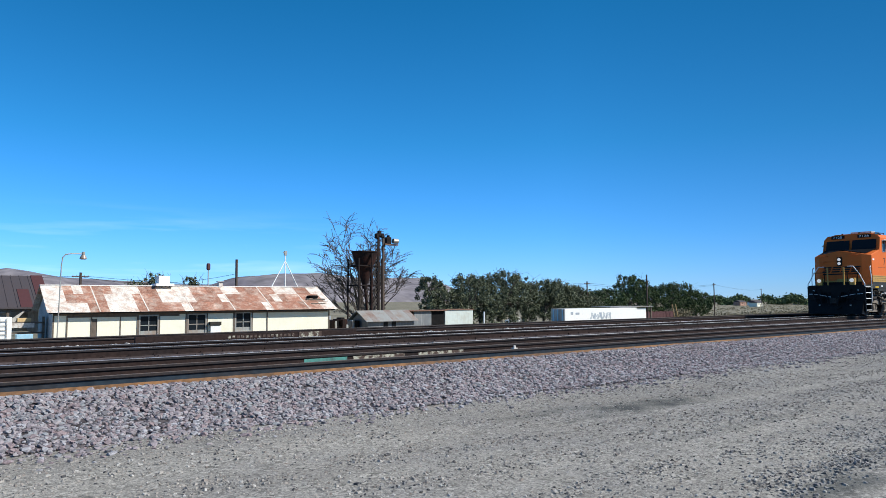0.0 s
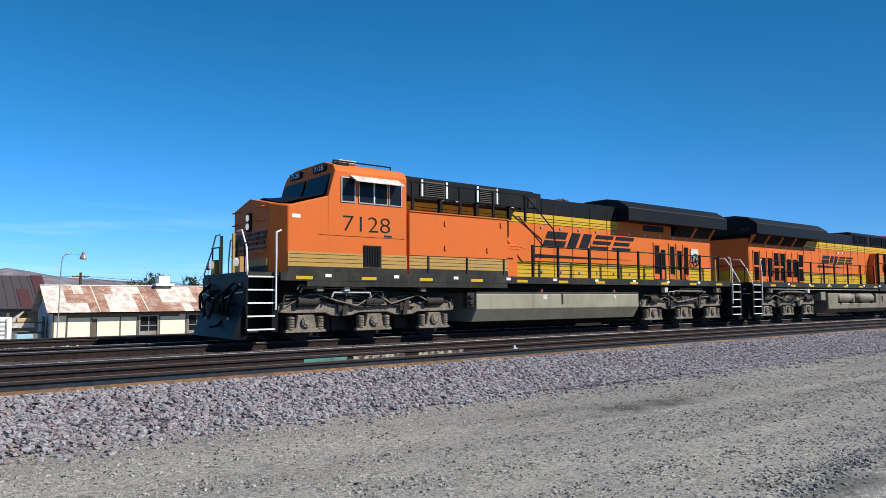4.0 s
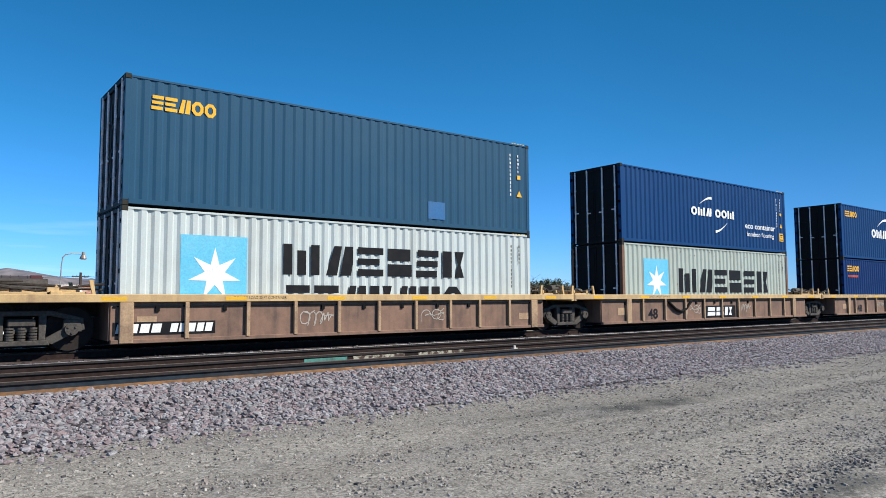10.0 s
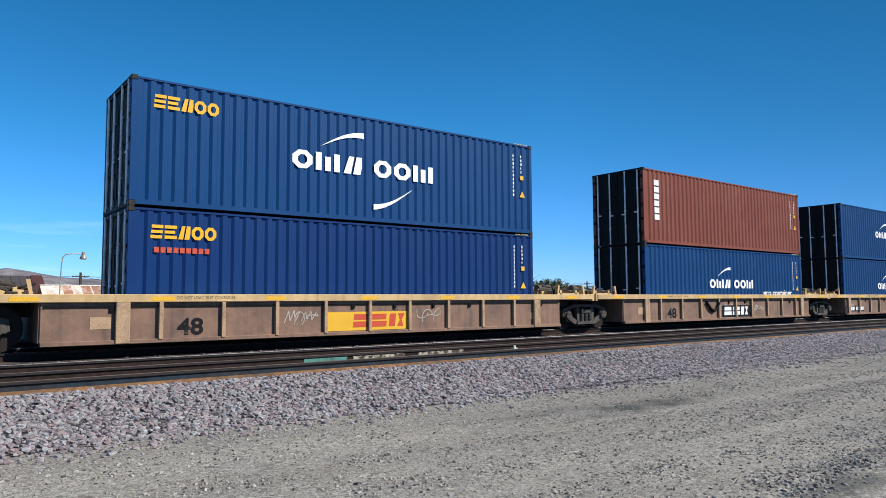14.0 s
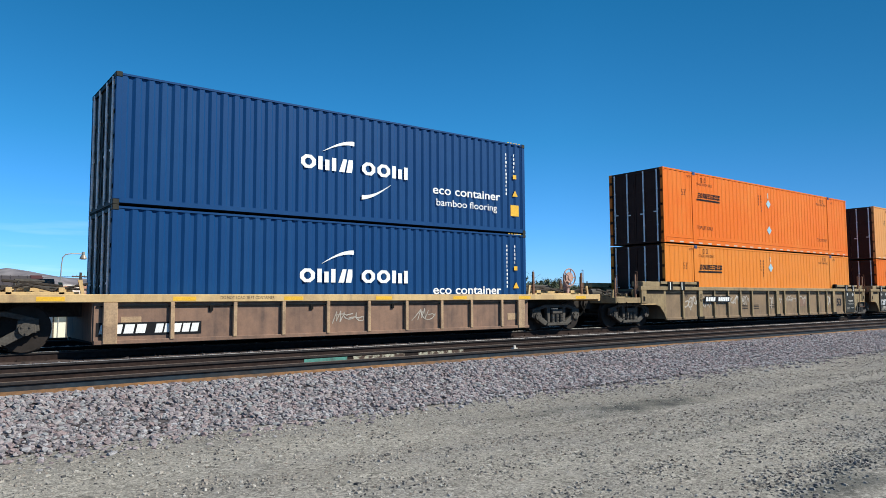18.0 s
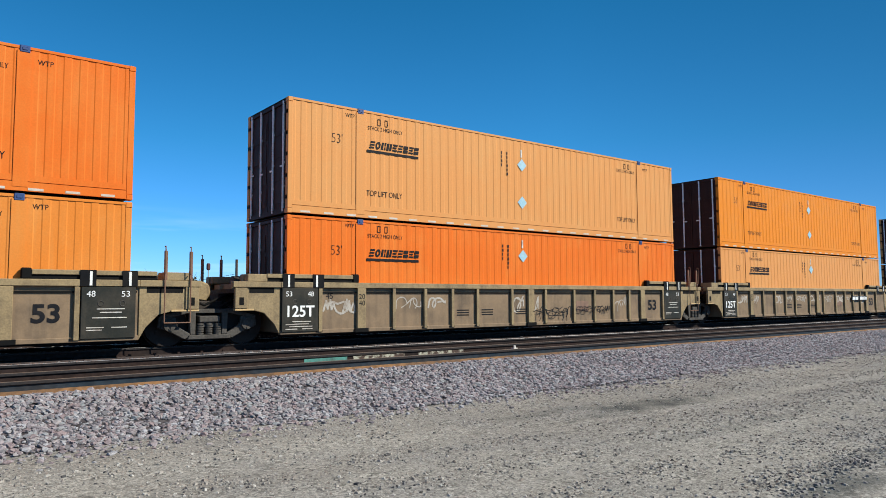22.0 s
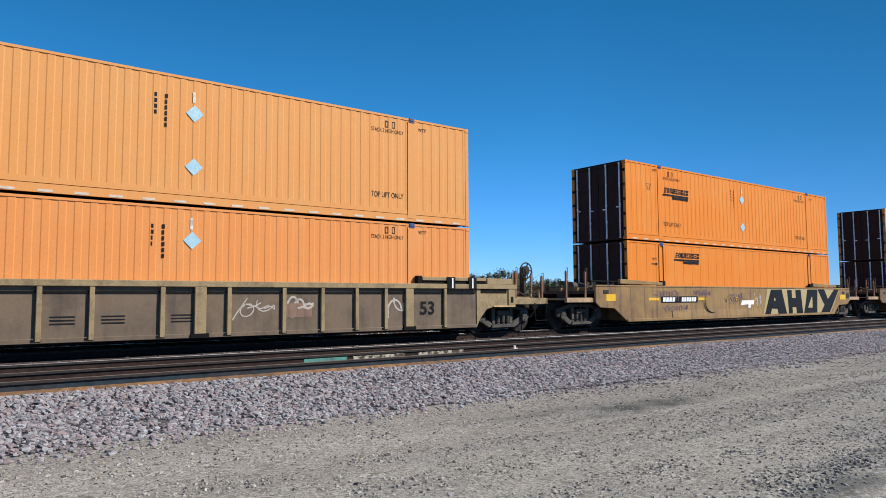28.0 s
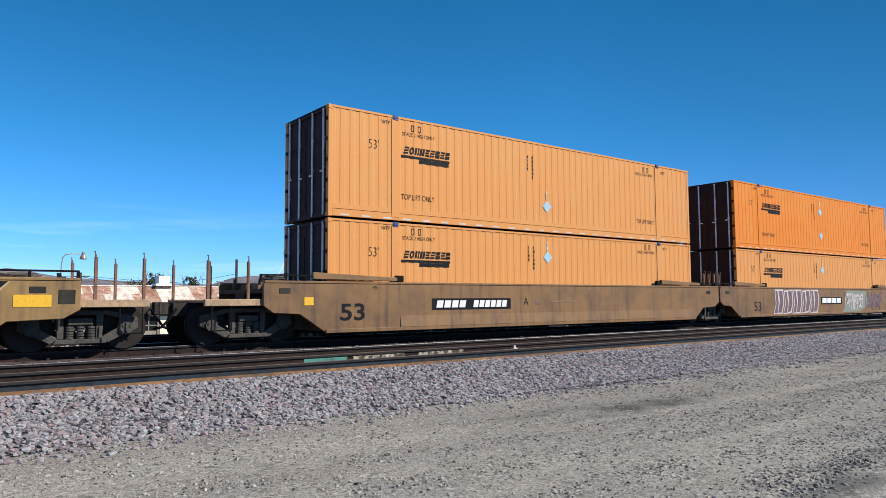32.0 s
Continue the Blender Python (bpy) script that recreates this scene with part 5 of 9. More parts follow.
def build_well48():
    lab = "rusty brown ribbed well car unit with an ochre top chord"
    r = [-21.2, -19.8, -18.6, -17.4, -16.2, -15.0, -13.8, -12.7, -11.5]
    c1 = well48(-22.75, -10.0, -3.7, 1.35, r, [-22.45, -10.45], lab, 11, plate=True)
    r2 = [-4.86, -3.49, -2.19, -0.89, 0.41, 1.68, 3.02, 4.32, 5.59]
    c2 = well48(-7.11, 7.72, -1.4, 1.5, r2, [-5.68, 6.5], lab, 12)
    off = 18.03
    c3 = well48(10.9, 25.7, -1.45, 1.6, [v + off for v in r2], [12.4, 24.6], lab, 13)
    c4 = well48(29.0, 43.0, -1.5, 1.95, [v + 36.0 for v in r2], [30.3, 42.2], lab, 14)
    c5 = well48(47.05, 59.45, -1.95, 3.35, [v + 69.8 for v in r], [47.35, 59.1], lab, 15, plate=True)
    # bogies, shared at the joints
    freight_bogie(c1, -24.3 + 22.75)
    freight_bogie(c1, -8.55 + 22.75, 0.48)
    freight_bogie(c2, 9.3 + 7.11, 0.48)
    freight_bogie(c3, 27.35 - 10.9, 0.48)
    freight_bogie(c4, 45.0 - 29.0, 0.48)
    freight_bogie(c5, 61.1 - 47.05)
    # painted company panels
    y = -1.484
    for car, x0, a, b, back, ink in ((c2, -7.11, -0.75, 1.5, "black_mark", "white_mark"), (c3, 10.9, 17.1, 19.8, "sticker", "red_mark"), (c4, 29.0, 35.4, 37.7, "black_mark", "white_mark")):
        a, b = a - x0, b - x0
        bpart("company_panel", M[back], car, [(a, b, -1.398, -1.393, 0.24, 0.72)])
        wordmark("company_mark", M[ink], car, a + 0.7 * (back == "sticker") + 0.15, b - 0.2, 0.32, 0.66, -1.398, "bbk", slant=0.12)
    pipes("hanging_pipe", M["under"], c2, [[(3.85, -1.44, 0.88), (4.25, -1.46, 0.62), (4.6, -1.46, 0.52), (4.95, -1.46, 0.62), (5.3, -1.44, 0.88)]], 0.05, 8)
    pipes("hanging_pipe", M["under"], c4, [[(5.2, -1.44, 0.88), (5.45, -1.46, 0.62), (5.7, -1.46, 0.50), (5.95, -1.46, 0.62), (6.15, -1.44, 0.88)]], 0.05, 8)
    # ends of the set
    coupler(c1, -27.0 + 22.75, -1)
    coupler(c5, 63.35 - 47.05, 1)
    brake_wheel(c1, -25.85 + 22.75, -0.9, 1.62, 0.26)
    for x in (-26.45, -25.2):
        end_post(c1, x + 22.75, -1.2, 1.17, 1.85)
    for x in (62.2, 59.9):
        end_post(c5, x - 47.05, -1.2, 1.17, 1.95, loop=x > 62)
    brake_wheel(c5, 61.72 - 47.05, -1.1, 1.75, 0.29, "brake_pink")


def loops(name, material, parent, x0, x1, z0, z1, y, seed, r=0.014):
    """Spray-can strokes on a wall that faces -y: hooks, bows and slashes side by side, no letters."""
    rnd = random.Random(seed)
    lean, h = rnd.uniform(-0.05, 0.3), z1 - z0
    arc = lambda cx, cz, rx, rz, a, b, n=9: [(cx + rx * math.cos(math.radians(a + (b - a) * k / n)), cz + rz * math.sin(math.radians(a + (b - a) * k / n))) for k in range(n + 1)]
    kinds = [arc(0.5, 0.2, 0.6, 0.75, 200, 20), [(0.0, 0.1), (0.3, 0.9), (0.42, 0.25), (0.7, 0.95), (0.8, 0.2), (1.1, 0.8)], arc(0.5, 0.75, 0.7, 0.6, 170, 340), [(-0.1, 0.0), (0.35, 0.35), (0.9, 1.0)],
             arc(0.4, 0.5, 0.5, 0.4, 120, 470) + [(0.9, 0.75), (1.3, 0.95)], [(-0.2, 0.45), (0.3, 0.55), (0.8, 0.42), (1.4, 0.58)], arc(0.5, 0.4, 0.35, 0.5, -60, 190) + [(0.1, 0.0)]]
    w = max(0.14, min(0.3, h * 0.75)) * rnd.uniform(0.85, 1.15)
    n = max(2, int((x1 - x0) / w * 1.7))
    w = (x1 - x0) / n
    bm = bmesh.new()
    lift = 0
    for i in range(n):
        grow = rnd.uniform(0.6, 1.0)
        base = z0 + h * rnd.uniform(0.0, 1 - grow)
        pts = [(x0 + (i + 0.04 + u * 1.6) * w + lean * (v - 0.5) * h * 0.6, base + v * h * grow) for u, v in rnd.choice(kinds)]
        pts = [(min(max(a, x0), x1), b) for a, b in pts]
        for p, q in zip(pts, pts[1:]):
            d = Vector((q[0] - p[0], q[1] - p[1]))
            if d.length < 0.004:
                continue
            d.normalize()
            k = Vector((-d.y, d.x)) * r
            e = d * r * 0.5
            lift += 1
            prism(bm, [(p[0] - k.x - e.x, p[1] - k.y - e.y), (q[0] - k.x + e.x, q[1] - k.y + e.y), (q[0] + k.x + e.x, q[1] + k.y + e.y), (p[0] + k.x - e.x, p[1] + k.y - e.y)], y, y - 0.002 - 0.00006 * lift)
    return part(name, bm, material, parent)


def well53(x0, x1, left, right, colour, rib_colour, label, seed, group, numbers=True):
    """Ribbed 53-foot unit. left, right: 'joint' or 'end'."""
    car = on_train(empty("well_car", label, "well car", group), x0)
    L = x1 - x0
    pm, rm = M[colour], M[rib_colour]
    bpart("floor", M["under"], car, [(0.1, L - 0.1, -1.36, 1.36, 0.16, 0.22)])
    base = [1.05, 3.22, 4.25, 5.2, 6.13, 7.5, 8.95, 10.28, 11.3, 12.27, 13.15, 15.12]
    ribs = [b * L / 16.3 for b in base]
    wide = [2.22 * L / 16.3, 8.3 * L / 16.3, 13.9 * L / 16.3]
    for s in (-1, 1):
        cuts = sorted([0.0] + ribs + wide + [L])
        for a, b in zip(cuts, cuts[1:]):
            bpart("side_panel", pm, car, [(a + 0.002, b - 0.002, s * 1.36, s * 1.39, 0.3, 1.33)])
        bpart("top_chord", M["well53_rib"], car, [(0.0, L, s * 1.30, s * 1.48, 1.33, 1.47)], 0.012)
        bpart("bottom_chord", pm, car, [(0.0, L, s * 1.33, s * 1.44, 0.2, 0.3)], 0.01)
        for r in ribs:
            bpart("rib", rm, car, [(r - 0.05, r + 0.05, s * 1.39, s * 1.47, 0.24, 1.328)], 0.008)
            bpart("rib_foot", M["under"], car, [(r - 0.11, r + 0.06, s * 1.39, s * 1.46, 0.24, 0.29)])
        for r in wide:
            bpart("wide_rib", rm, car, [(r - 0.13, r + 0.13, s * 1.39, s * 1.475, 0.22, 1.328)], 0.01)
            bpart("rib_foot", M["under"], car, [(r - 0.2, r + 0.2, s * 1.39, s * 1.485, 0.2, 0.3)])
        bpart("pipe_rail", M["under"], car, [(0.05, L - 0.05, s * 1.39, s * 1.42, 1.2, 1.24)])
        for d, kind in ((-1, left), (1, right)):
            e = 0.0 if d < 0 else L
            q = lambda u: e + d * u
            al = 1.55 if kind == "end" else 1.26 if d > 0 else 1.12
            ppart("arch_sheet", rm, car, [(e, 0.2), (q(0.14), 0.46), (q(0.4), 0.73), (q(0.68), 0.80), (q(al), 0.82), (q(al), 1.33), (e, 1.33)], s * 1.36, s * 1.42, bevel=0.006)
            bpart("arch_edge", M["ochre"], car, [(min(q(0.66), q(al)), max(q(0.66), q(al)), s * 1.34, s * 1.445, 0.79, 0.83)], 0.006)
            bpart("arch_post", rm, car, [(min(q(al - 0.3), q(al)), max(q(al - 0.3), q(al)), s * 1.42, s * 1.455, 0.84, 1.329)], 0.01)
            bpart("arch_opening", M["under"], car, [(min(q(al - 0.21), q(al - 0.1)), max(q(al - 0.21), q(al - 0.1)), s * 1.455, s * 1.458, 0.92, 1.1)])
            # black strip painting the shade that the chord throws on the arch sheet
            bpart("arch_shade_strip", M["under"], car, [(min(q(0.15), q(al - 0.35)), max(q(0.15), q(al - 0.35)), s * 1.42, s * 1.423, 1.2, 1.325)])
            bpart("arch_chord", M["well53_rib"], car, [(min(e, q(al + 0.05)), max(e, q(al + 0.05)), s * 1.29, s * 1.47, 1.331, 1.47)], 0.01)
            b0, b1 = (0.4, 1.45) if kind == "end" else (0.5, 1.06) if d > 0 else (0.33, 0.82)
            bpart("end_box", rm, car, [(min(q(b0), q(b1)), max(q(b0), q(b1)), s * 0.95, s * 1.44, 1.47, 1.65)], 0.015)
            # black sections and white marks on the guide
            g0, g1 = sorted((q(-0.05), q(-0.35)))
            bpart("guide_band", M["black"], car, [(g0, g1, s * 1.462, s * 1.485, 1.332, 1.665)])
            g0, g1 = sorted((q(-0.85), q(-1.15)))
            bpart("guide_band", M["black"], car, [(g0, g1, s * 1.462, s * 1.485, 1.332, 1.665)])
            for u in (-0.2, -0.95):
                bpart("guide_mark", M["white"], car, [(q(u) - 0.025, q(u) + 0.025, s * 1.485, s * 1.488, 1.35, 1.64)])
            # container guide trough with its latch
            a, b = sorted((q(0.35), q(-2.0)))
            bpart("guide_rail", M["well53_rib"], car, [(a, b, s * 1.36, s * 1.46, 1.56, 1.66)], 0.01)
            # black filler drawn as the shade between guide rail and chord
            bpart("guide_shade_strip", M["under"], car, [(a, b, s * 1.34, s * 1.42, 1.47, 1.56)])
            bpart("latch", M["under"], car, [(min(q(-2.0), q(-2.18)), max(q(-2.0), q(-2.18)), s * 1.32, s * 1.46, 1.47, 1.69)], 0.02)
    for d, kind in ((-1, left), (1, right)):
        e = 0.0 if d < 0 else L
        q = lambda u: e + d * u
        lo, hi = sorted((e, q(1.5 if kind == "end" else 1.1)))
        bpart("end_bulkhead", pm, car, [(e - 0.04, e + 0.04, -1.36, 1.36, 0.25, 1.4)])
        bpart("end_platform", M["truck_dark"], car, [(lo, hi, -1.3, 1.3, 1.2, 1.3)])
        bpart("center_sill", M["truck_dark"], car, [(lo, hi, -0.3, 0.3, 0.66, 1.2)], 0.01)
        if kind == "end":
            lo, hi = sorted((q(1.56), q(2.95)))
            bpart("step_platform", rm, car, [(lo, hi, -1.42, -1.3, 0.86, 1.06), (lo, hi, -1.3, 1.3, 0.98, 1.04), (lo, hi, 1.3, 1.42, 0.86, 1.06), (q(2.95) - 0.04, q(2.95) + 0.04, -1.42, 1.42, 0.86, 1.06)], 0.01)
            bpart("draft_sill", M["truck_dark"], car, [(min(lo, q(3.3)), max(hi, q(3.3)), -0.25, 0.25, 0.66, 0.98)], 0.01)
            coupler(car, q(3.55), d)
            for u in (1.7, 2.85):
                for s in (-1, 1):
                    end_post(car, q(u), s * 1.3, 1.06, 1.95 if u < 2 else 1.8)
            platform_clutter(car, lo, hi, seed + d, 1.05, rib_colour)
            pipes("side_ladder", M["under"], car, [[(q(2.9), -1.44, 0.9), (q(2.9), -1.46, 0.35), (q(2.4), -1.46, 0.35), (q(2.4), -1.44, 0.9)]], 0.015)
        else:
            lo, hi = sorted((e, q(1.1)))
            for u in ((0.53, 1.07) if d > 0 else (0.5, 1.0)):
                end_post(car, q(u), -1.43 if d > 0 else 1.2, 1.47, 2.16)
            platform_clutter(car, lo + 0.2, hi, seed + d, 1.3, rib_colour)
            if d > 0:
                # cast articulation joint over the shared bogie
                cx = q(1.63)
                ppart("articulation_casting", rm, car, [(cx - 0.18, 1.05), (cx + 0.12, 1.0), (cx + 0.24, 1.2), (cx + 0.2, 1.42), (cx + 0.02, 1.5), (cx - 0.1, 1.38)], -0.45, 0.45, bevel=0.04)
                bpart("articulation_plate", M["truck_dark"], car, [(cx - 0.5, cx + 0.5, -0.5, 0.5, 0.78, 1.02)], 0.02)
                pipes("brake_hose", M["under"], car, [[(q(0.9), -0.9, 1.1), (cx - 0.2, -0.95, 0.8), (cx + 0.2, -0.95, 0.82), (q(2.3), -0.9, 1.1)], [(q(0.9), -0.7, 1.25), (cx, -0.7, 0.92), (q(2.3), -0.7, 1.25)]], 0.03, 8)
                pipes("grab_iron", M["rust_post"], car, [[(q(0.5), -1.47, 1.66), (q(0.5), -1.5, 1.66), (q(0.5), -1.5, 0.55), (q(1.05), -1.5, 0.55), (q(1.05), -1.5, 1.5), (q(1.05), -1.47, 1.5)]], 0.014)
    y = -1.394
    k = M["black_mark"]
    letters("lettering", "53", 0.38, k, car, 14.5, 0.6, -1.397, width=0.5, bold=0.03)
    letters("lettering", "20", 0.13, k, car, wide[0] - 0.09, 1.05, -1.478, width=0.18)
    letters("lettering", "40", 0.13, k, car, wide[0] - 0.09, 0.88, -1.478, width=0.18)
    letters("lettering", "45", 0.14, k, car, 1.25, 1.06, y, width=0.2)
    rnd = random.Random(seed)
    pale = colour == "well53"
    for i, (a, b) in enumerate(zip(cuts[1:-3], cuts[2:])):
        if b - a > 0.6 and rnd.random() < (0.8 if pale else 0.35):
            lo = rnd.uniform(0.55, 0.85)
            loops("graffiti", M["graffiti"], car, a + 0.1, b - 0.1 - 0.25 * rnd.random(), lo, 1.14, y, seed * 7 + i, 0.014 if i % 3 else 0.026)
    for i in range(3):
        a = cuts[5 + i] + 0.2
        bm = bmesh.new()
        for j in range(3):
            box(bm, a, a + 0.45, y - 0.003, y, 0.7 - j * 0.07, 0.73 - j * 0.07)
        part("stencil_bars", bm, k, car)
    bpart("company_panel", M["well48"], car, [(10.45, 11.2, y - 0.003, y, 0.62, 0.95)])
    return car


def dark_end_panel(car, x0, x1, big, words):
    bpart("load_panel", M["sill"], car, [(x0, x1, -1.476, -1.39, 0.26, 1.32)], 0.01, "dark grey load limit panel")
    if big:
        letters("lettering", big, 0.28, M["white_mark"], car, x0 + 0.14, 0.62, -1.479, width=0.72, bold=0.02)
    bm = bmesh.new()
    w = x1 - x0
    for f0, f1, z in ((0.28, 0.8, 0.86 if not big else 0.50), (0.34, 0.74, 0.79 if not big else 0.44), (0.2, 0.84, 0.68 if not big else 0.38), (0.1, 0.42, 0.48 if not big else 0.32), (0.55, 0.85, 0.48 if not big else 0.32), (0.1, 0.38, 0.43)):
        box(bm, x0 + w * f0, x0 + w * f1, -1.480, -1.477, z, z + 0.018)
    part("stencil_bars", bm, M["chalk"], car)
    for f in (0.35, 0.75):
        bm = bmesh.new()
        ring(bm, (x0 + w * f, -1.478, 0.98 if not big else 0.99), 0.055, 0.008, "y", 14, 4)
        part("round_stamp", bm, M["truck_dust"], car)
    letters("lettering", words[0], 0.12, M["white_mark"], car, x0 + 0.1, 1.12, -1.479, width=0.16)
    letters("lettering", words[1], 0.12, M["white_mark"], car, x1 - 0.28, 1.12, -1.479, width=0.16)


def build_well53():
    g = "newer ribbed well car units"
    lab = "dusty khaki ribbed well car unit covered with chalk graffiti"
    s1 = well53(66.72, 83.2, "end", "joint", "well53", "well53_rib", lab, 31, g)
    s2 = well53(86.4, 102.95, "joint", "joint", "well53", "well53_rib", lab, 32, g)
    s3 = well53(105.9, 122.4, "joint", "end", "well53", "well53_rib", lab, 33, g)
    s4 = well53(129.4, 145.95, "end", "end", "well53_dark", "well53_rib", "grey brown ribbed well car with faint graffiti", 34, g)
    freight_bogie(s1, 65.0 - 66.72)
    freight_bogie(s1, 84.82 - 66.72, 0.48)
    freight_bogie(s2, 104.43 - 86.4, 0.48)
    freight_bogie(s3, 124.05 - 105.9)
    freight_bogie(s4, 128.0 - 129.4)
    freight_bogie(s4, 147.3 - 129.4)
    dark_end_panel(s1, 15.36, 16.4, None, ("48", "53"))
    dark_end_panel(s2, 0.03, 0.99, "125T", ("53", "48"))
    dark_end_panel(s2, 15.4, 16.45, None, ("48", "53"))
    dark_end_panel(s3, 0.03, 1.0, "125T", ("53", "48"))
    loops("graffiti", M["black_mark"], s2, 8.5, 10.2, 0.42, 0.85, -1.482, 5, 0.012)
    loops("graffiti", M["black_mark"], s2, 10.5, 12.2, 0.55, 0.8, -1.482, 8, 0.01)
    for car, a in ((s1, 2.5), (s4, 2.5), (s3, 12.2)):
        bpart("number_plate_panel", M["black_mark"], car, [(a, a + 1.9, -1.475, -1.47, 0.86, 1.1)])
        blocks("number_bar", M["white_mark"], car, a + 0.08, a + 0.78, 0.9, 1.06, -1.475, 4, 0.2, slant=0.2)
        blocks("number_bar", M["white_mark"], car, a + 0.98, a + 1.82, 0.9, 1.06, -1.475, 6, 0.2, slant=0.2)
    brake_wheel(s4, 146.0 + 4.2 - 129.4 - 1.7, -0.9, 1.95, 0.25, "truck_dark")
    smooth_cars()


def smooth_car(x0, tipl, tipr, x1, colour, left, right, label, seed):
    """Smooth-sided well car; x0, x1: ends of the side sheets, tips: the lower corners."""
    car = on_train(empty("well_car", label, "well car", "smooth sided well cars"), x0)
    X = lambda v: v - x0
    cm = M[colour]
    for s in (-1, 1):
        lpts = [(X(tipl), 0.22), (X(tipl) - 0.7, 0.68), (0.25, 0.72), (0.0, 0.9), (0.0, 1.44)]
        rpts = [(X(x1), 1.44), (X(x1), 0.86), (X(x1) - 0.3, 0.68), (X(tipr) + 0.55, 0.64), (X(tipr), 0.22)]
        ppart("side_sheet", cm, car, lpts + rpts, s * 1.42, s * 1.5, bevel=0.012)
        bpart("lower_flange", cm, car, [(X(tipl), X(tipr), s * 1.47, s * 1.53, 0.2, 0.3)], 0.01)
        bpart("upper_flange", cm, car, [(0.02, X(x1) - 0.02, s * 1.36, s * 1.515, 1.44, 1.5)], 0.01)
        for a, b in ((X(tipl) - 0.35, X(tipl) + 2.15), (X(tipr) - 2.15, X(tipr) + 0.35)):
            ppart("guide_rail", cm, car, [(a, 1.55), (b, 1.52), (b, 1.62), (a, 1.72)], s * 1.38, s * 1.5, bevel=0.01)
            bpart("latch", M["under"], car, [((b if a < 5 else a - 0.25), (b + 0.25 if a < 5 else a), s * 1.34, s * 1.46, 1.5, 1.68)], 0.02)
        for k in (0.4, X(x1) - 0.9):
            bpart("jack_pad", M["sill"], car, [(k, k + 0.28, s * 1.505, s * 1.512, 1.2, 1.32)])
    bpart("floor", M["under"], car, [(X(tipl), X(tipr), -1.42, 1.42, 0.18, 0.24)])
    for d, e, kind in ((-1, 0.0, left), (1, X(x1), right)):
        q = lambda u: e + d * u
        inner = X(tipl) if d < 0 else X(tipr)
        lo, hi = sorted((e, inner))
        bpart("end_platform", M["truck_dark"], car, [(lo, hi, -1.4, 1.4, 1.2, 1.3)])
        bpart("center_sill", M["truck_dark"], car, [(lo, hi, -0.3, 0.3, 0.66, 1.2)], 0.01)
        bpart("end_bulkhead", cm, car, [(inner - 0.04, inner + 0.04, -1.42, 1.42, 0.25, 1.4)])
        bpart("platform_rail", M["under"], car, [(lo, hi, -1.3, -1.24, 1.62, 1.66), (lo, lo + 0.05, -1.3, -1.24, 1.5, 1.62), (hi - 0.05, hi, -1.3, -1.24, 1.5, 1.62), ((lo + hi) / 2, (lo + hi) / 2 + 0.05, -1.3, -1.24, 1.5, 1.62)])
        platform_clutter(car, lo + 0.2, hi - 0.2, seed + d, 1.3, colour)
        if kind == "end":
            lo, hi = sorted((e, q(1.35)))
            bpart("step_platform", M["well48_rib"], car, [(lo, hi, -1.42, -1.3, 0.9, 1.06), (lo, hi, -1.3, 1.3, 0.98, 1.04), (lo, hi, 1.3, 1.42, 0.9, 1.06)], 0.01)
            bpart("draft_sill", M["truck_dark"], car, [(min(lo, q(1.7)), max(hi, q(1.7)), -0.25, 0.25, 0.66, 0.98)], 0.01)
            coupler(car, q(1.9), d)
            for u in (0.3, 1.25):
                for s in (-1, 1):
                    end_post(car, q(u), s * 1.3, 1.06, 2.0)
            pipes("side_ladder", M["under"], car, [[(q(1.2), -1.44, 0.9), (q(1.2), -1.46, 0.35), (q(0.75), -1.46, 0.35), (q(0.75), -1.44, 0.9)]], 0.015)
        else:
            for u in (0.15, 0.5):
                for s in (-1, 1):
                    end_post(car, e - d * u, s * 1.15, 1.3, 2.05)
    return car


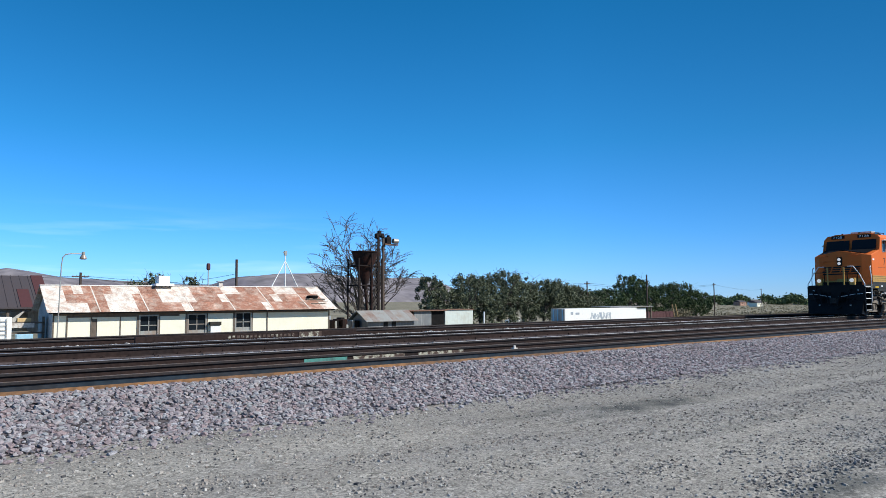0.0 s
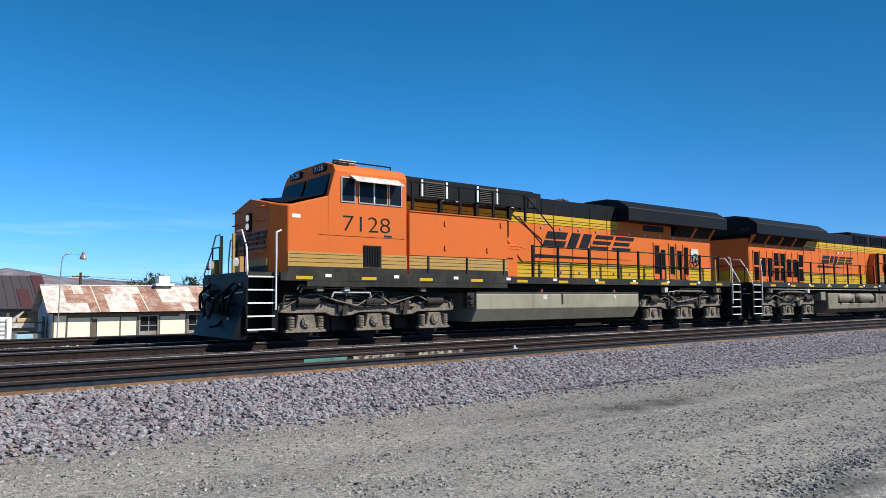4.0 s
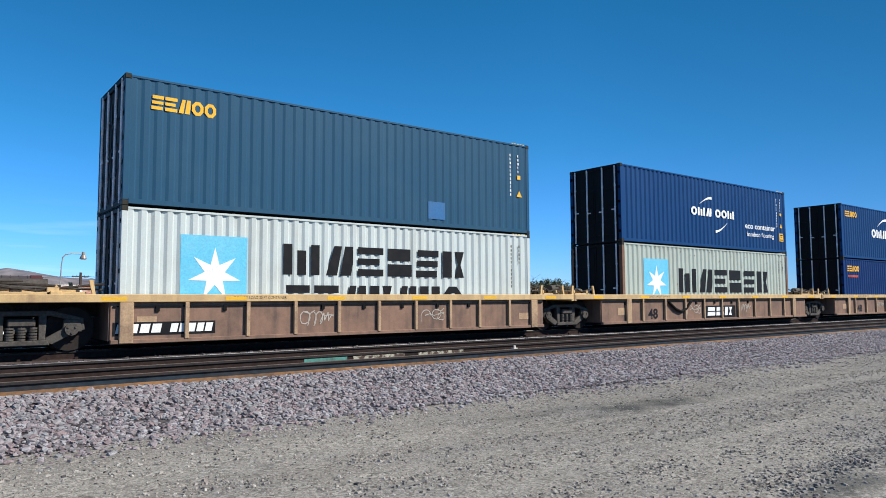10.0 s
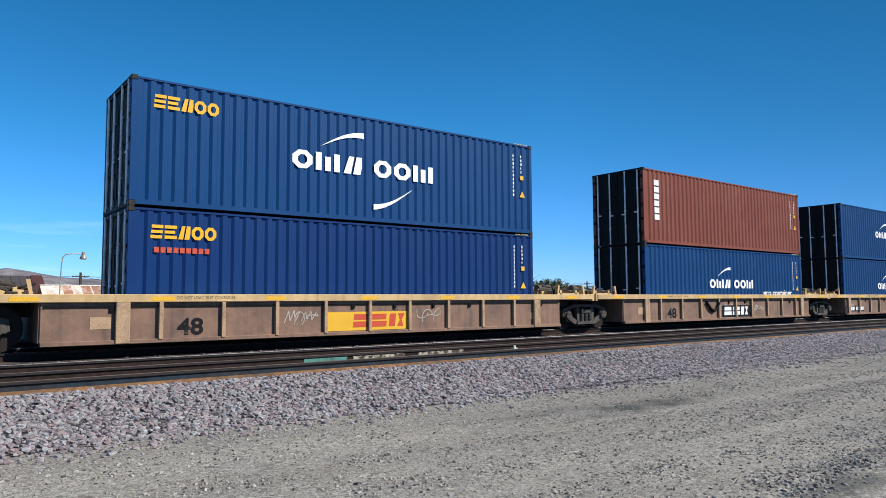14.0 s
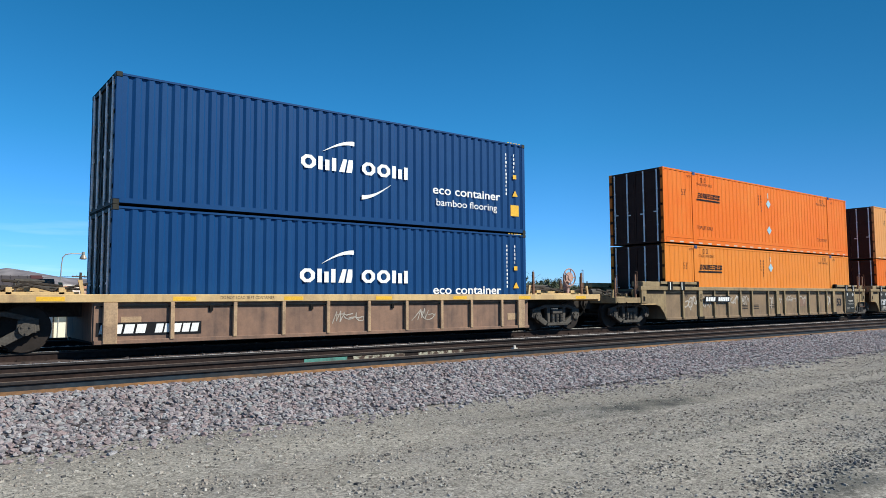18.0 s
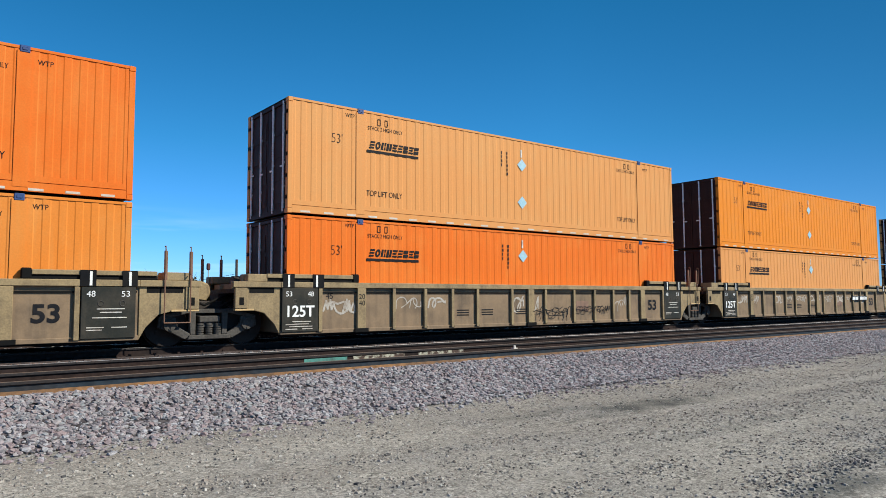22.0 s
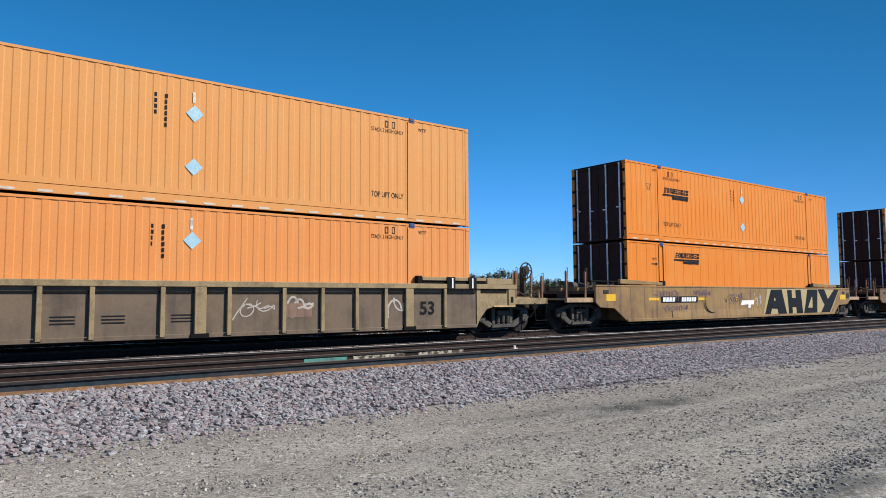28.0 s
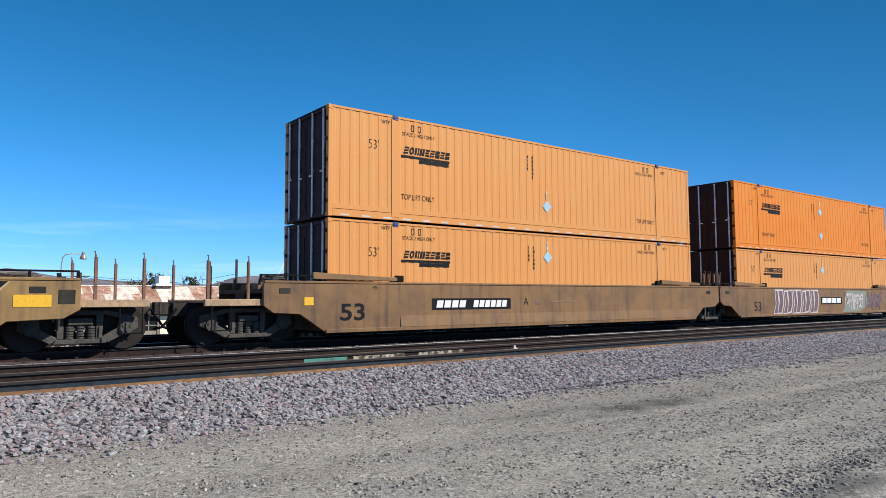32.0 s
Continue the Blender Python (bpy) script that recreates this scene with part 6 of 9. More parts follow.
def smooth_cars():
    y = -1.504
    k = M["black_mark"]
    s5 = smooth_car(151.2, 152.89, 169.3, 171.12, "well_smooth_old", "end", "end", "faded ochre smooth well car with large black graffiti letters", 51)
    freight_bogie(s5, 150.9 - 151.2)
    freight_bogie(s5, 171.2 - 151.2)
    # painted letters over a cream ground
    X = lambda v: v - 151.2
    ppart("graffiti_ground", M["graffiti_cream"], s5, [(X(162.35), 0.31), (X(162.75), 1.42), (X(169.9), 1.42), (X(168.9), 0.31)], y, y - 0.003)
    ya, yb = y - 0.004, y - 0.007
    A = [[(162.44, 0.25), (163.06, 1.39), (163.52, 1.39), (163.3, 0.91), (162.93, 0.25)], [(163.29, 1.39), (164.02, 1.4), (164.46, 0.25), (163.68, 0.25)], [(163.11, 0.9), (163.92, 0.89), (163.9, 0.53), (163.02, 0.55)], [(163.27, 1.39), (163.67, 1.39), (163.63, 1.04), (163.16, 1.04)]]
    H = [[(164.52, 1.38), (164.96, 1.38), (164.99, 0.25), (164.65, 0.25)], [(165.31, 1.38), (165.82, 1.39), (166.0, 0.25), (165.37, 0.25)], [(164.69, 1.02), (165.56, 1.01), (165.54, 0.58), (164.74, 0.6)]]
    O = [[(166.09, 0.25), (166.49, 1.39), (167.14, 1.39), (166.47, 0.52)], [(167.0, 1.41), (167.53, 1.41), (167.42, 0.25), (166.96, 0.25)], [(166.17, 0.56), (167.3, 0.54), (167.28, 0.25), (166.09, 0.25)], [(166.59, 1.41), (167.35, 1.41), (167.24, 1.06), (166.51, 1.07)]]
    Y = [[(167.56, 1.42), (168.25, 1.42), (168.67, 0.88), (168.37, 0.54), (168.0, 0.89)], [(169.33, 1.42), (169.86, 1.42), (168.72, 0.25), (167.77, 0.25), (168.29, 0.74)]]
    for word in (A, H, O, Y):
        bm = bmesh.new()
        for i, poly in enumerate(word):
            prism(bm, [(X(a), b) for a, b in poly], ya, yb - 0.001 * i)
        part("graffiti_letter", bm, k, s5, "large black graffiti letter")
    for a, b, c, d in ((151.75, 152.25, 0.95, 1.18), (169.95, 170.6, 0.92, 1.16)):
        bpart("amber_panel", M["sticker"], s5, [(X(a), X(b), y - 0.004, y, c, d)])
    bpart("load_panel", M["sill"], s5, [(X(170.72), X(171.02), y - 0.004, y, 0.98, 1.26)])
    bpart("number_plate_panel", k, s5, [(X(154.9), X(157.3), y - 0.004, y, 0.86, 1.1)])
    blocks("number_bar", M["white_mark"], s5, X(155.0), X(155.8), 0.9, 1.06, y - 0.004, 4, 0.2, slant=0.2)
    blocks("number_bar", M["white_mark"], s5, X(156.2), X(157.2), 0.9, 1.06, y - 0.004, 6, 0.2, slant=0.2)
    ppart("white_graffiti", M["white_mark"], s5, [(X(160.5), 0.72), (X(160.6), 0.92), (X(161.6), 0.93), (X(161.55), 0.75), (X(161.3), 0.74), (X(161.28), 0.6), (X(161.1), 0.6), (X(161.1), 0.76)], y - 0.004, y)
    scribble("graffiti", M["graffiti"], s5, X(161.5), X(162.3), 0.6, 1.3, y, 5, 0.018)
    scribble("graffiti", M["under"], s5, X(159.3), X(160.3), 0.75, 1.15, y, 6, 0.012)
    bm = bmesh.new()
    for i in range(11):
        a = math.radians(140 + i * 14)
        b = math.radians(140 + (i + 1) * 14)
        w = 0.06 * math.sin(math.pi * (i + 0.5) / 11)
        cx, cz = X(158.3), 0.88
        prism(bm, [(cx + math.cos(a) * 0.55, cz + math.sin(a) * 0.45), (cx + math.cos(b) * 0.55, cz + math.sin(b) * 0.45), (cx + math.cos(b) * (0.55 - w), cz + math.sin(b) * (0.45 - w)), (cx + math.cos(a) * (0.55 - w), cz + math.sin(a) * (0.45 - w))], y - 0.034, y - 0.03)
    part("graffiti_swirl", bm, k, s5)

    for a, b, z0, z1, q in ((154.4, 156.0, 0.95, 1.35, 3), (157.0, 158.2, 1.1, 1.38, 4), (155.0, 156.6, 0.5, 0.8, 5), (159.6, 160.6, 0.75, 1.3, 7)):
        loops("graffiti", M["graffiti_purple"], s5, X(a), X(b), z0, z1, y - 0.002, q, 0.014)
    for a, b in ((154.15, 154.8), (157.35, 157.9), (160.15, 160.35)):
        bpart("amber_dash", M["sticker"], s5, [(X(a), X(b), y - 0.003, y, 0.95, 1.05)])
    ppart("lower_fold", M["well_smooth_old"], s5, [(-1.49, 0.58), (-1.503, 0.58), (-1.532, 0.30), (-1.49, 0.30)], X(155.6), X(162.2), "x")
    for u in (153.1, 153.9):
        bpart("panel_seam", M["well48"], s5, [(X(u), X(u) + 0.02, y - 0.002, y, 0.32, 1.43)])

    s6 = smooth_car(175.0, 176.64, 192.85, 194.55, "well_smooth", "end", "joint", "ochre brown smooth sided well car carrying faded orange containers", 52)
    freight_bogie(s6, 174.8 - 175.0)
    freight_bogie(s6, 194.6 - 175.0, 0.48)
    letters("lettering", "53", 0.44, k, s6, 177.05 - 175, 0.5, y, width=0.72, bold=0.02)
    bpart("number_plate_panel", k, s6, [(179.95 - 175, 182.95 - 175, y - 0.004, y, 0.74, 1.06)])
    blocks("number_bar", M["white_mark"], s6, 5.1, 6.2, 0.8, 1.0, y - 0.004, 4, 0.2, slant=0.2)
    blocks("number_bar", M["white_mark"], s6, 6.45, 7.8, 0.8, 1.0, y - 0.004, 6, 0.2, slant=0.2)
    ppart("lower_fold", M["well_smooth"], s6, [(-1.49, 0.60), (-1.503, 0.60), (-1.535, 0.30), (-1.49, 0.30)], 3.9, 192.85 - 175, "x")
    letters("lettering", "A", 0.22, k, s6, 183.5 - 175, 0.85, y, width=0.2)
    letters("lettering", "45", 0.1, k, s6, 3.0, 1.3, y, width=0.15)
    bpart("label_plate", M["sticker"], s6, [(1.05, 1.3, y - 0.004, y, 0.9, 1.1)])
    bm = bmesh.new()
    box(bm, 9.0, 9.25, y - 0.003, y, 0.85, 1.02)
    box(bm, 9.7, 11.0, y - 0.003, y, 0.92, 0.97)
    part("stencil_bars", bm, M["well48"], s6)

    s7 = smooth_car(194.65, 196.15, 212.6, 214.3, "well_smooth", "joint", "joint", "brown smooth sided well car with pale pink graffiti", 53)
    freight_bogie(s7, 214.3 - 194.65, 0.48)
    X7 = lambda v: v - 194.65
    letters("lettering", "53", 0.4, k, s7, X7(197.3), 0.45, y, width=0.6)
    for i in range(5):
        a = X7(199.0) + i * 0.86
        b = 0.05 * (i % 2)
        bm = bmesh.new()
        prism(bm, [(a - 0.06, 0.28), (a + 0.72, 0.28 + b), (a + 0.92, 0.8), (a + 0.88, 1.40), (a + 0.1, 1.40 - b), (a + 0.16, 0.75)], y - 0.004, y)
        g = part("graffiti_letter", bm, M["graffiti_pale"], s7, "large purple graffiti letter with a white outline")
        bm = bmesh.new()
        prism(bm, [(a + 0.02, 0.34), (a + 0.3, 0.34), (a + 0.42, 0.8), (a + 0.34, 1.34 - b), (a + 0.16, 1.34 - b), (a + 0.22, 0.75)], y - 0.007, y - 0.004)
        prism(bm, [(a + 0.36, 0.36), (a + 0.66, 0.36 + b), (a + 0.84, 0.78), (a + 0.8, 1.33), (a + 0.46, 1.33), (a + 0.54, 0.9)], y - 0.0075, y - 0.004)
        part("fill", bm, M["graffiti_purple"], g)
    ppart("graffiti_swath", M["teal_faded"], s7, [(X7(205.9), 0.3), (X7(208.0), 0.3), (X7(209.2), 0.7), (X7(208.8), 1.36), (X7(206.3), 1.38), (X7(206.6), 0.9)], y - 0.003, y)
    bpart("number_plate_panel", k, s7, [(X7(203.6), X7(205.9), y - 0.006, y, 0.7, 1.05)])
    blocks("number_bar", M["white_mark"], s7, X7(203.7), X7(205.8), 0.76, 1.0, y - 0.006, 4, 0.15, slant=0.15)
    loops("graffiti", M["graffiti_pale"], s7, X7(206.3), X7(208.4), 0.4, 1.3, y - 0.004, 77, 0.03)
    loops("graffiti", M["graffiti_purple"], s7, X7(208.4), X7(210.8), 0.4, 1.3, y, 78, 0.05)


# ---------------------------------------------------------------- locomotives
def loco_bogie(loco, x, sign):
    bm = bmesh.new()
    box(bm, -2.3, 2.3, -0.85, -0.6, 0.6, 0.9)
    box(bm, -2.3, 2.3, 0.6, 0.85, 0.6, 0.9)
    box(bm, -0.4, 0.4, -0.9, 0.9, 0.5, 1.0)
    for k in (-1.45, -0.55, 1.45):
        box(bm, k - 0.42, k + 0.42, -0.62, 0.62, 0.22, 0.86)
    box(bm, -2.6, 2.6, -0.95, 0.95, 0.98, 1.24)
    b = part("bogie", bm, M["truck_dark"], loco, "dusty brown three-axle locomotive bogie")
    b.matrix_basis = pose(x, 0, 0)
    for s in (-1, 1):
        y0, y1 = s * 1.04, s * 1.16
        bm = bmesh.new()
        prism(bm, [(-2.75, 0.86), (-2.6, 0.98), (-1.5, 0.98), (-1.2, 0.92), (-0.8, 0.98), (0.8, 0.98), (1.2, 0.92), (1.5, 0.98), (2.6, 0.98), (2.75, 0.86), (2.72, 0.72), (2.4, 0.70), (1.45, 0.70), (1.25, 0.62), (0.7, 0.62), (0.45, 0.70), (-0.45, 0.70), (-0.7, 0.62), (-1.25, 0.62), (-1.45, 0.70), (-2.4, 0.70), (-2.72, 0.72)], y0, y1)
        bev(bm, 0.015)
        part("sideframe", bm, M["engine_bogie"], b)
        for k in (-2.0, 0.0, 2.0):
            bm = bmesh.new()
            prism(bm, [(k - 0.55, 0.22), (k + 0.55, 0.22), (k + 0.55, 0.29), (k + 0.28, 0.33), (k + 0.22, 0.66), (k - 0.22, 0.66), (k - 0.28, 0.33), (k - 0.55, 0.29)], s * 1.05, s * 1.21)
            bev(bm, 0.012)
            part("journal_box", bm, M["engine_bogie"], b)
            bm = bmesh.new()
            tube(bm, (k, s * 1.2, 0.49), (k, s * 1.26, 0.49), 0.14, 16)
            tube(bm, (k, s * 1.25, 0.49), (k, s * 1.28, 0.49), 0.085, 12)
            for i in range(8):
                a = i * math.pi / 4
                tube(bm, (k + math.cos(a) * 0.115, s * 1.25, 0.49 + math.sin(a) * 0.115), (k + math.cos(a) * 0.115, s * 1.275, 0.49 + math.sin(a) * 0.115), 0.014, 6)
            part("journal_cap", bm, M["engine_bogie"], b, "", smooth=True)
            bm = bmesh.new()
            for d in (-0.4, 0.4):
                coil(bm, k + d, s * 1.13, 0.30, 0.62, 0.11)
            part("spring", bm, M["engine_bogie"], b, "", smooth=True)
        for k in (-2.2, -0.25, 1.75):
            bm = bmesh.new()
            tube(bm, (k, s * 1.16, 1.0), (k + 0.52, s * 1.16, 1.0), 0.14, 14)
            tube(bm, (k - 0.06, s * 1.16, 1.0), (k, s * 1.16, 1.0), 0.165, 14)
            tube(bm, (k + 0.52, s * 1.16, 1.0), (k + 0.75, s * 1.16, 0.98), 0.045, 8)
            part("brake_cylinder", bm, M["truck_dark"], b, "", smooth=True)
        pipes("brake_pipe", M["truck_dark"], b, [[(-2.65, s * 1.2, 0.8), (-2.6, s * 1.22, 1.14), (-1.2, s * 1.22, 1.14), (-1.0, s * 1.22, 1.05), (0.9, s * 1.22, 1.07), (1.2, s * 1.22, 1.15), (2.55, s * 1.22, 1.15), (2.65, s * 1.22, 0.85)], [(-1.1, s * 1.2, 0.9), (-0.4, s * 1.22, 0.84), (0.6, s * 1.22, 0.9), (1.3, s * 1.2, 0.82)]], 0.022)
        rnd = random.Random(int(x * 10) + s)
        for i in range(5):
            line = [(-2.5 + 5.0 * j / 8 + rnd.uniform(-0.15, 0.15), s * (1.17 + 0.03 * i), rnd.uniform(0.86, 1.2)) for j in range(rnd.randint(0, 3), 6 + rnd.randint(0, 3))]
            pipes("hose", M["truck_dark"] if i % 2 else M["engine_bogie"], b, [line], rnd.choice((0.014, 0.02, 0.03)))
        for i in range(4):
            u = rnd.uniform(-2.3, 2.3)
            bpart("junction_box", M["engine_bogie"] if i % 2 else M["truck_dark"], b, [(u, u + rnd.uniform(0.12, 0.3), s * 1.1, s * 1.27, rnd.uniform(0.86, 0.95), rnd.uniform(1.02, 1.16))], 0.015)
        for k in (-0.95, 0.95):
            bm = bmesh.new()
            box(bm, k - 0.16, k + 0.16, s * 1.12, s * 1.24, 0.74, 0.95)
            prism(bm, [(k - 0.06, 0.62), (k + 0.06, 0.62), (k + 0.16, 1.1), (k + 0.02, 1.12)], s * 1.17, s * 1.26)
            part("damper", bm, M["truck_dark"], b)
    for k in (-2.0, 0.0, 2.0):
        wheelset(b, k, 0.53, sign)
    return b


def step_stack(loco, e, d):
    """Corner steps of one end: e, the platform's outer edge; d, the way outwards."""
    for s in (-1, 1):
        a, b = sorted((e, e - d * 0.72))
        bm = bmesh.new()
        box(bm, a - 0.01, a + 0.04, s * 1.02, s * 1.5, 0.28, 1.62)
        box(bm, b - 0.10, b + 0.05, s * 1.0, s * 1.52, 0.28, 1.62)
        box(bm, a, b, s * 1.0, s * 1.04, 0.3, 1.6)
        sw = part("step_well", bm, M["black"], loco, "black corner step well")
        for i in range(5):
            z = 0.33 + i * 0.31
            bpart("tread", M["sill"], sw, [(a + 0.02, b - 0.02, s * 1.05, s * 1.5, z, z + 0.03)])
            bpart("tread_edge", M["white"], sw, [(a + 0.02, b - 0.02, s * 1.5, s * 1.525, z, z + 0.035)], label="white tread edge")


def white_rail(loco, pts, r=0.022):
    return pipes("grab_rail", M["white"], loco, [pts], r, 8, "white bent grab rail")


def build_loco(number, label, flip, xc):
    """A six-axle road engine that faces -x; xc: its middle along the train; flip turns it round."""
    loco = empty("locomotive", label, "locomotive", "road engines of the freight train")
    O, Yl, D, S, K = M["orange"], M["yellow"], M["loco_dark"], M["sill"], M["black"]
    vis = 1 if flip else -1
    # underframe
    bpart("underframe", M["under"], loco, [(-10.05, 10.05, -1.25, 1.25, 1.25, 1.60), (-10.7, -10.05, -0.9, 0.9, 1.2, 1.6), (10.05, 10.7, -0.9, 0.9, 1.2, 1.6)])
    bpart("walkway", S, loco, [(-10.8, 10.8, -1.5, 1.5, 1.605, 1.70)])
    for s in (-1, 1):
        bpart("side_sill", S, loco, [(-10.0, 10.0, s * 1.5, s * 1.54, 1.50, 1.72)], 0.006)
        bpart("sill_skirt", S, loco, [(-9.3, -2.6, s * 1.49, s * 1.535, 1.36, 1.50)], 0.006)
        bm = bmesh.new()
        for k in range(11):
            box(bm, -9.6 + k * 1.85, -9.15 + k * 1.85, s * 1.5405, s * 1.544, 1.54, 1.62)
        part("reflector", bm, Yl, loco, "yellow reflective dash")
        bm = bmesh.new()
        for k in range(9):
            box(bm, -8.8 + k * 2.05, -8.63 + k * 2.05, s * 1.5405, s * 1.543, 1.60, 1.68)
        part("label_plate", bm, M["white_mark"], loco)
    # fuel tank
    tk = M["tank_brown" if flip else "tank"]
    if not flip:
        ppart("fuel_tank", tk, loco, [(-1.4, 1.24), (-1.47, 1.18), (-1.47, 0.74), (-1.22, 0.36), (1.22, 0.36), (1.47, 0.74), (1.47, 1.18), (1.4, 1.24)], -3.8, 3.9, "x", 0.012, "dusty grey fuel tank with a folded lower side")
        for s in (-1, 1):
            bpart("tank_rim", M["truck_dust"], loco, [(-3.8, 3.9, s * 1.40, s * 1.485, 1.215, 1.245)], 0.006)
            bpart("gauge_column", M["truck_dark"], loco, [(-4.12, -3.84, s * 1.2, s * 1.44, 0.78, 1.22), (-4.06, -3.9, s * 1.44, s * 1.5, 0.86, 1.0), (-4.06, -3.9, s * 1.44, s * 1.5, 1.05, 1.16)], 0.02)
            bpart("data_plate", M["chalk"], loco, [(-1.0, -0.82, s * 1.47, s * 1.476, 1.02, 1.16), (2.5, 2.62, s * 1.47, s * 1.476, 1.04, 1.14)])
            bm = bmesh.new()
            tube(bm, (-1.05, s * 1.43, 1.25), (-1.05, s * 1.43, 1.33), 0.05, 10)
            tube(bm, (2.55, s * 1.43, 1.25), (2.55, s * 1.43, 1.34), 0.05, 10)
            part("filler_cap", bm, M["red_mark"], loco, "faded red filler cap", smooth=True)
        ppart("tank_skid", M["under"], loco, [(-1.15, 0.36), (-0.9, 0.2), (0.9, 0.2), (1.15, 0.36)], -3.6, 3.7, "x")
        bpart("sight_glass", M["sill"], loco, [(-0.15, -0.08, -1.485, -1.47, 0.86, 1.2)])
    else:
        ppart("fuel_tank", tk, loco, [(-1.4, 0.72), (-1.4, 0.46), (-1.12, 0.26), (1.12, 0.26), (1.4, 0.46), (1.4, 0.72), (1.0, 0.76), (-1.0, 0.76)], -3.95, 3.45, "x", 0.02, "dusty grey fuel tank")
        bpart("tank_end", tk, loco, [(2.35, 3.45, -1.4, 1.4, 0.7, 1.24), (-3.95, -2.35, -1.4, 1.4, 0.7, 1.24)], 0.02)
        pipes("tank_fitting", M["truck_dark"], loco, [[(3.45, vis * 1.3, 0.6), (3.62, vis * 1.35, 0.62), (3.66, vis * 1.35, 1.2)], [(3.45, vis * 1.2, 0.85), (3.7, vis * 1.25, 0.9)]], 0.025)
        bpart("sight_glass", M["truck_dark"], loco, [(-3.2, -3.1, vis * 1.4, vis * 1.43, 0.8, 1.12)], 0.01)
        bpart("valve_cabinet", M["tank_brown"], loco, [(3.75, 4.25, vis * 1.1, vis * 1.42, 0.88, 1.3)], 0.02)
        bpart("tank_core", M["under"], loco, [(-2.4, 2.4, -0.95, 0.95, 0.7, 1.24)])
        for a, b in ((0.42, 2.35), (-2.05, 0.0)):
            for s in (-1, 1):
                bm = bmesh.new()
                tube(bm, (a + 0.12, s * 1.2, 1.0), (b - 0.12, s * 1.2, 1.0), 0.26, 20)
                tube(bm, (a, s * 1.2, 1.0), (a + 0.121, s * 1.2, 1.0), 0.16, 20, 0.26)
                tube(bm, (b - 0.121, s * 1.2, 1.0), (b, s * 1.2, 1.0), 0.26, 20, 0.16)
                part("air_reservoir", bm, tk, loco, "dusty cylindrical air reservoir", smooth=True)
                bpart("reservoir_strap", M["truck_dark"], loco, [(a + 0.3, a + 0.36, s * 0.95, s * 1.47, 0.72, 0.8), (b - 0.36, b - 0.3, s * 0.95, s * 1.47, 0.72, 0.8)])
        bm = bmesh.new()
        for z in (0.85, 1.0, 1.15):
            tube(bm, (0.05, vis * 1.25, z), (0.38, vis * 1.25, z), 0.04, 8)
        box(bm, 0.12, 0.3, vis * 1.15, vis * 1.3, 0.78, 1.25)
        part("valve_stand", bm, tk, loco)
        pipes("side_pipe", M["chalk"], loco, [[(-8.5, vis * 1.45, 1.42), (9.0, vis * 1.45, 1.42)]], 0.022)
    rnd = random.Random(7)
    for x in (-7.15, 7.15):
        for k in range(5):
            a = x + rnd.uniform(-2.6, 0.2)
            b = a + rnd.uniform(1.0, 2.6)
            z = rnd.uniform(1.2, 1.42)
            pipes("pipe_run", M["chalk" if k == 2 else "engine_bogie"], loco, [[(a, vis * 1.38, z - 0.12), (a + 0.05, vis * 1.4, z), (b, vis * 1.4, z), (b + 0.06, vis * 1.36, z - rnd.uniform(0.05, 0.2))]], rnd.choice((0.014, 0.02, 0.026)))
        for k in range(3):
            a = x + rnd.uniform(-2.4, 2.2)
            bpart("control_box", M["tank_brown" if k else "chalk"], loco, [(a, a + rnd.uniform(0.14, 0.36), vis * 1.3, vis * 1.47, 1.24, 1.46)], 0.015)
    for x in (-7.15, 7.15):
        loco_bogie(loco, x, -1 if flip else 1)
    # nose and cab
    before = set(loco.children)
    bm = bmesh.new()
    va = prism(bm, [(-8.6, -1.5), (-9.72, -1.5), (-10.06, -1.12), (-10.08, 0.0), (-10.06, 1.12), (-9.72, 1.5), (-8.6, 1.5), (-8.6, 0.0)], 1.70, 3.7, "z")
    for v in va:
        if v.co.z > 3:
            v.co.z = 3.68 - 0.33 * min(1.02, max(0.0, -8.7 - v.co.x)) + 0.30 * (1 - abs(v.co.y) / 1.5) * (v.co.x < -9)
    bev(bm, 0.03, 2)
    nose = part("nose", bm, O, loco, "orange wide nose")
    bm = bmesh.new()
    prism(bm, [(-1.5, 1.70), (1.5, 1.70), (1.5, 3.66), (1.5, 4.36), (1.36, 4.52), (0.85, 4.66), (-0.85, 4.66), (-1.36, 4.52), (-1.5, 4.36), (-1.5, 3.66)], -8.66, -6.22, "x")
    for v in bm.verts:
        if v.co.x < -8.5 and v.co.z > 4.2:
            v.co.x += 0.22
    bev(bm, 0.03, 2)
    cab = part("cab", bm, O, loco, "orange cab body")
    for s in (-1, 1):
        bm = bmesh.new()
        vv = prism(bm, [(-9.75, s * 0.03), (-8.72, s * 0.03), (-8.72, s * 1.3), (-9.75, s * 1.2)], 3.6, 3.62, "z")
        for v in vv:
            v.co.z += 0.03 - 0.33 * max(0.0, -8.7 - v.co.x) + 0.30 * (1 - abs(v.co.y) / 1.5) * (v.co.x < -9) + 0.09
        part("nose_top", bm, K, loco, "black anti-glare nose top")
    # windscreens, number boards
    for s in (-1, 1):
        a, b = sorted((s * 0.08, s * 1.32))
        ppart("windscreen", M["glass"], cab, [(-8.672, 3.73), (-8.60, 3.73), (-8.42, 4.28), (-8.49, 4.28)], a, b)
        n1, n2 = sorted((s * 0.35, s * 1.05))
        nb = bpart("number_board", K, cab, [(-8.5, -8.36, n1, n2, 4.40, 4.58)], 0.01)
        t = letters("number_board_lettering", number, 0.12, M["white_mark"], nb, 0, 0, 0, width=0.5)
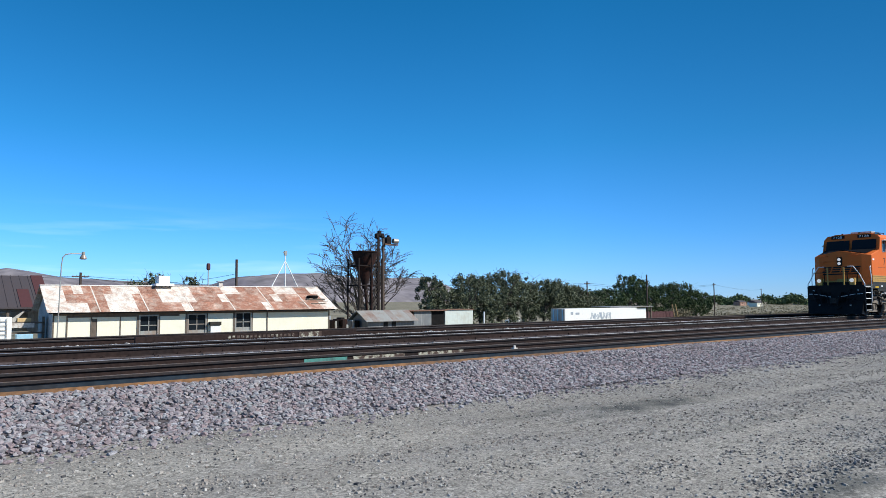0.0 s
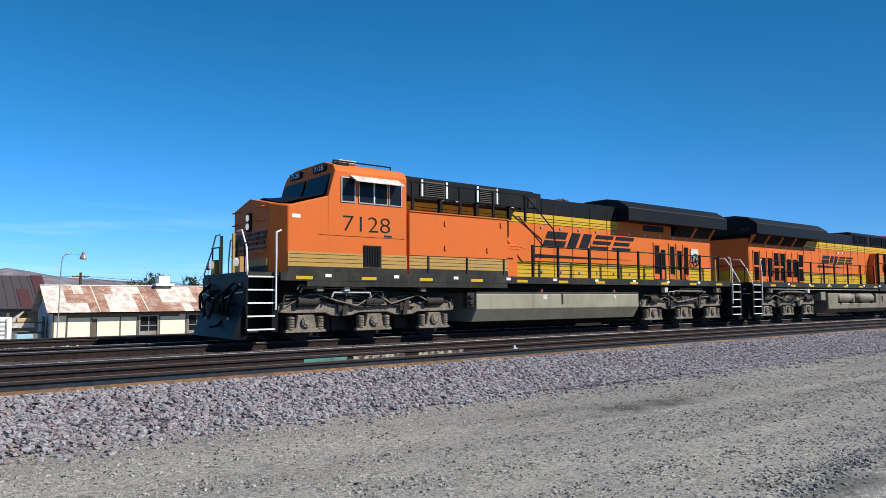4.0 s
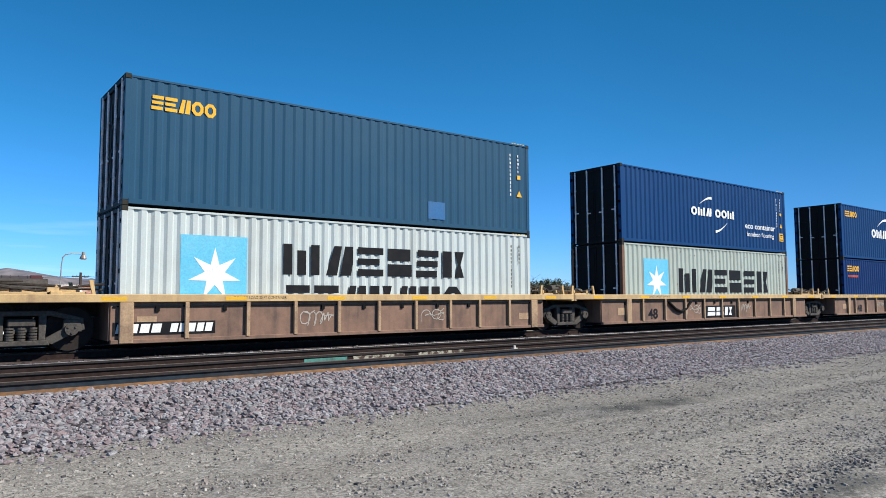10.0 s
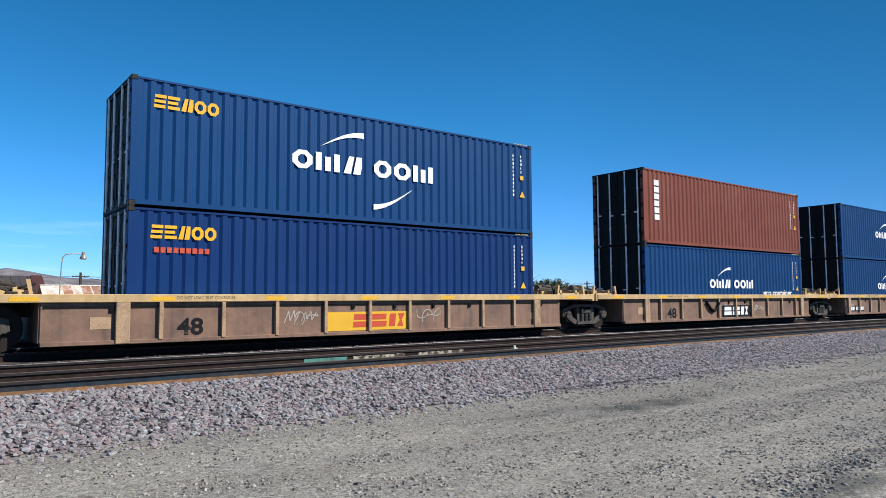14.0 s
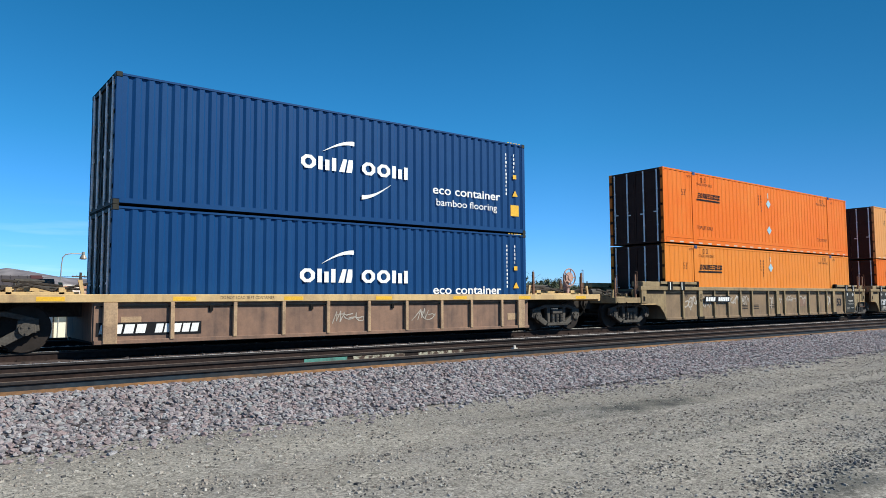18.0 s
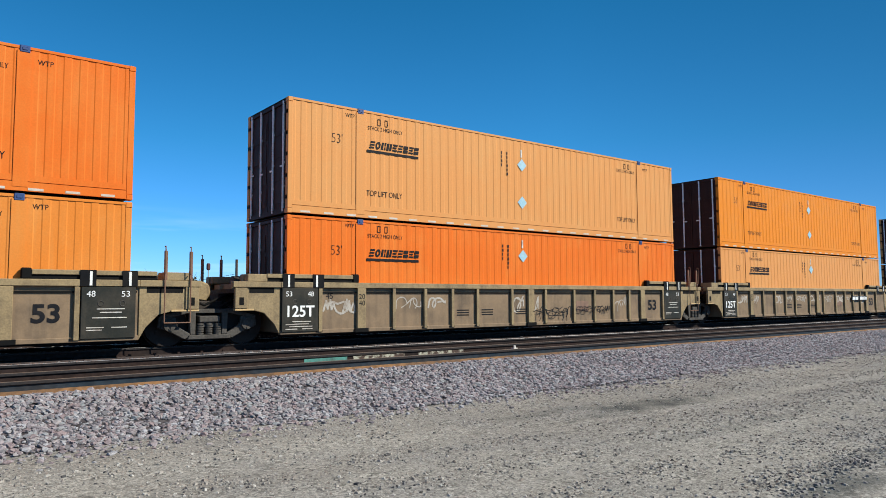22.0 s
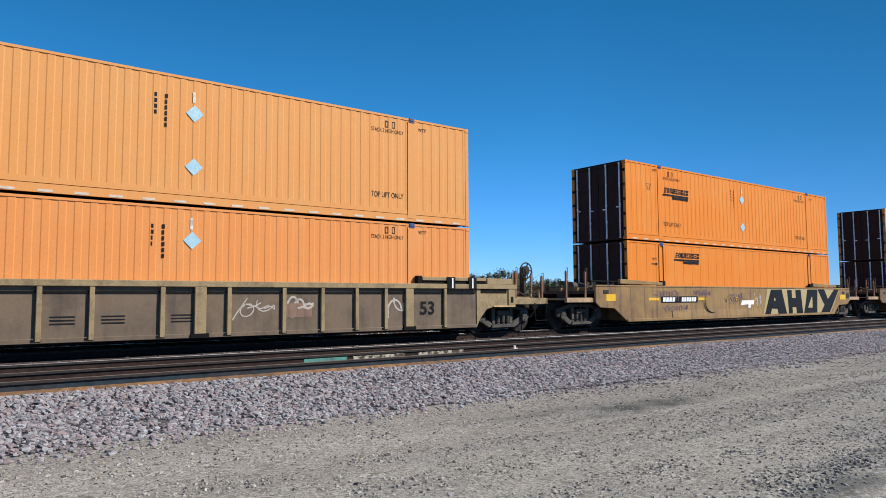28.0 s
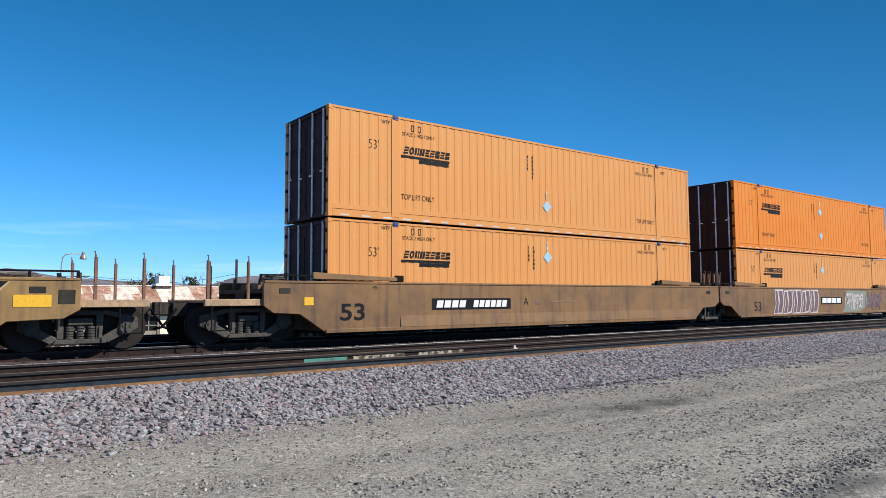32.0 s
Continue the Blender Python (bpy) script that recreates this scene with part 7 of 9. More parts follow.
        t.matrix_basis = Matrix.Translation((-8.504, (n1 + n2) / 2 + 0.25, 4.43)) @ pose(0, 0, 0, 0, 0, -90)
        bpart("side_number_board", K, cab, [(-8.3, -7.95, s * 1.0, s * 1.36, 4.5, 4.6)])
        # side windows
        y = s * 1.5
        for x0, x1 in ((-8.24, -7.88), (-7.72, -6.88), (-6.78, -6.42)):
            wf = bpart("window_frame", M["steel"], cab, [(x0 - 0.03, x1 + 0.03, y, y + s * 0.02, 3.54, 3.57), (x0 - 0.03, x1 + 0.03, y, y + s * 0.02, 4.17, 4.2), (x0 - 0.03, x0, y, y + s * 0.02, 3.57, 4.17), (x1, x1 + 0.03, y, y + s * 0.02, 3.57, 4.17)])
            bpart("window_pane", M["glass"], cab, [(x0, x1, y - s * 0.01, y + s * 0.008, 3.57, 4.17)])
        bpart("window_mullion", M["white"], cab, [(-7.3, -7.26, y, y + s * 0.03, 3.57, 4.17)])
        if flip:
            ppart("sunshade", O, cab, [(-8.3, 4.24), (-6.66, 4.24), (-6.86, 3.96), (-8.06, 3.96)], s * 1.53, s * 1.56)
        else:
            ppart("sunshade", M["chalk"], cab, [(s * 1.5, 4.26), (s * 1.5, 4.22), (s * 1.82, 4.06), (s * 1.82, 4.08)], -8.0, -6.5, "x")
        bpart("door_line", M["black_mark"], cab, [(-8.9, -6.3, s * 1.5, s * 1.503, 2.66, 2.672)])
        letters("road_number", number, 0.40, M["black_mark"], loco, -8.20 if s < 0 else -6.98, 2.80, s * 1.505, s, width=1.43, bold=-0.012)
        # lower bands
        bpart("yellow_band", M["yellow_dull"], loco, [(-9.72, -6.22, s * 1.5, s * 1.506, 1.86, 2.22)])
        bpart("dark_band", S, loco, [(-9.72, -6.22, s * 1.5, s * 1.508, 1.70, 1.86)])
        bm = bmesh.new()
        for z in (1.96, 2.06, 2.16):
            box(bm, -9.7, -6.25, s * 1.506, s * 1.509, z, z + 0.012)
        part("band_line", bm, S, loco)
        for v0, v1, vz0, vz1 in (((-7.36, -6.42, 1.9, 2.46), (-8.34, -7.61, 1.9, 2.46)) if flip else ((-7.6, -7.05, 1.88, 2.45),)):
            vent = bpart("vent", M["yellow_dull"] if flip else M["grille"], cab, [(v0, v1, s * 1.508, s * 1.52, vz0, vz1)], 0, "dull yellow louvred vent panel" if flip else "black louvred vent")
            step = 0.045 if flip else 0.05
            bm = bmesh.new()
            z = (vz0 if flip else v0) + 0.02
            while z < (vz1 if flip else v1) - 0.04:
                if flip:
                    prism(bm, [(s * 1.52, z), (s * 1.535, z), (s * 1.52, z + 0.03)], v0 + 0.03, v1 - 0.03, "x")
                else:
                    box(bm, z, z + 0.02, s * 1.52, s * 1.535, vz0 + 0.03, vz1 - 0.03)
                z += step
            part("louvre", bm, M["yellow"] if flip else M["black"], vent)
        if flip:
            bpart("data_plate", M["white_mark"], cab, [(-9.0, -8.72, s * 1.508, s * 1.514, 1.92, 2.16)])
            for hx in (-7.42, -7.56, -8.4, -6.36):
                tpart("vent_latch", M["sill"], cab, [((hx, s * 1.5, 2.03), (hx, s * 1.53, 2.03), 0.03)], 10)
            bm = bmesh.new()
            for hx in (-8.95, -8.88, -8.78, -8.71):
                tube(bm, (hx, s * 1.5, 3.02), (hx, s * 1.508, 3.02), 0.022, 8)
            part("hole_row", bm, M["sill"], cab)
        if flip:
            bpart("mirror", K, cab, [(-7.2, -6.98, s * 1.5, s * 1.62, 3.36, 3.44)], 0.01)
        else:
            bpart("step_slot", M["sill"], cab, [(-6.95, -6.72, s * 1.5, s * 1.512, 2.70, 2.74)])
        bpart("data_plate", M["white_mark"], loco, [(-9.62, -9.4, s * 1.5, s * 1.505, 3.05, 3.14)])
    # nose face: headlights, door, lamps
    bpart("nose_door", O, nose, [(-10.09, -10.0, 0.15, 0.85, 1.95, 3.05)], 0.012)
    hl = bpart("headlight_housing", K, nose, [(-10.14, -10.0, -0.13, 0.13, 2.78, 3.26)], 0.03)
    lamp = bpy.data.materials.new("lamp_glow" + number)
    lamp.use_nodes = True
    lb = lamp.node_tree.nodes["Principled BSDF"]
    lb.inputs["Base Color"].default_value = (0.9, 0.88, 0.8, 1)
    lb.inputs["Emission Color"].default_value = (1.0, 0.93, 0.8, 1)
    lb.inputs["Emission Strength"].default_value = 0.3 if not flip else 0.0
    tpart("headlight", lamp, nose, [((-10.16, 0, 3.02 + s * 0.11), (-10.13, 0, 3.02 + s * 0.11), 0.085) for s in (-1, 1)], 16, "round twin headlight")
    blocks_y = bmesh.new()
    for i in range(4):
        a = 0.95 - i * 0.5
        for u0, u1 in ((2.42, 2.5), (2.54, 2.61), (2.65, 2.74)):
            k0, k1 = (u0 - 2.42) * 0.35, (u1 - 2.42) * 0.35
            prism(blocks_y, [(a - k0, u0), (a - 0.42 - k0, u0), (a - 0.42 - k1, u1), (a - k1, u1)], -10.084, -10.1, "x")
    prism(blocks_y, [(0.95, 2.28), (0.9, 2.36), (-1.05, 2.34), (-1.0, 2.30)], -10.084, -10.1, "x")
    part("company_mark", blocks_y, M["black_mark"], nose)
    bpart("nose_yellow_band", M["yellow_dull"], nose, [(-10.088, -10.0, -1.1, 1.1, 1.88, 2.06)])
    bpart("nose_dark_band", K, nose, [(-10.09, -10.0, -1.1, 1.1, 1.70, 1.88)])
    for z in (2.2, 2.62, 3.0, 3.34):
        pipes("grab_iron", O, nose, [[(-10.08, -0.62, z), (-10.18, -0.62, z), (-10.18, -0.98, z), (-10.08, -0.98, z)]], 0.014)
        pipes("grab_iron", O, nose, [[(-10.08, 0.98, z), (-10.18, 0.98, z), (-10.18, 0.62, z), (-10.08, 0.62, z)]], 0.014)
    for z in (2.15, 2.55, 2.95):
        bpart("door_hinge", O, nose, [(-10.13, -10.08, 0.82, 0.9, z, z + 0.12)], 0.008)
    for ob in set(loco.children) - before:
        ob.matrix_basis = pose(-0.24 if flip else -0.08, 0, 0) @ ob.matrix_basis
    # end platforms
    for d in (-1, 1):
        e = d * 10.82
        bpart("end_platform", K, loco, [(min(e, d * 10.0), max(e, d * 10.0), -1.45, 1.45, 1.6, 1.7)])
        bpart("pilot", K, loco, [(min(e, e - d * 0.06), max(e, e - d * 0.06), -1.45, 1.45, 0.95, 1.62)], 0.01)
        ppart("plough", K, loco, [(e - d * 0.05, 0.12), (e + d * 0.28, 0.14), (e + d * 0.05, 0.85), (e - d * 0.05, 0.95)], -1.4, 1.4)
        coupler(loco, d * 11.0, d)
        step_stack(loco, e, d)
        for s in (-1, 1):
            pipes("air_hose", M["black"], loco, [[(e + d * 0.02, s * 1.15, 1.4), (e + d * 0.22, s * 1.1, 1.15), (e + d * 0.26, s * 0.95, 0.85), (e + d * 0.15, s * 0.8, 0.62)], [(e + d * 0.03, s * 0.8, 1.45), (e + d * 0.3, s * 0.78, 1.2), (e + d * 0.24, s * 0.62, 0.7)], [(e + d * 0.02, s * 0.3, 1.3), (e + d * 0.35, s * 0.32, 1.02), (e + d * 0.42, s * 0.2, 0.6)]], 0.032, 8)
            bpart("hose_coupling", M["steel"], loco, [(e + d * 0.15 - 0.04, e + d * 0.15 + 0.04, s * 0.8 - 0.04, s * 0.8 + 0.04, 0.56, 0.64), (e + d * 0.02 - 0.03, e + d * 0.02 + 0.05, s * 1.11, s * 1.19, 1.36, 1.44)], 0.01)
            pipes("cut_lever", M["white"], loco, [[(e + d * 0.06, s * 1.4, 1.22), (e + d * 0.1, s * 1.0, 1.2), (e + d * 0.12, s * 0.2, 1.05)]], 0.014)
            pipes("mu_hose", M["under"], loco, [[(e + d * 0.02, s * 0.5 + k * 0.1, 1.3), (e + d * 0.14, s * 0.5 + k * 0.1, 1.0), (e + d * 0.1, s * 0.48 + k * 0.1, 0.75)] for k in range(3)], 0.022)
            # duller yellow than the paint, the post's shade put into its colour
            bpart("uncoupling_post", M["yellow_dull"], loco, [(e - d * 0.08 - 0.035, e - d * 0.08 + 0.035, s * 0.42 - 0.035, s * 0.42 + 0.035, 1.7, 2.68)], 0.01, "yellow platform stanchion in a shaded tone")
            white_rail(loco, [(e - d * 0.02, s * 1.46, 1.05), (e - d * 0.02, s * 1.48, 1.75), (e - d * 0.1, s * 1.2, 2.3), (e - d * 0.1, s * 0.9, 2.72), (e - d * 0.1, s * 0.6, 2.72)])
            white_rail(loco, [(e - d * 0.7, s * 1.55, 0.8), (e - d * 0.7, s * 1.56, 2.1), (e - d * 0.72, s * 1.5, 2.66), (e - d * 0.85, s * 1.48, 2.72)])
            bm = bmesh.new()
            for k in range(3):
                for a in (0.6, 1.1):
                    tube(bm, (e - d * 0.1, s * a, 1.7), (e - d * 0.1, s * a, 2.4), 0.018, 6)
            tube(bm, (e - d * 0.1, s * 0.5, 2.4), (e - d * 0.1, s * 1.2, 2.4), 0.018, 6)
            part("platform_railing", bm, K, loco)
            if d < 0:
                dl = tpart("ditch_light", lamp, loco, [((e - 0.05, s * 0.85, 1.95), (e + 0.02, s * 0.85, 1.95), 0.1)], 16, "round ditch light")
                bpart("ditch_light_box", M["yellow_dull"], loco, [(e + 0.02, e + 0.2, s * 0.72, s * 0.98, 1.7, 2.08)], 0.01)
    # hood: front part, engine part, radiator
    half, rear = 1.0, (10.1 if flip else 9.4)
    bpart("front_hood", D, loco, [(-6.46 if flip else -6.22, -0.55, -half, half, 3.82, 4.50)], 0.02, "dark upper hood")
    bpart("front_hood_roof", D, loco, [(-6.0, -0.7, -0.8, 0.8, 4.49, 4.58)], 0.02)
    bpart("engine_hood", D, loco, [(-0.55, 3.4, -half, half, 3.82, 4.36)], 0.02)
    for s in (-1, 1):
        y = s * half
        bpart("hood_side", O, loco, [(-6.46 if flip else -6.22, rear, s * 0.9, y, 2.24, 3.48)])
        bpart("hood_yellow_stripe", Yl, loco, [(-6.46 if flip else -6.22, 5.0 if flip else 3.4, s * 0.9, y, 3.48, 3.82)])
        bpart("hood_lower_stripe", Yl, loco, [(-6.46 if flip else -6.22, rear, s * 0.9, y + s * 0.002, 1.70, 2.24)])
        # stripe lines and door seams
        bm = bmesh.new()
        for z in (1.85, 1.98, 2.11, 2.235):
            box(bm, -6.2, rear, y + s * 0.002, y + s * 0.007, z, z + 0.014)
        for z in (3.49, 3.58, 3.67):
            box(bm, -6.2, 5.0 if flip else 3.4, y, y + s * 0.006, z, z + 0.014)
        part("stripe_line", bm, K, loco)
        bm = bmesh.new()
        x = -0.9 if not flip or s != vis else -2.2
        while x < 3.4:
            box(bm, x, x + 0.02, y, y + s * 0.008, 1.75, 4.2)
            x += 0.92
        part("door_seam", bm, K, loco)
        bm = bmesh.new()
        x = -0.6
        while x < 9.2:
            box(bm, x, x + 0.07, y, y + s * 0.03, 1.9, 1.96)
            box(bm, x, x + 0.07, y, y + s * 0.03, 3.36, 3.42)
            x += 0.92
        part("door_latch", bm, M["steel"], loco)
        # radiator compartment doors with dark screens
        if flip:
            doors = [(5.12 + i * 0.6, 0.44, ((1.82, 2.42), (2.5, 3.1)) if i % 4 in (0, 3) else ((2.0, 2.85),)) for i in range(8)]
        else:
            doors = [(5.55, 0.31, ((1.97, 3.06),)), (5.95, 0.30, ((2.14, 2.91),)), (6.55, 0.31, ((1.97, 3.06),)), (7.03, 0.31, ((2.14, 2.91),)), (7.48, 0.31, ((1.97, 3.06),))]
        for x, w, gaps in doors:
            lou = bpart("screen_door", O, loco, [(x - 0.05, x + w + 0.05, y, y + s * 0.03, 1.76, 3.18)], 0.008)
            for a, b in gaps:
                bpart("screen", M["grille"], lou, [(x, x + w, y + s * 0.03, y + s * 0.034, a, b)])
                bm = bmesh.new()
                k = x + 0.03
                while k < x + w - 0.01:
                    box(bm, k, k + 0.014, y + s * 0.034, y + s * 0.044, a + 0.01, b - 0.01)
                    k += 0.045
                part("screen_mesh", bm, K, lou)
        if not flip:
            bpart("upper_hood_panel", O, loco, [(3.4, 6.7, s * 0.9, y - s * 0.002, 3.48, 3.84)])
            bpart("upper_vent", M["grille"], loco, [(4.9, 6.2, y - s * 0.002, y + s * 0.01, 3.58, 3.8)])
        # sloping intake screens under the wing
        for i in range(4):
            a, w = 5.05 + i * 1.27, 1.13
            if not flip:
                if i < 2:
                    continue
                a, w = 6.8 + (i - 2) * 1.28, 1.14
            ppart("intake_screen", M["grille"], loco, [(y, 3.47), (y + s * 0.02, 3.47), (s * 1.3, 3.86), (s * 1.15, 3.9)], a, a + w, "x")
            ppart("intake_frame", O, loco, [(y, 3.44), (y + s * 0.04, 3.44), (s * 1.33, 3.86), (s * 1.15, 3.9)], a + w, a + w + 0.13, "x")
            bm = bmesh.new()
            k = a + 0.04
            while k < a + w - 0.03:
                prism(bm, [(y + s * 0.022, 3.48), (y + s * 0.036, 3.48), (s * 1.315, 3.85), (s * 1.3, 3.85)], k, k + 0.016, "x")
                k += 0.06
            part("screen_mesh", bm, M["sill"], loco)
    bpart("hood_end", O, loco, [(rear - 0.04, rear + 0.06, -1.0, 1.0, 1.7, 3.7)], 0.02)
    bpart("hood_end_stripe", Yl, loco, [(rear + 0.06, rear + 0.068, -0.98, 0.98, 1.75, 2.24)])
    bm = bmesh.new()
    prism(bm, [(-1.5, 3.84), (1.5, 3.84), (1.5, 4.32), (1.05, 4.62), (0.5, 4.72), (-0.5, 4.72), (-1.05, 4.62), (-1.5, 4.32)], 3.4, 10.28 if flip else 9.95, "x")
    bev(bm, 0.02)
    rad = part("radiator_wing", bm, D, loco, "dark overhanging radiator wing")
    bpart("radiator_core", M["under"], loco, [(3.4, rear, -0.95, 0.95, 3.4, 3.84)])
    bm = bmesh.new()
    for i in range(5):
        box(bm, 4.0 + i * 1.15, 4.95 + i * 1.15, -0.46, 0.46, 4.715, 4.74)
    part("radiator_grating", bm, M["grille"], rad)
    tail = 10.28 if flip else 9.95
    bpart("wing_lettering_bars", M["sill"], rad, [(tail, tail + 0.004, -1.2, -0.75, 4.0, 4.15), (tail, tail + 0.004, 0.75, 1.2, 4.0, 4.15)])
    # roof details
    bm = bmesh.new()
    tube(bm, (2.9, 0.35, 4.36), (2.9, 0.35, 4.46), 0.42, 16)
    tube(bm, (2.9, 0.35, 4.46), (2.9, 0.35, 4.54), 0.34, 16)
    part("exhaust_stack", bm, D, loco, "", smooth=True)
    bm = bmesh.new()
    for k, dz in ((0.75, 0), (0.95, 0.03), (1.15, 0)):
        tube(bm, (k, -0.45, 4.46), (k + 0.18, -0.45, 4.46 + dz), 0.03, 8, 0.075)
    box(bm, 0.7, 1.35, -0.5, -0.4, 4.36, 4.43)
    part("air_horn", bm, K, loco, "", smooth=True)
    bpart("roof_unit", M["chalk"] if not flip else O, cab, [(-8.0, -7.45, -0.9, 0.2, 4.66, 4.78)], 0.02)
    pipes("roof_antenna_rail", O if flip else D, cab, [[(-8.2, -0.95, 4.64), (-8.2, -0.95, 4.72), (-6.4, -0.95, 4.72), (-6.4, -0.95, 4.64)]], 0.02)
    bm = bmesh.new()
    for k in (-8.1, -7.3, -6.9):
        tube(bm, (k, -0.3, 4.66), (k, -0.3, 4.74), 0.06, 10)
        tube(bm, (k, 0.6, 4.64), (k, 0.6, 4.72), 0.05, 10)
    part("roof_fitting", bm, O if flip else D, cab, "", smooth=True)
    bpart("sand_hatch", K, nose, [(-9.5, -9.3, -0.9, -0.7, 3.48, 3.58), (-9.5, -9.3, 0.7, 0.9, 3.48, 3.58)], 0.02)
    # side of the front hood
    s = -1
    y = -1.5
    bpart("equipment_box", O, loco, [(-6.22, -2.55, -1.5, -0.98, 1.70, 3.46)], 0.012, "orange full-width equipment box")
    bm = bmesh.new()
    for x, z in ((-5.0, 3.12), (-5.0, 2.42), (-3.4, 2.42), (-2.85, 3.2)):
        box(bm, x, x + 0.06, -1.53, -1.5, z, z + 0.14)
    part("box_latch", bm, O, loco)["kind"] = "stuff"
    bpart("box_cap", O, loco, [(-6.22, -2.5, -1.53, -0.98, 3.44, 3.475)], 0.01)
    bpart("louvre_housing", K, loco, [(-6.1, -1.75, -1.3, -1.0, 3.84, 3.95)], 0.02)
    bpart("housing_plate", M["chalk"], loco, [(-4.45, -4.33, -1.304, -1.3, 3.88, 3.92), (-2.2, -2.08, -1.304, -1.3, 3.88, 3.92), (-5.0, -4.88, -1.304, -1.3, 3.87, 3.92)])
    bpart("housing_bracket", K, loco, [(x, x + 0.12, -1.42, -1.3, 3.48, 3.9) for x in (-5.1, -3.75, -2.4)], 0.01)
    bpart("side_hatch", D, loco, [(-1.2, -0.75, -1.02, -1.0, 3.98, 4.36)], 0.01)
    bpart("hatch_screen", M["grille"], loco, [(-1.14, -0.81, -1.03, -1.02, 4.03, 4.31)])
    bpart("lower_box", O, loco, [(-2.5, -1.85, -1.2, -0.98, 1.72, 2.75)], 0.015)
    pipes("box_rail", O, loco, [[(-2.5, -1.5, 2.66), (-2.2, -1.53, 2.66), (-1.8, -1.5, 2.62)], [(-2.5, -1.5, 2.58), (-2.05, -1.52, 2.56)]], 0.02)
    bpart("box_yellow_band", M["yellow_dull"], loco, [(-6.22, -2.55, -1.506, -1.5, 1.88, 2.22)])
    bpart("dark_band", S, loco, [(-6.22, -2.55, -1.508, -1.5, 1.70, 1.88)])
    bm = bmesh.new()
    for z in (1.96, 2.06, 2.16, 2.235):
        box(bm, -6.22, -2.55, -1.509, -1.506, z, z + 0.012)
    for x in (-5.6, -4.2, -2.75):
        box(bm, x, x + 0.05, -1.53, -1.506, 1.78, 2.24)
    part("band_line", bm, S, loco)
    bm = bmesh.new()
    for x in (-6.1, -4.4, -3.1, -1.75):
        box(bm, x, x + 0.07, -1.46, -1.40, 3.46, 4.3)
    for z in (3.9, 4.3):
        tube(bm, (-6.2, -1.43, z), (-1.7, -1.43, z), 0.02, 6)
    part("upper_railing", bm, K, loco, "black upper walkway railing")
    pipes("stair_rail", K, loco, [[(-1.7, -1.43, 4.3), (-0.3, -1.3, 3.3), (-0.3, -1.4, 2.75)], [(-2.0, -1.43, 3.6), (-1.0, -1.5, 2.72)]], 0.022)
    for x0, x1 in ((-5.4, -4.6), (-3.3, -2.6)):
        lv = bpart("roof_louvre", M["grille"], loco, [(x0, x1, -1.03, -1.0, 3.98, 4.46)])
        for i in range(8):
            ppart("louvre_slat", M["truck_dust"], lv, [(-1.03, 4.0 + i * 0.057), (-1.075, 4.0 + i * 0.057), (-1.03, 4.04 + i * 0.057)], x0 + 0.03, x1 - 0.03, "x")
        bpart("louvre_post", M["white"], loco, [(x0 - 0.08, x0 - 0.02, -1.06, -1.0, 3.9, 4.48), (x1 + 0.02, x1 + 0.08, -1.06, -1.0, 3.9, 4.48)])
    s = 1
    for x0, x1 in ((-2.4, -0.9), (-4.3, -3.1), (-5.6, -4.6)):
        lv = bpart("roof_louvre", M["grille"], loco, [(x0, x1, 1.0, 1.02, 3.92, 4.38)])
        bm = bmesh.new()
        k = x0 + 0.05
        while k < x1 - 0.04:
            box(bm, k, k + 0.04, 1.02, 1.045, 3.94, 4.36)
            k += 0.11
        part("upright_slat", bm, M["black"], lv)
        bpart("louvre_frame", D, lv, [(x0 - 0.05, x1 + 0.05, 1.0, 1.05, 4.38, 4.42), (x0 - 0.05, x1 + 0.05, 1.0, 1.05, 3.88, 3.92), (x0 - 0.05, x0, 1.0, 1.05, 3.92, 4.38), (x1, x1 + 0.05, 1.0, 1.05, 3.92, 4.38)])
    if flip:
        bx = bpart("equipment_box", O, loco, [(-6.44, -2.8, 0.98, 1.36, 1.70, 3.44)], 0.012, "orange equipment box beside the hood")
        ppart("box_end", O, loco, [(-2.8, 1.72), (-2.45, 1.72), (-2.45, 2.6), (-2.8, 3.42)], 0.98, 1.3)
        bpart("box_band", M["yellow_dull"], bx, [(-6.44, -2.8, 1.36, 1.366, 1.88, 2.24)])
        bpart("box_foot", S, bx, [(-6.44, -2.8, 1.36, 1.368, 1.70, 1.88)])
        bm = bmesh.new()
        for z in (1.97, 2.06, 2.15, 2.235):
            box(bm, -6.44, -2.8, 1.366, 1.37, z, z + 0.012)
        part("band_line", bm, S, loco)
        for x in (-5.2, -3.8, -2.85):
            bpart("box_post", K, loco, [(x - 0.045, x + 0.045, 1.37, 1.45, 1.74, 3.46)], 0.01)
        for x in (-5.02, -3.62):
            bpart("door_handle", K, bx, [(x, x + 0.07, 1.36, 1.39, 2.42, 2.8)], 0.01)
        pipes("box_edge", K, loco, [[(-6.4, 1.38, 3.44), (-2.85, 1.38, 3.44), (-2.3, 1.4, 2.75)]], 0.018)
        pipes("box_rail", O, loco, [[(-6.4, 1.39, 2.92), (-5.3, 1.39, 2.94)], [(-5.1, 1.39, 2.92), (-3.9, 1.39, 2.94)], [(-3.7, 1.39, 2.92), (-2.9, 1.39, 2.94)]], 0.022)
        for x0, x1 in ((-4.72, -4.2), (-6.05, -5.58)):
            hv = bpart("box_vent", M["yellow_dull"], bx, [(x0, x1, 1.366, 1.375, 2.06, 2.34)])
            bm = bmesh.new()
            for i in range(5):
                prism(bm, [(1.375, 2.08 + i * 0.05), (1.395, 2.08 + i * 0.05), (1.375, 2.11 + i * 0.05)], x0, x1, "x")
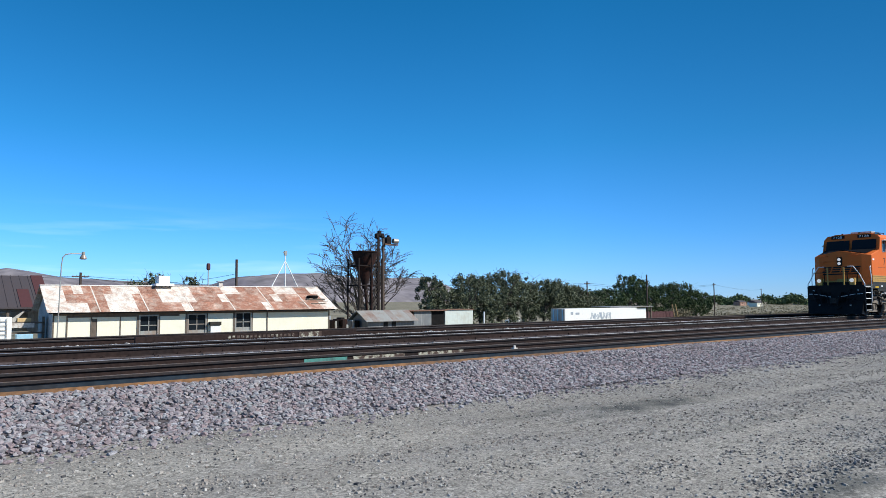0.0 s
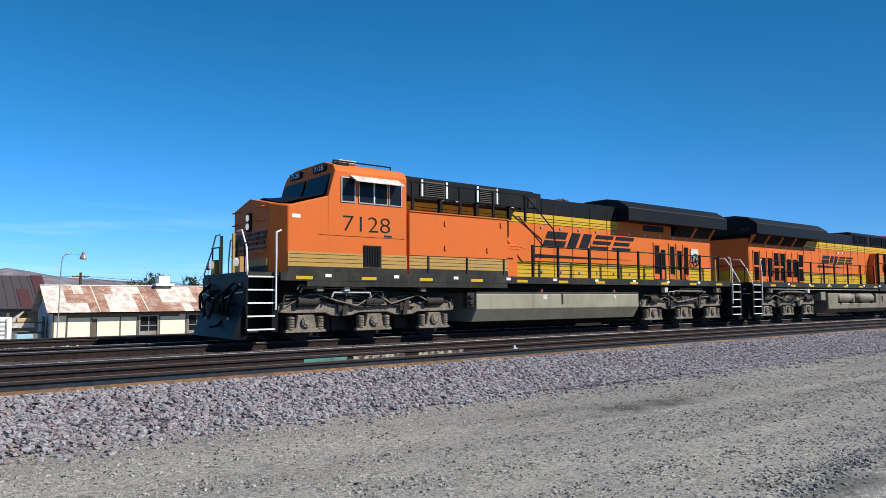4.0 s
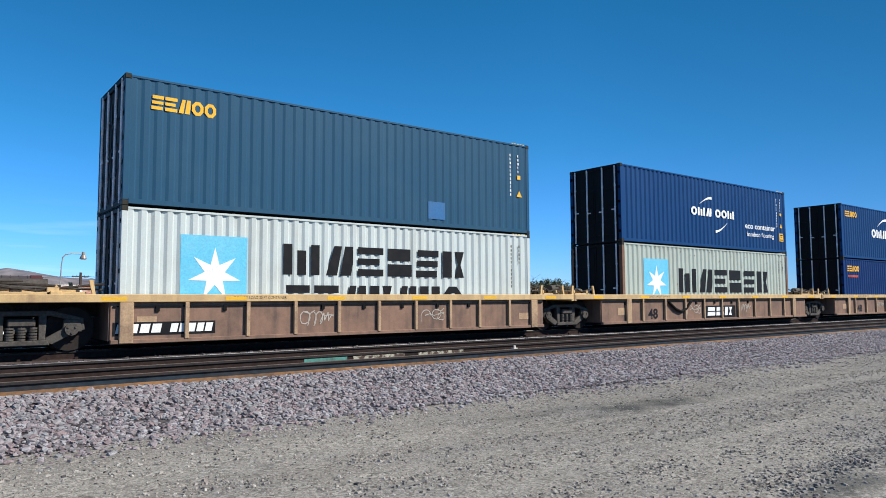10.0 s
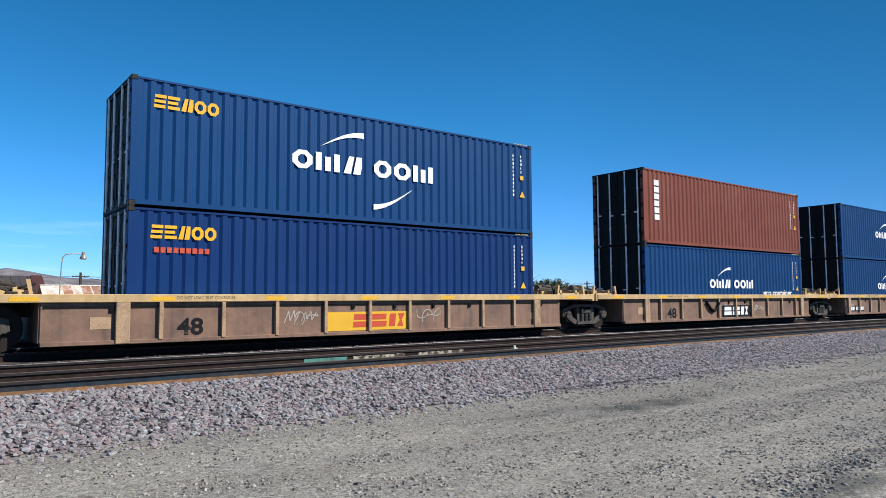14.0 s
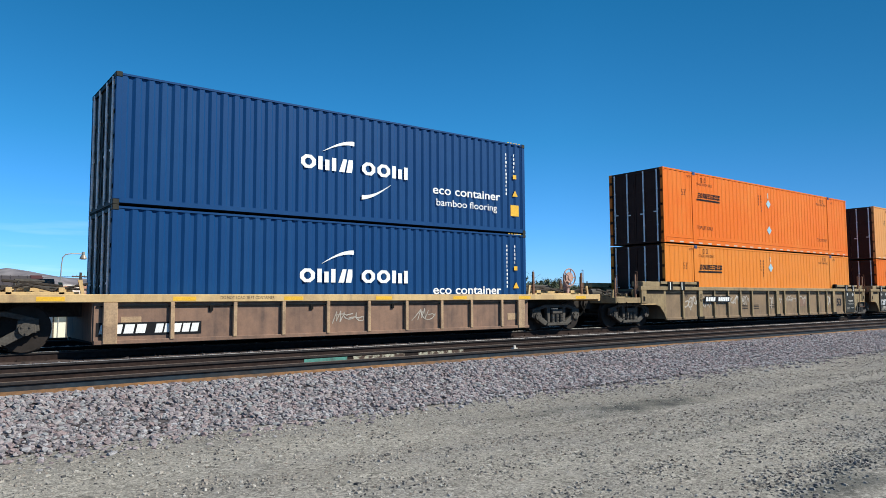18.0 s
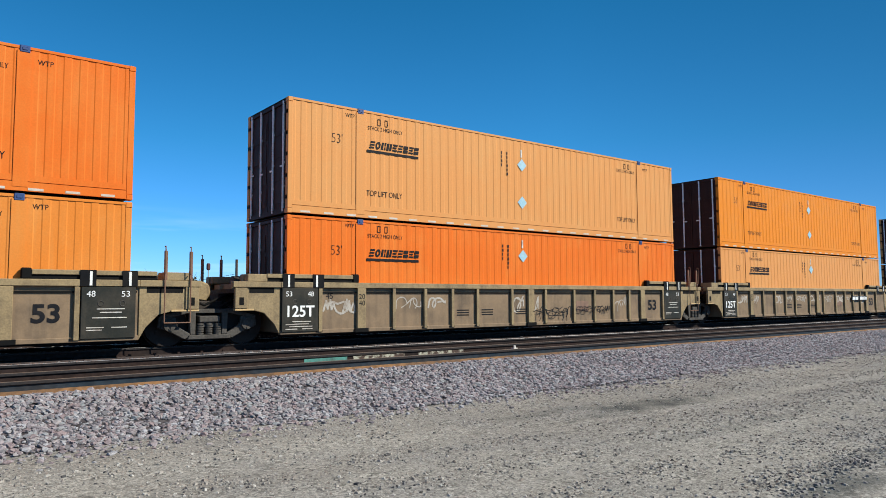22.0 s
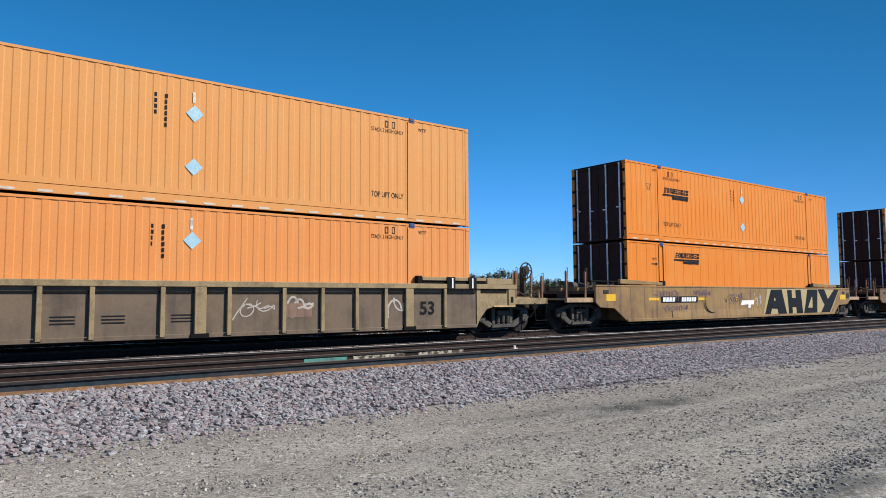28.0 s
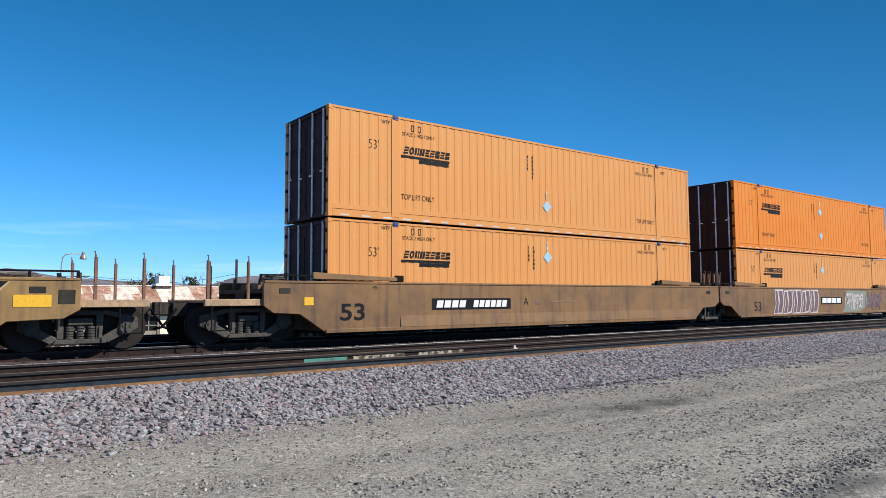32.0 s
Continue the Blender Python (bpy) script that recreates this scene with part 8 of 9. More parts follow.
            part("louvre", bm, M["yellow"], hv)
    for a in (3.5, 4.25):
        bpart("access_door", O, loco, [(a, a + 0.72, 1.0, 1.02, 2.75, 3.42)], 0.008)
    bpart("hood_label", M["white_mark"], loco, [(-3.5, -3.38, 1.0, 1.012, 4.0, 4.12), (1.05, 1.2, 1.0, 1.012, 3.32, 3.4), (0.55, 0.66, 1.0, 1.012, 3.32, 3.4)])
    # handrails along the walkways
    for s in (-1, 1):
        start = -1.45 if s < 0 else -2.05
        bm = bmesh.new()
        tube(bm, (start, s * 1.47, 2.70), (9.3, s * 1.47, 2.70), 0.02, 8)
        tube(bm, (start, s * 1.47, 2.22), (9.3, s * 1.47, 2.22), 0.016, 8)
        rl = part("handrail", bm, K, loco, "black walkway handrail", smooth=True)
        for x in (start, -0.29, 1.24, 2.79, 3.94, 5.3, 6.6, 7.9, 9.25):
            bpart("stanchion", K, rl, [(x - 0.04, x + 0.04, s * 1.44, s * 1.5, 1.70, 2.74)], 0.006)
    # company mark on the hood
    y = vis * 1.0
    yy = y + vis * 0.012
    dirx = 1 if vis < 0 else -1
    x0 = -0.55 if vis < 0 else 3.1
    w = 4.75 if vis < 0 else 3.65
    zb, zt = (2.74, 3.28) if vis < 0 else (2.80, 3.16)
    wordmark("company_mark", M["black_mark"], loco, x0, x0 + dirx * w, zb, zt, yy, "bnse", slant=0.55, gap=0.12, side=vis, label="slanted black company mark")
    ppart("mark_underline", M["black_mark"], loco, [(x0 - dirx * 0.5, 2.38 if vis < 0 else 2.54), (x0 - dirx * 0.38, 2.50 if vis < 0 else 2.66), (x0 + dirx * w * 0.6, 2.46 if vis < 0 else 2.60), (x0 + dirx * w * 1.0, 2.44 if vis < 0 else 2.58)], yy, yy - vis * 0.006)
    # hand brake wheel on the left rear
    if not flip:
        bm = bmesh.new()
        ring(bm, (8.22, -1.08, 2.56), 0.24, 0.022, "y", 18)
        for i in range(5):
            a = i * 1.2566
            tube(bm, (8.22, -1.08, 2.56), (8.22 + math.cos(a) * 0.24, -1.08, 2.56 + math.sin(a) * 0.24), 0.018, 6)
        part("hand_brake_wheel", bm, K, loco, "", smooth=True)
        bpart("brake_panel", M["chalk"], loco, [(7.98, 8.5, -1.04, -1.0, 2.5, 3.02)])
    movers.append((loco, xc, flip))
    loco.matrix_basis = pose(xc, TRACK_Y, RAIL_TOP, 0, 0, 180 if flip else 0)
    return loco


# ---------------------------------------------------------------- yard, trees, distance
G1 = -1.3
M["rust_roof"] = mat("rusty_tin_roof", (0.70, 0.63, 0.54), 0.6, 0, (0.36, 0.18, 0.11), 0.9, 1.6, fine=0.3, fscale=9, random_tone=0.08)
M["rust_sheet"] = mat("rusted_roof_sheet", (0.31, 0.145, 0.092), 0.75, 0, (0.58, 0.47, 0.38), 0.9, 1.3, fine=0.35, fscale=8, random_tone=0.2)
M["cream"] = mat("cream_wall", (0.80, 0.76, 0.60), 0.7, 0, (0.62, 0.56, 0.42), 0.4, 0.6, streak=0.25)
M["grey_wall"] = mat("weathered_grey_wall", (0.40, 0.39, 0.38), 0.85, 0, (0.70, 0.68, 0.64), 0.9, 0.45, fine=0.25, fscale=6)
M["old_wood"] = mat("weathered_wood", (0.14, 0.11, 0.085), 0.85, 0, (0.06, 0.05, 0.04), 0.7, 3, streak=0.5)
M["barn_roof"] = mat("brown_barn_roof", (0.06, 0.05, 0.052), 0.7, 0, (0.07, 0.05, 0.05), 0.6, 0.4, streak=0.3)
M["barn_red"] = mat("red_brown_sheet", (0.075, 0.026, 0.025), 0.7)
M["hopper"] = mat("rusted_hopper", (0.018, 0.012, 0.011), 0.8, 0, (0.075, 0.028, 0.018), 0.7, 0.7, streak=0.3)
M["tower"] = mat("rusty_tower_steel", (0.018, 0.014, 0.013), 0.8, 0, (0.05, 0.026, 0.02), 0.5, 1.5)
M["tin"] = mat("galvanised_tin", (0.36, 0.36, 0.33), 0.45, 0.3, (0.28, 0.17, 0.11), 0.8, 0.7, streak=0.4)
M["tin_rust"] = mat("part_rusted_tin", (0.30, 0.27, 0.24), 0.5, 0.2, (0.22, 0.11, 0.07), 0.9, 0.9, streak=0.5)
M["tin_blue"] = mat("blue_grey_tin", (0.28, 0.33, 0.38), 0.6, 0, (0.45, 0.45, 0.44), 0.6, 1.2, streak=0.4)
# grey sheet walls darkened, with the shade on them put into the colour
M["shade_wall"] = mat("shaded_grey_sheet_wall", (0.15, 0.16, 0.165), 0.7, 0, (0.32, 0.31, 0.29), 0.6, 0.8, streak=0.6)
M["pale_tank"] = mat("pale_green_box", (0.55, 0.60, 0.55), 0.6, 0, (0.35, 0.30, 0.22), 0.6, 0.8, streak=0.4)
M["bark"] = mat("grey_bark", (0.10, 0.08, 0.065), 0.9, 0, (0.05, 0.04, 0.035), 0.7, 3)
M["pole"] = mat("creosoted_pole", (0.07, 0.05, 0.04), 0.85, 0, (0.13, 0.09, 0.06), 0.5, 1.5)
M["leaf"] = two_tone("olive_leaves", (0.05, 0.06, 0.034), (0.22, 0.235, 0.155), 1, 0.4, 0.6, third=(0.105, 0.12, 0.072), island=1, bump=0)
M["leaf_dark"] = two_tone("dark_leaves", (0.03, 0.048, 0.022), (0.12, 0.16, 0.075), 1, 0.4, 0.6, third=(0.065, 0.09, 0.04), island=1, bump=0)
M["scrub"] = two_tone("dry_scrub", (0.12, 0.105, 0.06), (0.30, 0.26, 0.17), 1, 0.4, 0.6, third=(0.19, 0.17, 0.11), island=1, bump=0)
# aerial haze is mixed into both rock colours, bluer for the farther hills
M["mountain"] = two_tone("haze_tinted_brown_rock", (0.215, 0.195, 0.20), (0.15, 0.137, 0.152), 0.006, 0.4, 0.62, fine=0.35, fscale=0.02, bump=0)
M["mountain_far"] = two_tone("haze_tinted_blue_rock", (0.21, 0.24, 0.33), (0.17, 0.19, 0.27), 0.004, 0.4, 0.6, fine=0.12, fscale=0.01, bump=0)
M["pale_stone"] = two_tone("pale_stones", (0.20, 0.17, 0.15), (0.55, 0.52, 0.48), 1, 0.4, 0.6, third=(0.36, 0.33, 0.30), island=1)


def leafy_tree(x, y, g, h, w, seed, mt, label, n=2600, leaf=0.16):
    rnd = random.Random(seed)
    t = empty("tree", label, "tree", "trees beyond the yard", pose(x, y, g))
    bm = bmesh.new()
    tips = []
    for k in range(5):
        a = rnd.uniform(0, 6.28)
        p0 = Vector((rnd.uniform(-0.2, 0.2), rnd.uniform(-0.2, 0.2), 0))
        r = 0.10 * h / 5
        for i in range(5):
            p1 = p0 + Vector((math.cos(a) * w * 0.10 * (i > 0) + rnd.uniform(-0.15, 0.15), math.sin(a) * w * 0.10 * (i > 0) + rnd.uniform(-0.15, 0.15), h * 0.19))
            tube(bm, p0, p1, r, 6, r * 0.75)
            r *= 0.72
            p0 = p1
            if i > 0:
                tips.append(p0.copy())
                for j in range(2):
                    b = rnd.uniform(0, 6.28)
                    q = p0 + Vector((math.cos(b) * w * 0.2, math.sin(b) * w * 0.2, h * rnd.uniform(0.02, 0.14)))
                    tube(bm, p0, q, r * 0.7, 5, r * 0.25)
                    tips.append(q)
    part("trunk", bm, M["bark"], t)
    rng = np.random.default_rng(seed)
    cl = []
    for k in range(120):
        z = h * (0.06 + 0.92 * rng.random() ** 0.8)
        prof = math.sqrt(max(0.08, 1 - ((z / h - 0.48) / 0.55) ** 2))
        rr = w * 0.56 * prof * math.sqrt(rng.random())
        a = rng.uniform(0, 6.28)
        cl.append((math.cos(a) * rr, math.sin(a) * rr, z, rng.uniform(0.06, 0.16) * w * 0.55))
    cl = np.array(cl)
    pick = rng.integers(0, len(cl), n)
    d = rng.normal(0, 1, (n, 3))
    c = cl[pick, :3] + d * cl[pick, 3:4] * np.array((0.5, 0.5, 0.62))
    c[:, 2] = np.clip(c[:, 2], 0.05 * h, None)
    u = rng.normal(0, 1, (n, 3))
    u /= np.linalg.norm(u, axis=1)[:, None]
    v = np.cross(u, rng.normal(0, 1, (n, 3)))
    v /= np.linalg.norm(v, axis=1)[:, None]
    s = leaf * rng.uniform(0.4, 1.2, (n, 1))
    vs = np.stack([c - u * s, c + v * s * 0.5, c + u * s, c - v * s * 0.5], 1).reshape(-1, 3)
    f = [(4 * i, 4 * i + 1, 4 * i + 2, 4 * i + 3) for i in range(n)]
    cr = mesh_from("crown", vs, f, mt, t)
    return t


def bare_tree(x, y, g, seed):
    t = empty("bare_tree", "tall leafless grey tree behind the hopper", "tree", m=pose(x, y, g))
    rnd = random.Random(seed)
    limbs = ((-0.42, 0.05, 4.3, 0.34), (-0.22, -0.1, 4.4, 0.30), (-0.06, 0.2, 4.3, 0.28), (0.14, 0.1, 4.2, 0.28), (0.42, 0.0, 3.9, 0.25), (-0.55, 0.3, 2.9, 0.22), (0.72, 0.2, 3.1, 0.2), (-0.3, 0.5, 3.5, 0.2))
    for lx, ly, hh, r0 in limbs:
        verts, faces = [], []

        def seg(p, q, ra, rb):
            d = (q - p).normalized()
            u = d.orthogonal().normalized()
            w = d.cross(u)
            k = len(verts)
            for c, r in ((p, ra), (q, rb)):
                for i in range(4):
                    a = i * math.pi / 2
                    verts.append(c + (u * math.cos(a) + w * math.sin(a)) * r)
            for i in range(4):
                j = (i + 1) % 4
                faces.append((k + i, k + j, k + 4 + j, k + 4 + i))

        def grow(p, d, ln, r, depth):
            q, dd = p, d
            for i in range(3):
                dd = (dd + Vector((rnd.uniform(-0.22, 0.22), rnd.uniform(-0.2, 0.2), rnd.uniform(-0.08, 0.14) - (0.16 if depth < 2 else 0.0)))).normalized()
                e = q + dd * ln / 3
                seg(q, e, r, r * 0.86)
                r *= 0.86
                q = e
                if depth > 0 and i < 2 and rnd.random() < 0.6:
                    nd = (dd + Vector((rnd.uniform(-0.9, 0.9), rnd.uniform(-0.8, 0.8), rnd.uniform(-0.2, 0.4)))).normalized()
                    grow(q, nd, ln * rnd.uniform(0.45, 0.7), max(0.03, r * 0.5), depth - 1)
            if depth == 0:
                return
            for i in range(2):
                nd = (dd + Vector((rnd.uniform(-0.7, 0.7), rnd.uniform(-0.7, 0.7), rnd.uniform(-0.15, 0.4)))).normalized()
                grow(q, nd, ln * rnd.uniform(0.6, 0.85), max(0.03, r * rnd.uniform(0.6, 0.8)), depth - 1)
        grow(Vector((lx, ly, 0)), Vector((lx, ly, 1)).normalized(), hh, r0, 5)
        mesh_from("limb", verts, faces, M["bark"], t)
    return t


def wire(name, pts, r=0.015, sag=0.5):
    bm = bmesh.new()
    for a, b in zip(pts, pts[1:]):
        a, b = Vector(a), Vector(b)
        prev = a
        for i in range(1, 9):
            f = i / 8
            p = a.lerp(b, f) - Vector((0, 0, sag * 4 * f * (1 - f)))
            tube(bm, prev, p, r, 4)
            prev = p
    return tagged(part(name, bm, M["under"]), "thin dark sagging overhead power wire", "wire")


def utility_pole(x, y, z1, arm=True, label="dark wooden utility pole with a cross arm"):
    p = empty("utility_pole", label, "utility pole", "utility poles", pose(x, y, 0))
    tpart("shaft", M["pole"], p, [((0, 0, -9.0), (0, 0, z1), 0.14)], 10)
    if arm:
        bpart("cross_arm", M["pole"], p, [(-0.9, 0.9, -0.08, 0.08, z1 - 0.55, z1 - 0.42)], 0.01)
        for k in (-0.8, -0.4, 0.4, 0.8):
            tpart("insulator", M["tin"], p, [((k, 0, z1 - 0.42), (k, 0, z1 - 0.28), 0.04)], 8)
    return p


def build_shed():
    sh = empty("long_shed", "long low cream shed with a rusty tin gable roof", "building")
    x0, x1, y0, y1 = 8.5, 31.3, 58.0, 65.0
    base, eave, ridge = -1.4, 0.93, 2.86
    ym = 61.5
    # front wall pieces between the openings
    holes = [(11.14, 11.5, -1.4, 0.30), (14.6, 15.9, -1.02, 0.44), (18.35, 19.72, -1.06, 0.47), (22.35, 23.63, -0.94, 0.54)]
    cuts = [x0]
    boxes = []
    for a, b, z0, z1 in holes:
        boxes.append((cuts[-1], a, y0, y0 + 0.15, base, eave))
        boxes.append((a, b, y0, y0 + 0.15, z1, eave))
        if z0 > base:
            boxes.append((a, b, y0, y0 + 0.15, base, z0))
        cuts.append(b)
    boxes.append((cuts[-1], x1, y0, y0 + 0.15, base, eave))
    bpart("front_wall", M["cream"], sh, boxes)
    bpart("back_wall", M["cream"], sh, [(x0, x1, y1 - 0.15, y1, base, eave)])
    for xx in (x0, x1 - 0.15):
        ppart("gable_wall", M["grey_wall"] if xx == x0 else M["cream"], sh, [(y0 + 0.16, base), (y1 - 0.16, base), (y1 - 0.16, eave), (ym, ridge - 0.1), (y0 + 0.16, eave)], xx, xx + 0.15, "x")
    # corrugated roof sheets, each its own
    rnd = random.Random(8)
    n = 34
    w = (x1 + 0.5 - (x0 - 0.4)) / n
    z_at = lambda f: (eave - 0.12) + (ridge - eave + 0.12) * f
    for side in (-1, 1):
        reach = side * (ym - (y0 - 0.62))
        for i in range(n):
            for j in range(3):
                f0, f1 = j / 3, (j + 1) / 3 + 0.02
                lift = 0.012 * j + rnd.uniform(0, 0.012)
                ya, yb = ym + reach * (1 - f0), ym + reach * (1 - f1)
                a, b = x0 - 0.4 + i * w, x0 - 0.4 + (i + 1) * w + 0.03
                p_rust = 0.55 + 1.5 * noise.noise((i * 0.27, j * 0.35 + side, 4.4)) + (0.18 if 4 < i < 24 else -0.2) - (0.12 if j == 2 else 0)
                bm = bmesh.new()
                prism(bm, [(ya, z_at(f0) + lift), (yb, z_at(f1) + lift), (yb, z_at(f1) + lift + 0.02), (ya, z_at(f0) + lift + 0.02)], a, b, "x")
                part("roof_sheet", bm, M["rust_sheet"] if rnd.random() < p_rust else M["rust_roof"], sh)
            if i % 5 == 0:
                lo, hi = ym + reach, ym
                a = x0 - 0.4 + i * w
                ppart("roof_batten", M["rust_roof"], sh, [(lo, z_at(0) + 0.035), (hi, z_at(1) + 0.045), (hi, z_at(1) + 0.06), (lo, z_at(0) + 0.05)], a - 0.05, a + 0.05, "x")
    bpart("ridge_cap", M["white"], sh, [(x0 - 0.45, x1 + 0.3, ym - 0.16, ym + 0.16, ridge + 0.02, ridge + 0.08)])
    bpart("fascia", M["under"], sh, [(x0 - 0.3, x1 + 0.3, y0 - 0.56, y0 - 0.52, eave - 0.22, eave - 0.12)])
    # dark board added to draw the band of shade below the eave
    bpart("eave_shade_board", M["old_wood"], sh, [(x0 + 0.1, x1 - 0.2, y0 - 0.05, y0 - 0.005, 0.58, 0.92)])
    bpart("roof_hole", M["under"], sh, [(12.35, 12.95, 59.9, 60.25, 2.02, 2.06)], 0.01)
    bpart("frieze", M["old_wood"], sh, [(x0 + 0.9, 17.6, y0 - 0.03, y0, 0.42, 0.62), (11.05, 11.14, y0 - 0.04, y0, base, 0.62), (x0 + 0.9, x0 + 1.0, y0 - 0.04, y0, base, 0.6), (13.1, 13.18, y0 - 0.03, y0, base, 0.5), (25.1, 25.2, y0 - 0.04, y0, base, 0.7), (x1 - 0.12, x1, y0 - 0.04, y0, base, eave), (x0, x0 + 0.1, y0 - 0.04, y0, base, eave)])
    bpart("door", M["old_wood"], sh, [(11.15, 11.49, y0 + 0.05, y0 + 0.1, base, 0.3)])
    for a, b, z0, z1 in holes[1:]:
        wd = bpart("window", M["tin"], sh, [(a - 0.1, b + 0.1, y0 - 0.05, y0, z1, z1 + 0.1), (a - 0.1, b + 0.1, y0 - 0.06, y0, z0 - 0.08, z0), (a - 0.1, a, y0 - 0.05, y0, z0, z1), (b, b + 0.1, y0 - 0.05, y0, z0, z1)], 0, "grey framed sash window")
        bpart("pane", M["glass"], wd, [(a, b, y0 + 0.06, y0 + 0.08, z0, z1)])
        bpart("glazing_bar", M["tin"], wd, [((a + b) / 2 - 0.03, (a + b) / 2 + 0.03, y0 + 0.02, y0 + 0.06, z0, z1), (a, b, y0 + 0.02, y0 + 0.06, (z0 + z1) / 2 - 0.03, (z0 + z1) / 2 + 0.03)])
        bpart("side_board", M["old_wood"], wd, [(a - 0.26, a - 0.1, y0 - 0.04, y0, z0 - 0.2, z1 + 0.15), (b + 0.1, b + 0.2, y0 - 0.04, y0, z0 - 0.2, z1 + 0.15)])
        bpart("lower_board", M["tin"], wd, [(a + 0.04, b - 0.04, y0 + 0.03, y0 + 0.055, z0, z0 + 0.3)])
    ac = empty("window_air_conditioner", "white window air conditioner unit under a dark box", "air conditioner")
    bpart("body", M["white"], ac, [(20.05, 20.9, y0 - 0.35, y0, -1.05, -0.5)], 0.02)
    bpart("cover", M["sill"], ac, [(20.0, 20.95, y0 - 0.38, y0, -0.42, -0.12)], 0.01)
    bpart("bracket", M["tin"], ac, [(20.1, 20.85, y0 - 0.3, y0, -0.5, -0.42), (20.1, 20.2, y0 - 0.3, y0, -1.4, -1.05), (20.75, 20.85, y0 - 0.3, y0, -1.4, -1.05)])
    cool = empty("roof_cooler", "white evaporative cooler on the roof ridge", "cooler")
    bpart("body", M["white"], cool, [(16.75, 17.65, 61.0, 62.0, 3.1, 3.75)], 0.03)
    bpart("base", M["white"], cool, [(16.45, 17.95, 60.7, 62.3, 2.88, 3.1)], 0.02)
    v = empty("roof_vent", "small cream roof vent on the ridge", "vent")
    bpart("stack", M["chalk"], v, [(22.0, 22.35, 61.3, 61.7, 2.85, 3.25)], 0.02)
    bpart("cap", M["tin"], v, [(21.9, 22.45, 61.2, 61.8, 3.3, 3.36), (22.05, 22.1, 61.3, 61.35, 3.25, 3.3), (22.25, 22.3, 61.3, 61.35, 3.25, 3.3)])
    junk = empty("roof_tire_pile", "old black tyre and boards lying on the roof", "junk")
    bm = bmesh.new()
    ring(bm, (30.2, 59.3, 1.95), 0.42, 0.14, "z", 16)
    part("tyre", bm, M["under"], junk, "", smooth=True)
    bpart("board", M["old_wood"], junk, [(28.4, 31.5, 58.6, 58.75, 1.45, 1.5), (29.4, 31.3, 58.9, 59.8, 1.6, 1.78), (29.6, 31.0, 58.2, 58.4, 1.28, 1.36)], 0.01)


def build_left_yard():
    b = empty("dark_barn", "large brown metal roofed barn with a dark open side", "building")
    ppart("roof", M["barn_roof"], b, [(72.0, 1.0), (79.0, 4.05), (86.0, 1.0), (86.0, 1.12), (79.0, 4.17), (72.0, 1.12)], -14, 10.5, "x")
    bm = bmesh.new()
    for i in range(34):
        x = -13.8 + i * 0.72
        prism(bm, [(72.0, 1.12), (79.0, 4.17), (79.0, 4.21), (72.0, 1.16)], x, x + 0.05, "x")
    part("roof_seam", bm, M["barn_roof"], b)
    ppart("roof_sheet", M["barn_red"], b, [(72.0, 1.13), (79.0, 4.19), (79.0, 4.23), (72.0, 1.17)], 9.5, 10.5, "x")
    ppart("roof_sheet", M["barn_red"], b, [(72.0, 1.13), (75.8, 2.79), (75.8, 2.83), (72.0, 1.17)], 8.05, 9.0, "x")
    bpart("back_wall", M["grey_wall"], b, [(-14, 10.4, 85.5, 85.8, -1.5, 1.0)])
    bpart("side_wall", M["grey_wall"], b, [(10.2, 10.4, 72.3, 85.5, -1.5, 1.0)])
    for x in (-12, -7, -2, 3.0, 7.0, 10.2):
        bpart("post", M["old_wood"], b, [(x, x + 0.2, 72.3, 72.5, -1.5, 1.0)])
    bpart("beam", M["old_wood"], b, [(-14, 10.5, 72.25, 72.55, 0.75, 1.0)])
    c = empty("white_cabinet", "white metal cabinet with a ladder standing in the yard", "cabinet", m=pose(0, 0, 0))
    bpart("body", M["white"], c, [(4.2, 5.75, 56.0, 57.2, -1.4, 0.58)], 0.02)
    bm = bmesh.new()
    for x in (5.05, 5.45):
        tube(bm, (x, 55.93, -1.4), (x, 55.93, 0.5), 0.025, 6)
    for i in range(6):
        tube(bm, (5.05, 55.93, -1.2 + i * 0.3), (5.45, 55.93, -1.2 + i * 0.3), 0.02, 6)
    part("ladder", bm, M["tin"], c)
    t = empty("yard_shelf", "cluttered wooden rack with boxes beside the barn", "rack")
    bpart("rack", M["old_wood"], t, [(6.0, 8.3, 60.0, 60.2, 0.0, 0.12), (6.0, 8.3, 60.0, 60.8, -0.75, -0.65), (6.0, 6.1, 60.0, 60.8, -1.4, 0.5), (8.2, 8.3, 60.0, 60.8, -1.4, 0.5)])
    bpart("white_board", M["chalk"], t, [(5.9, 7.6, 59.9, 59.98, -0.3, 0.05)])
    bpart("tan_box", M["ochre"], t, [(6.5, 7.4, 60.05, 60.6, 0.13, 0.42)], 0.02)
    bx = bpart("pale_blue_box", M["decal_blue"], None, [(6.0, 7.0, 55.6, 56.4, -1.4, -0.62)], 0.02)
    tagged(bx, "pale blue plastic box standing in the yard", "box")
    # street lamp
    l = empty("street_lamp", "gooseneck street lamp with a grey lantern head", "street lamp")
    pipes("post", M["tin"], l, [[(7.6, 50, -1.3), (7.72, 50, 3.9), (7.78, 50, 4.45), (7.95, 50, 4.66), (8.3, 50, 4.72), (8.9, 50, 4.72)]], 0.035, 8)
    bm = bmesh.new()
    tube(bm, (8.97, 50, 4.62), (8.97, 50, 4.86), 0.1, 12)
    tube(bm, (8.97, 50, 4.62), (8.97, 50, 4.42), 0.14, 14, 0.22)
    tube(bm, (8.97, 50, 4.42), (8.97, 50, 4.36), 0.22, 14, 0.16)
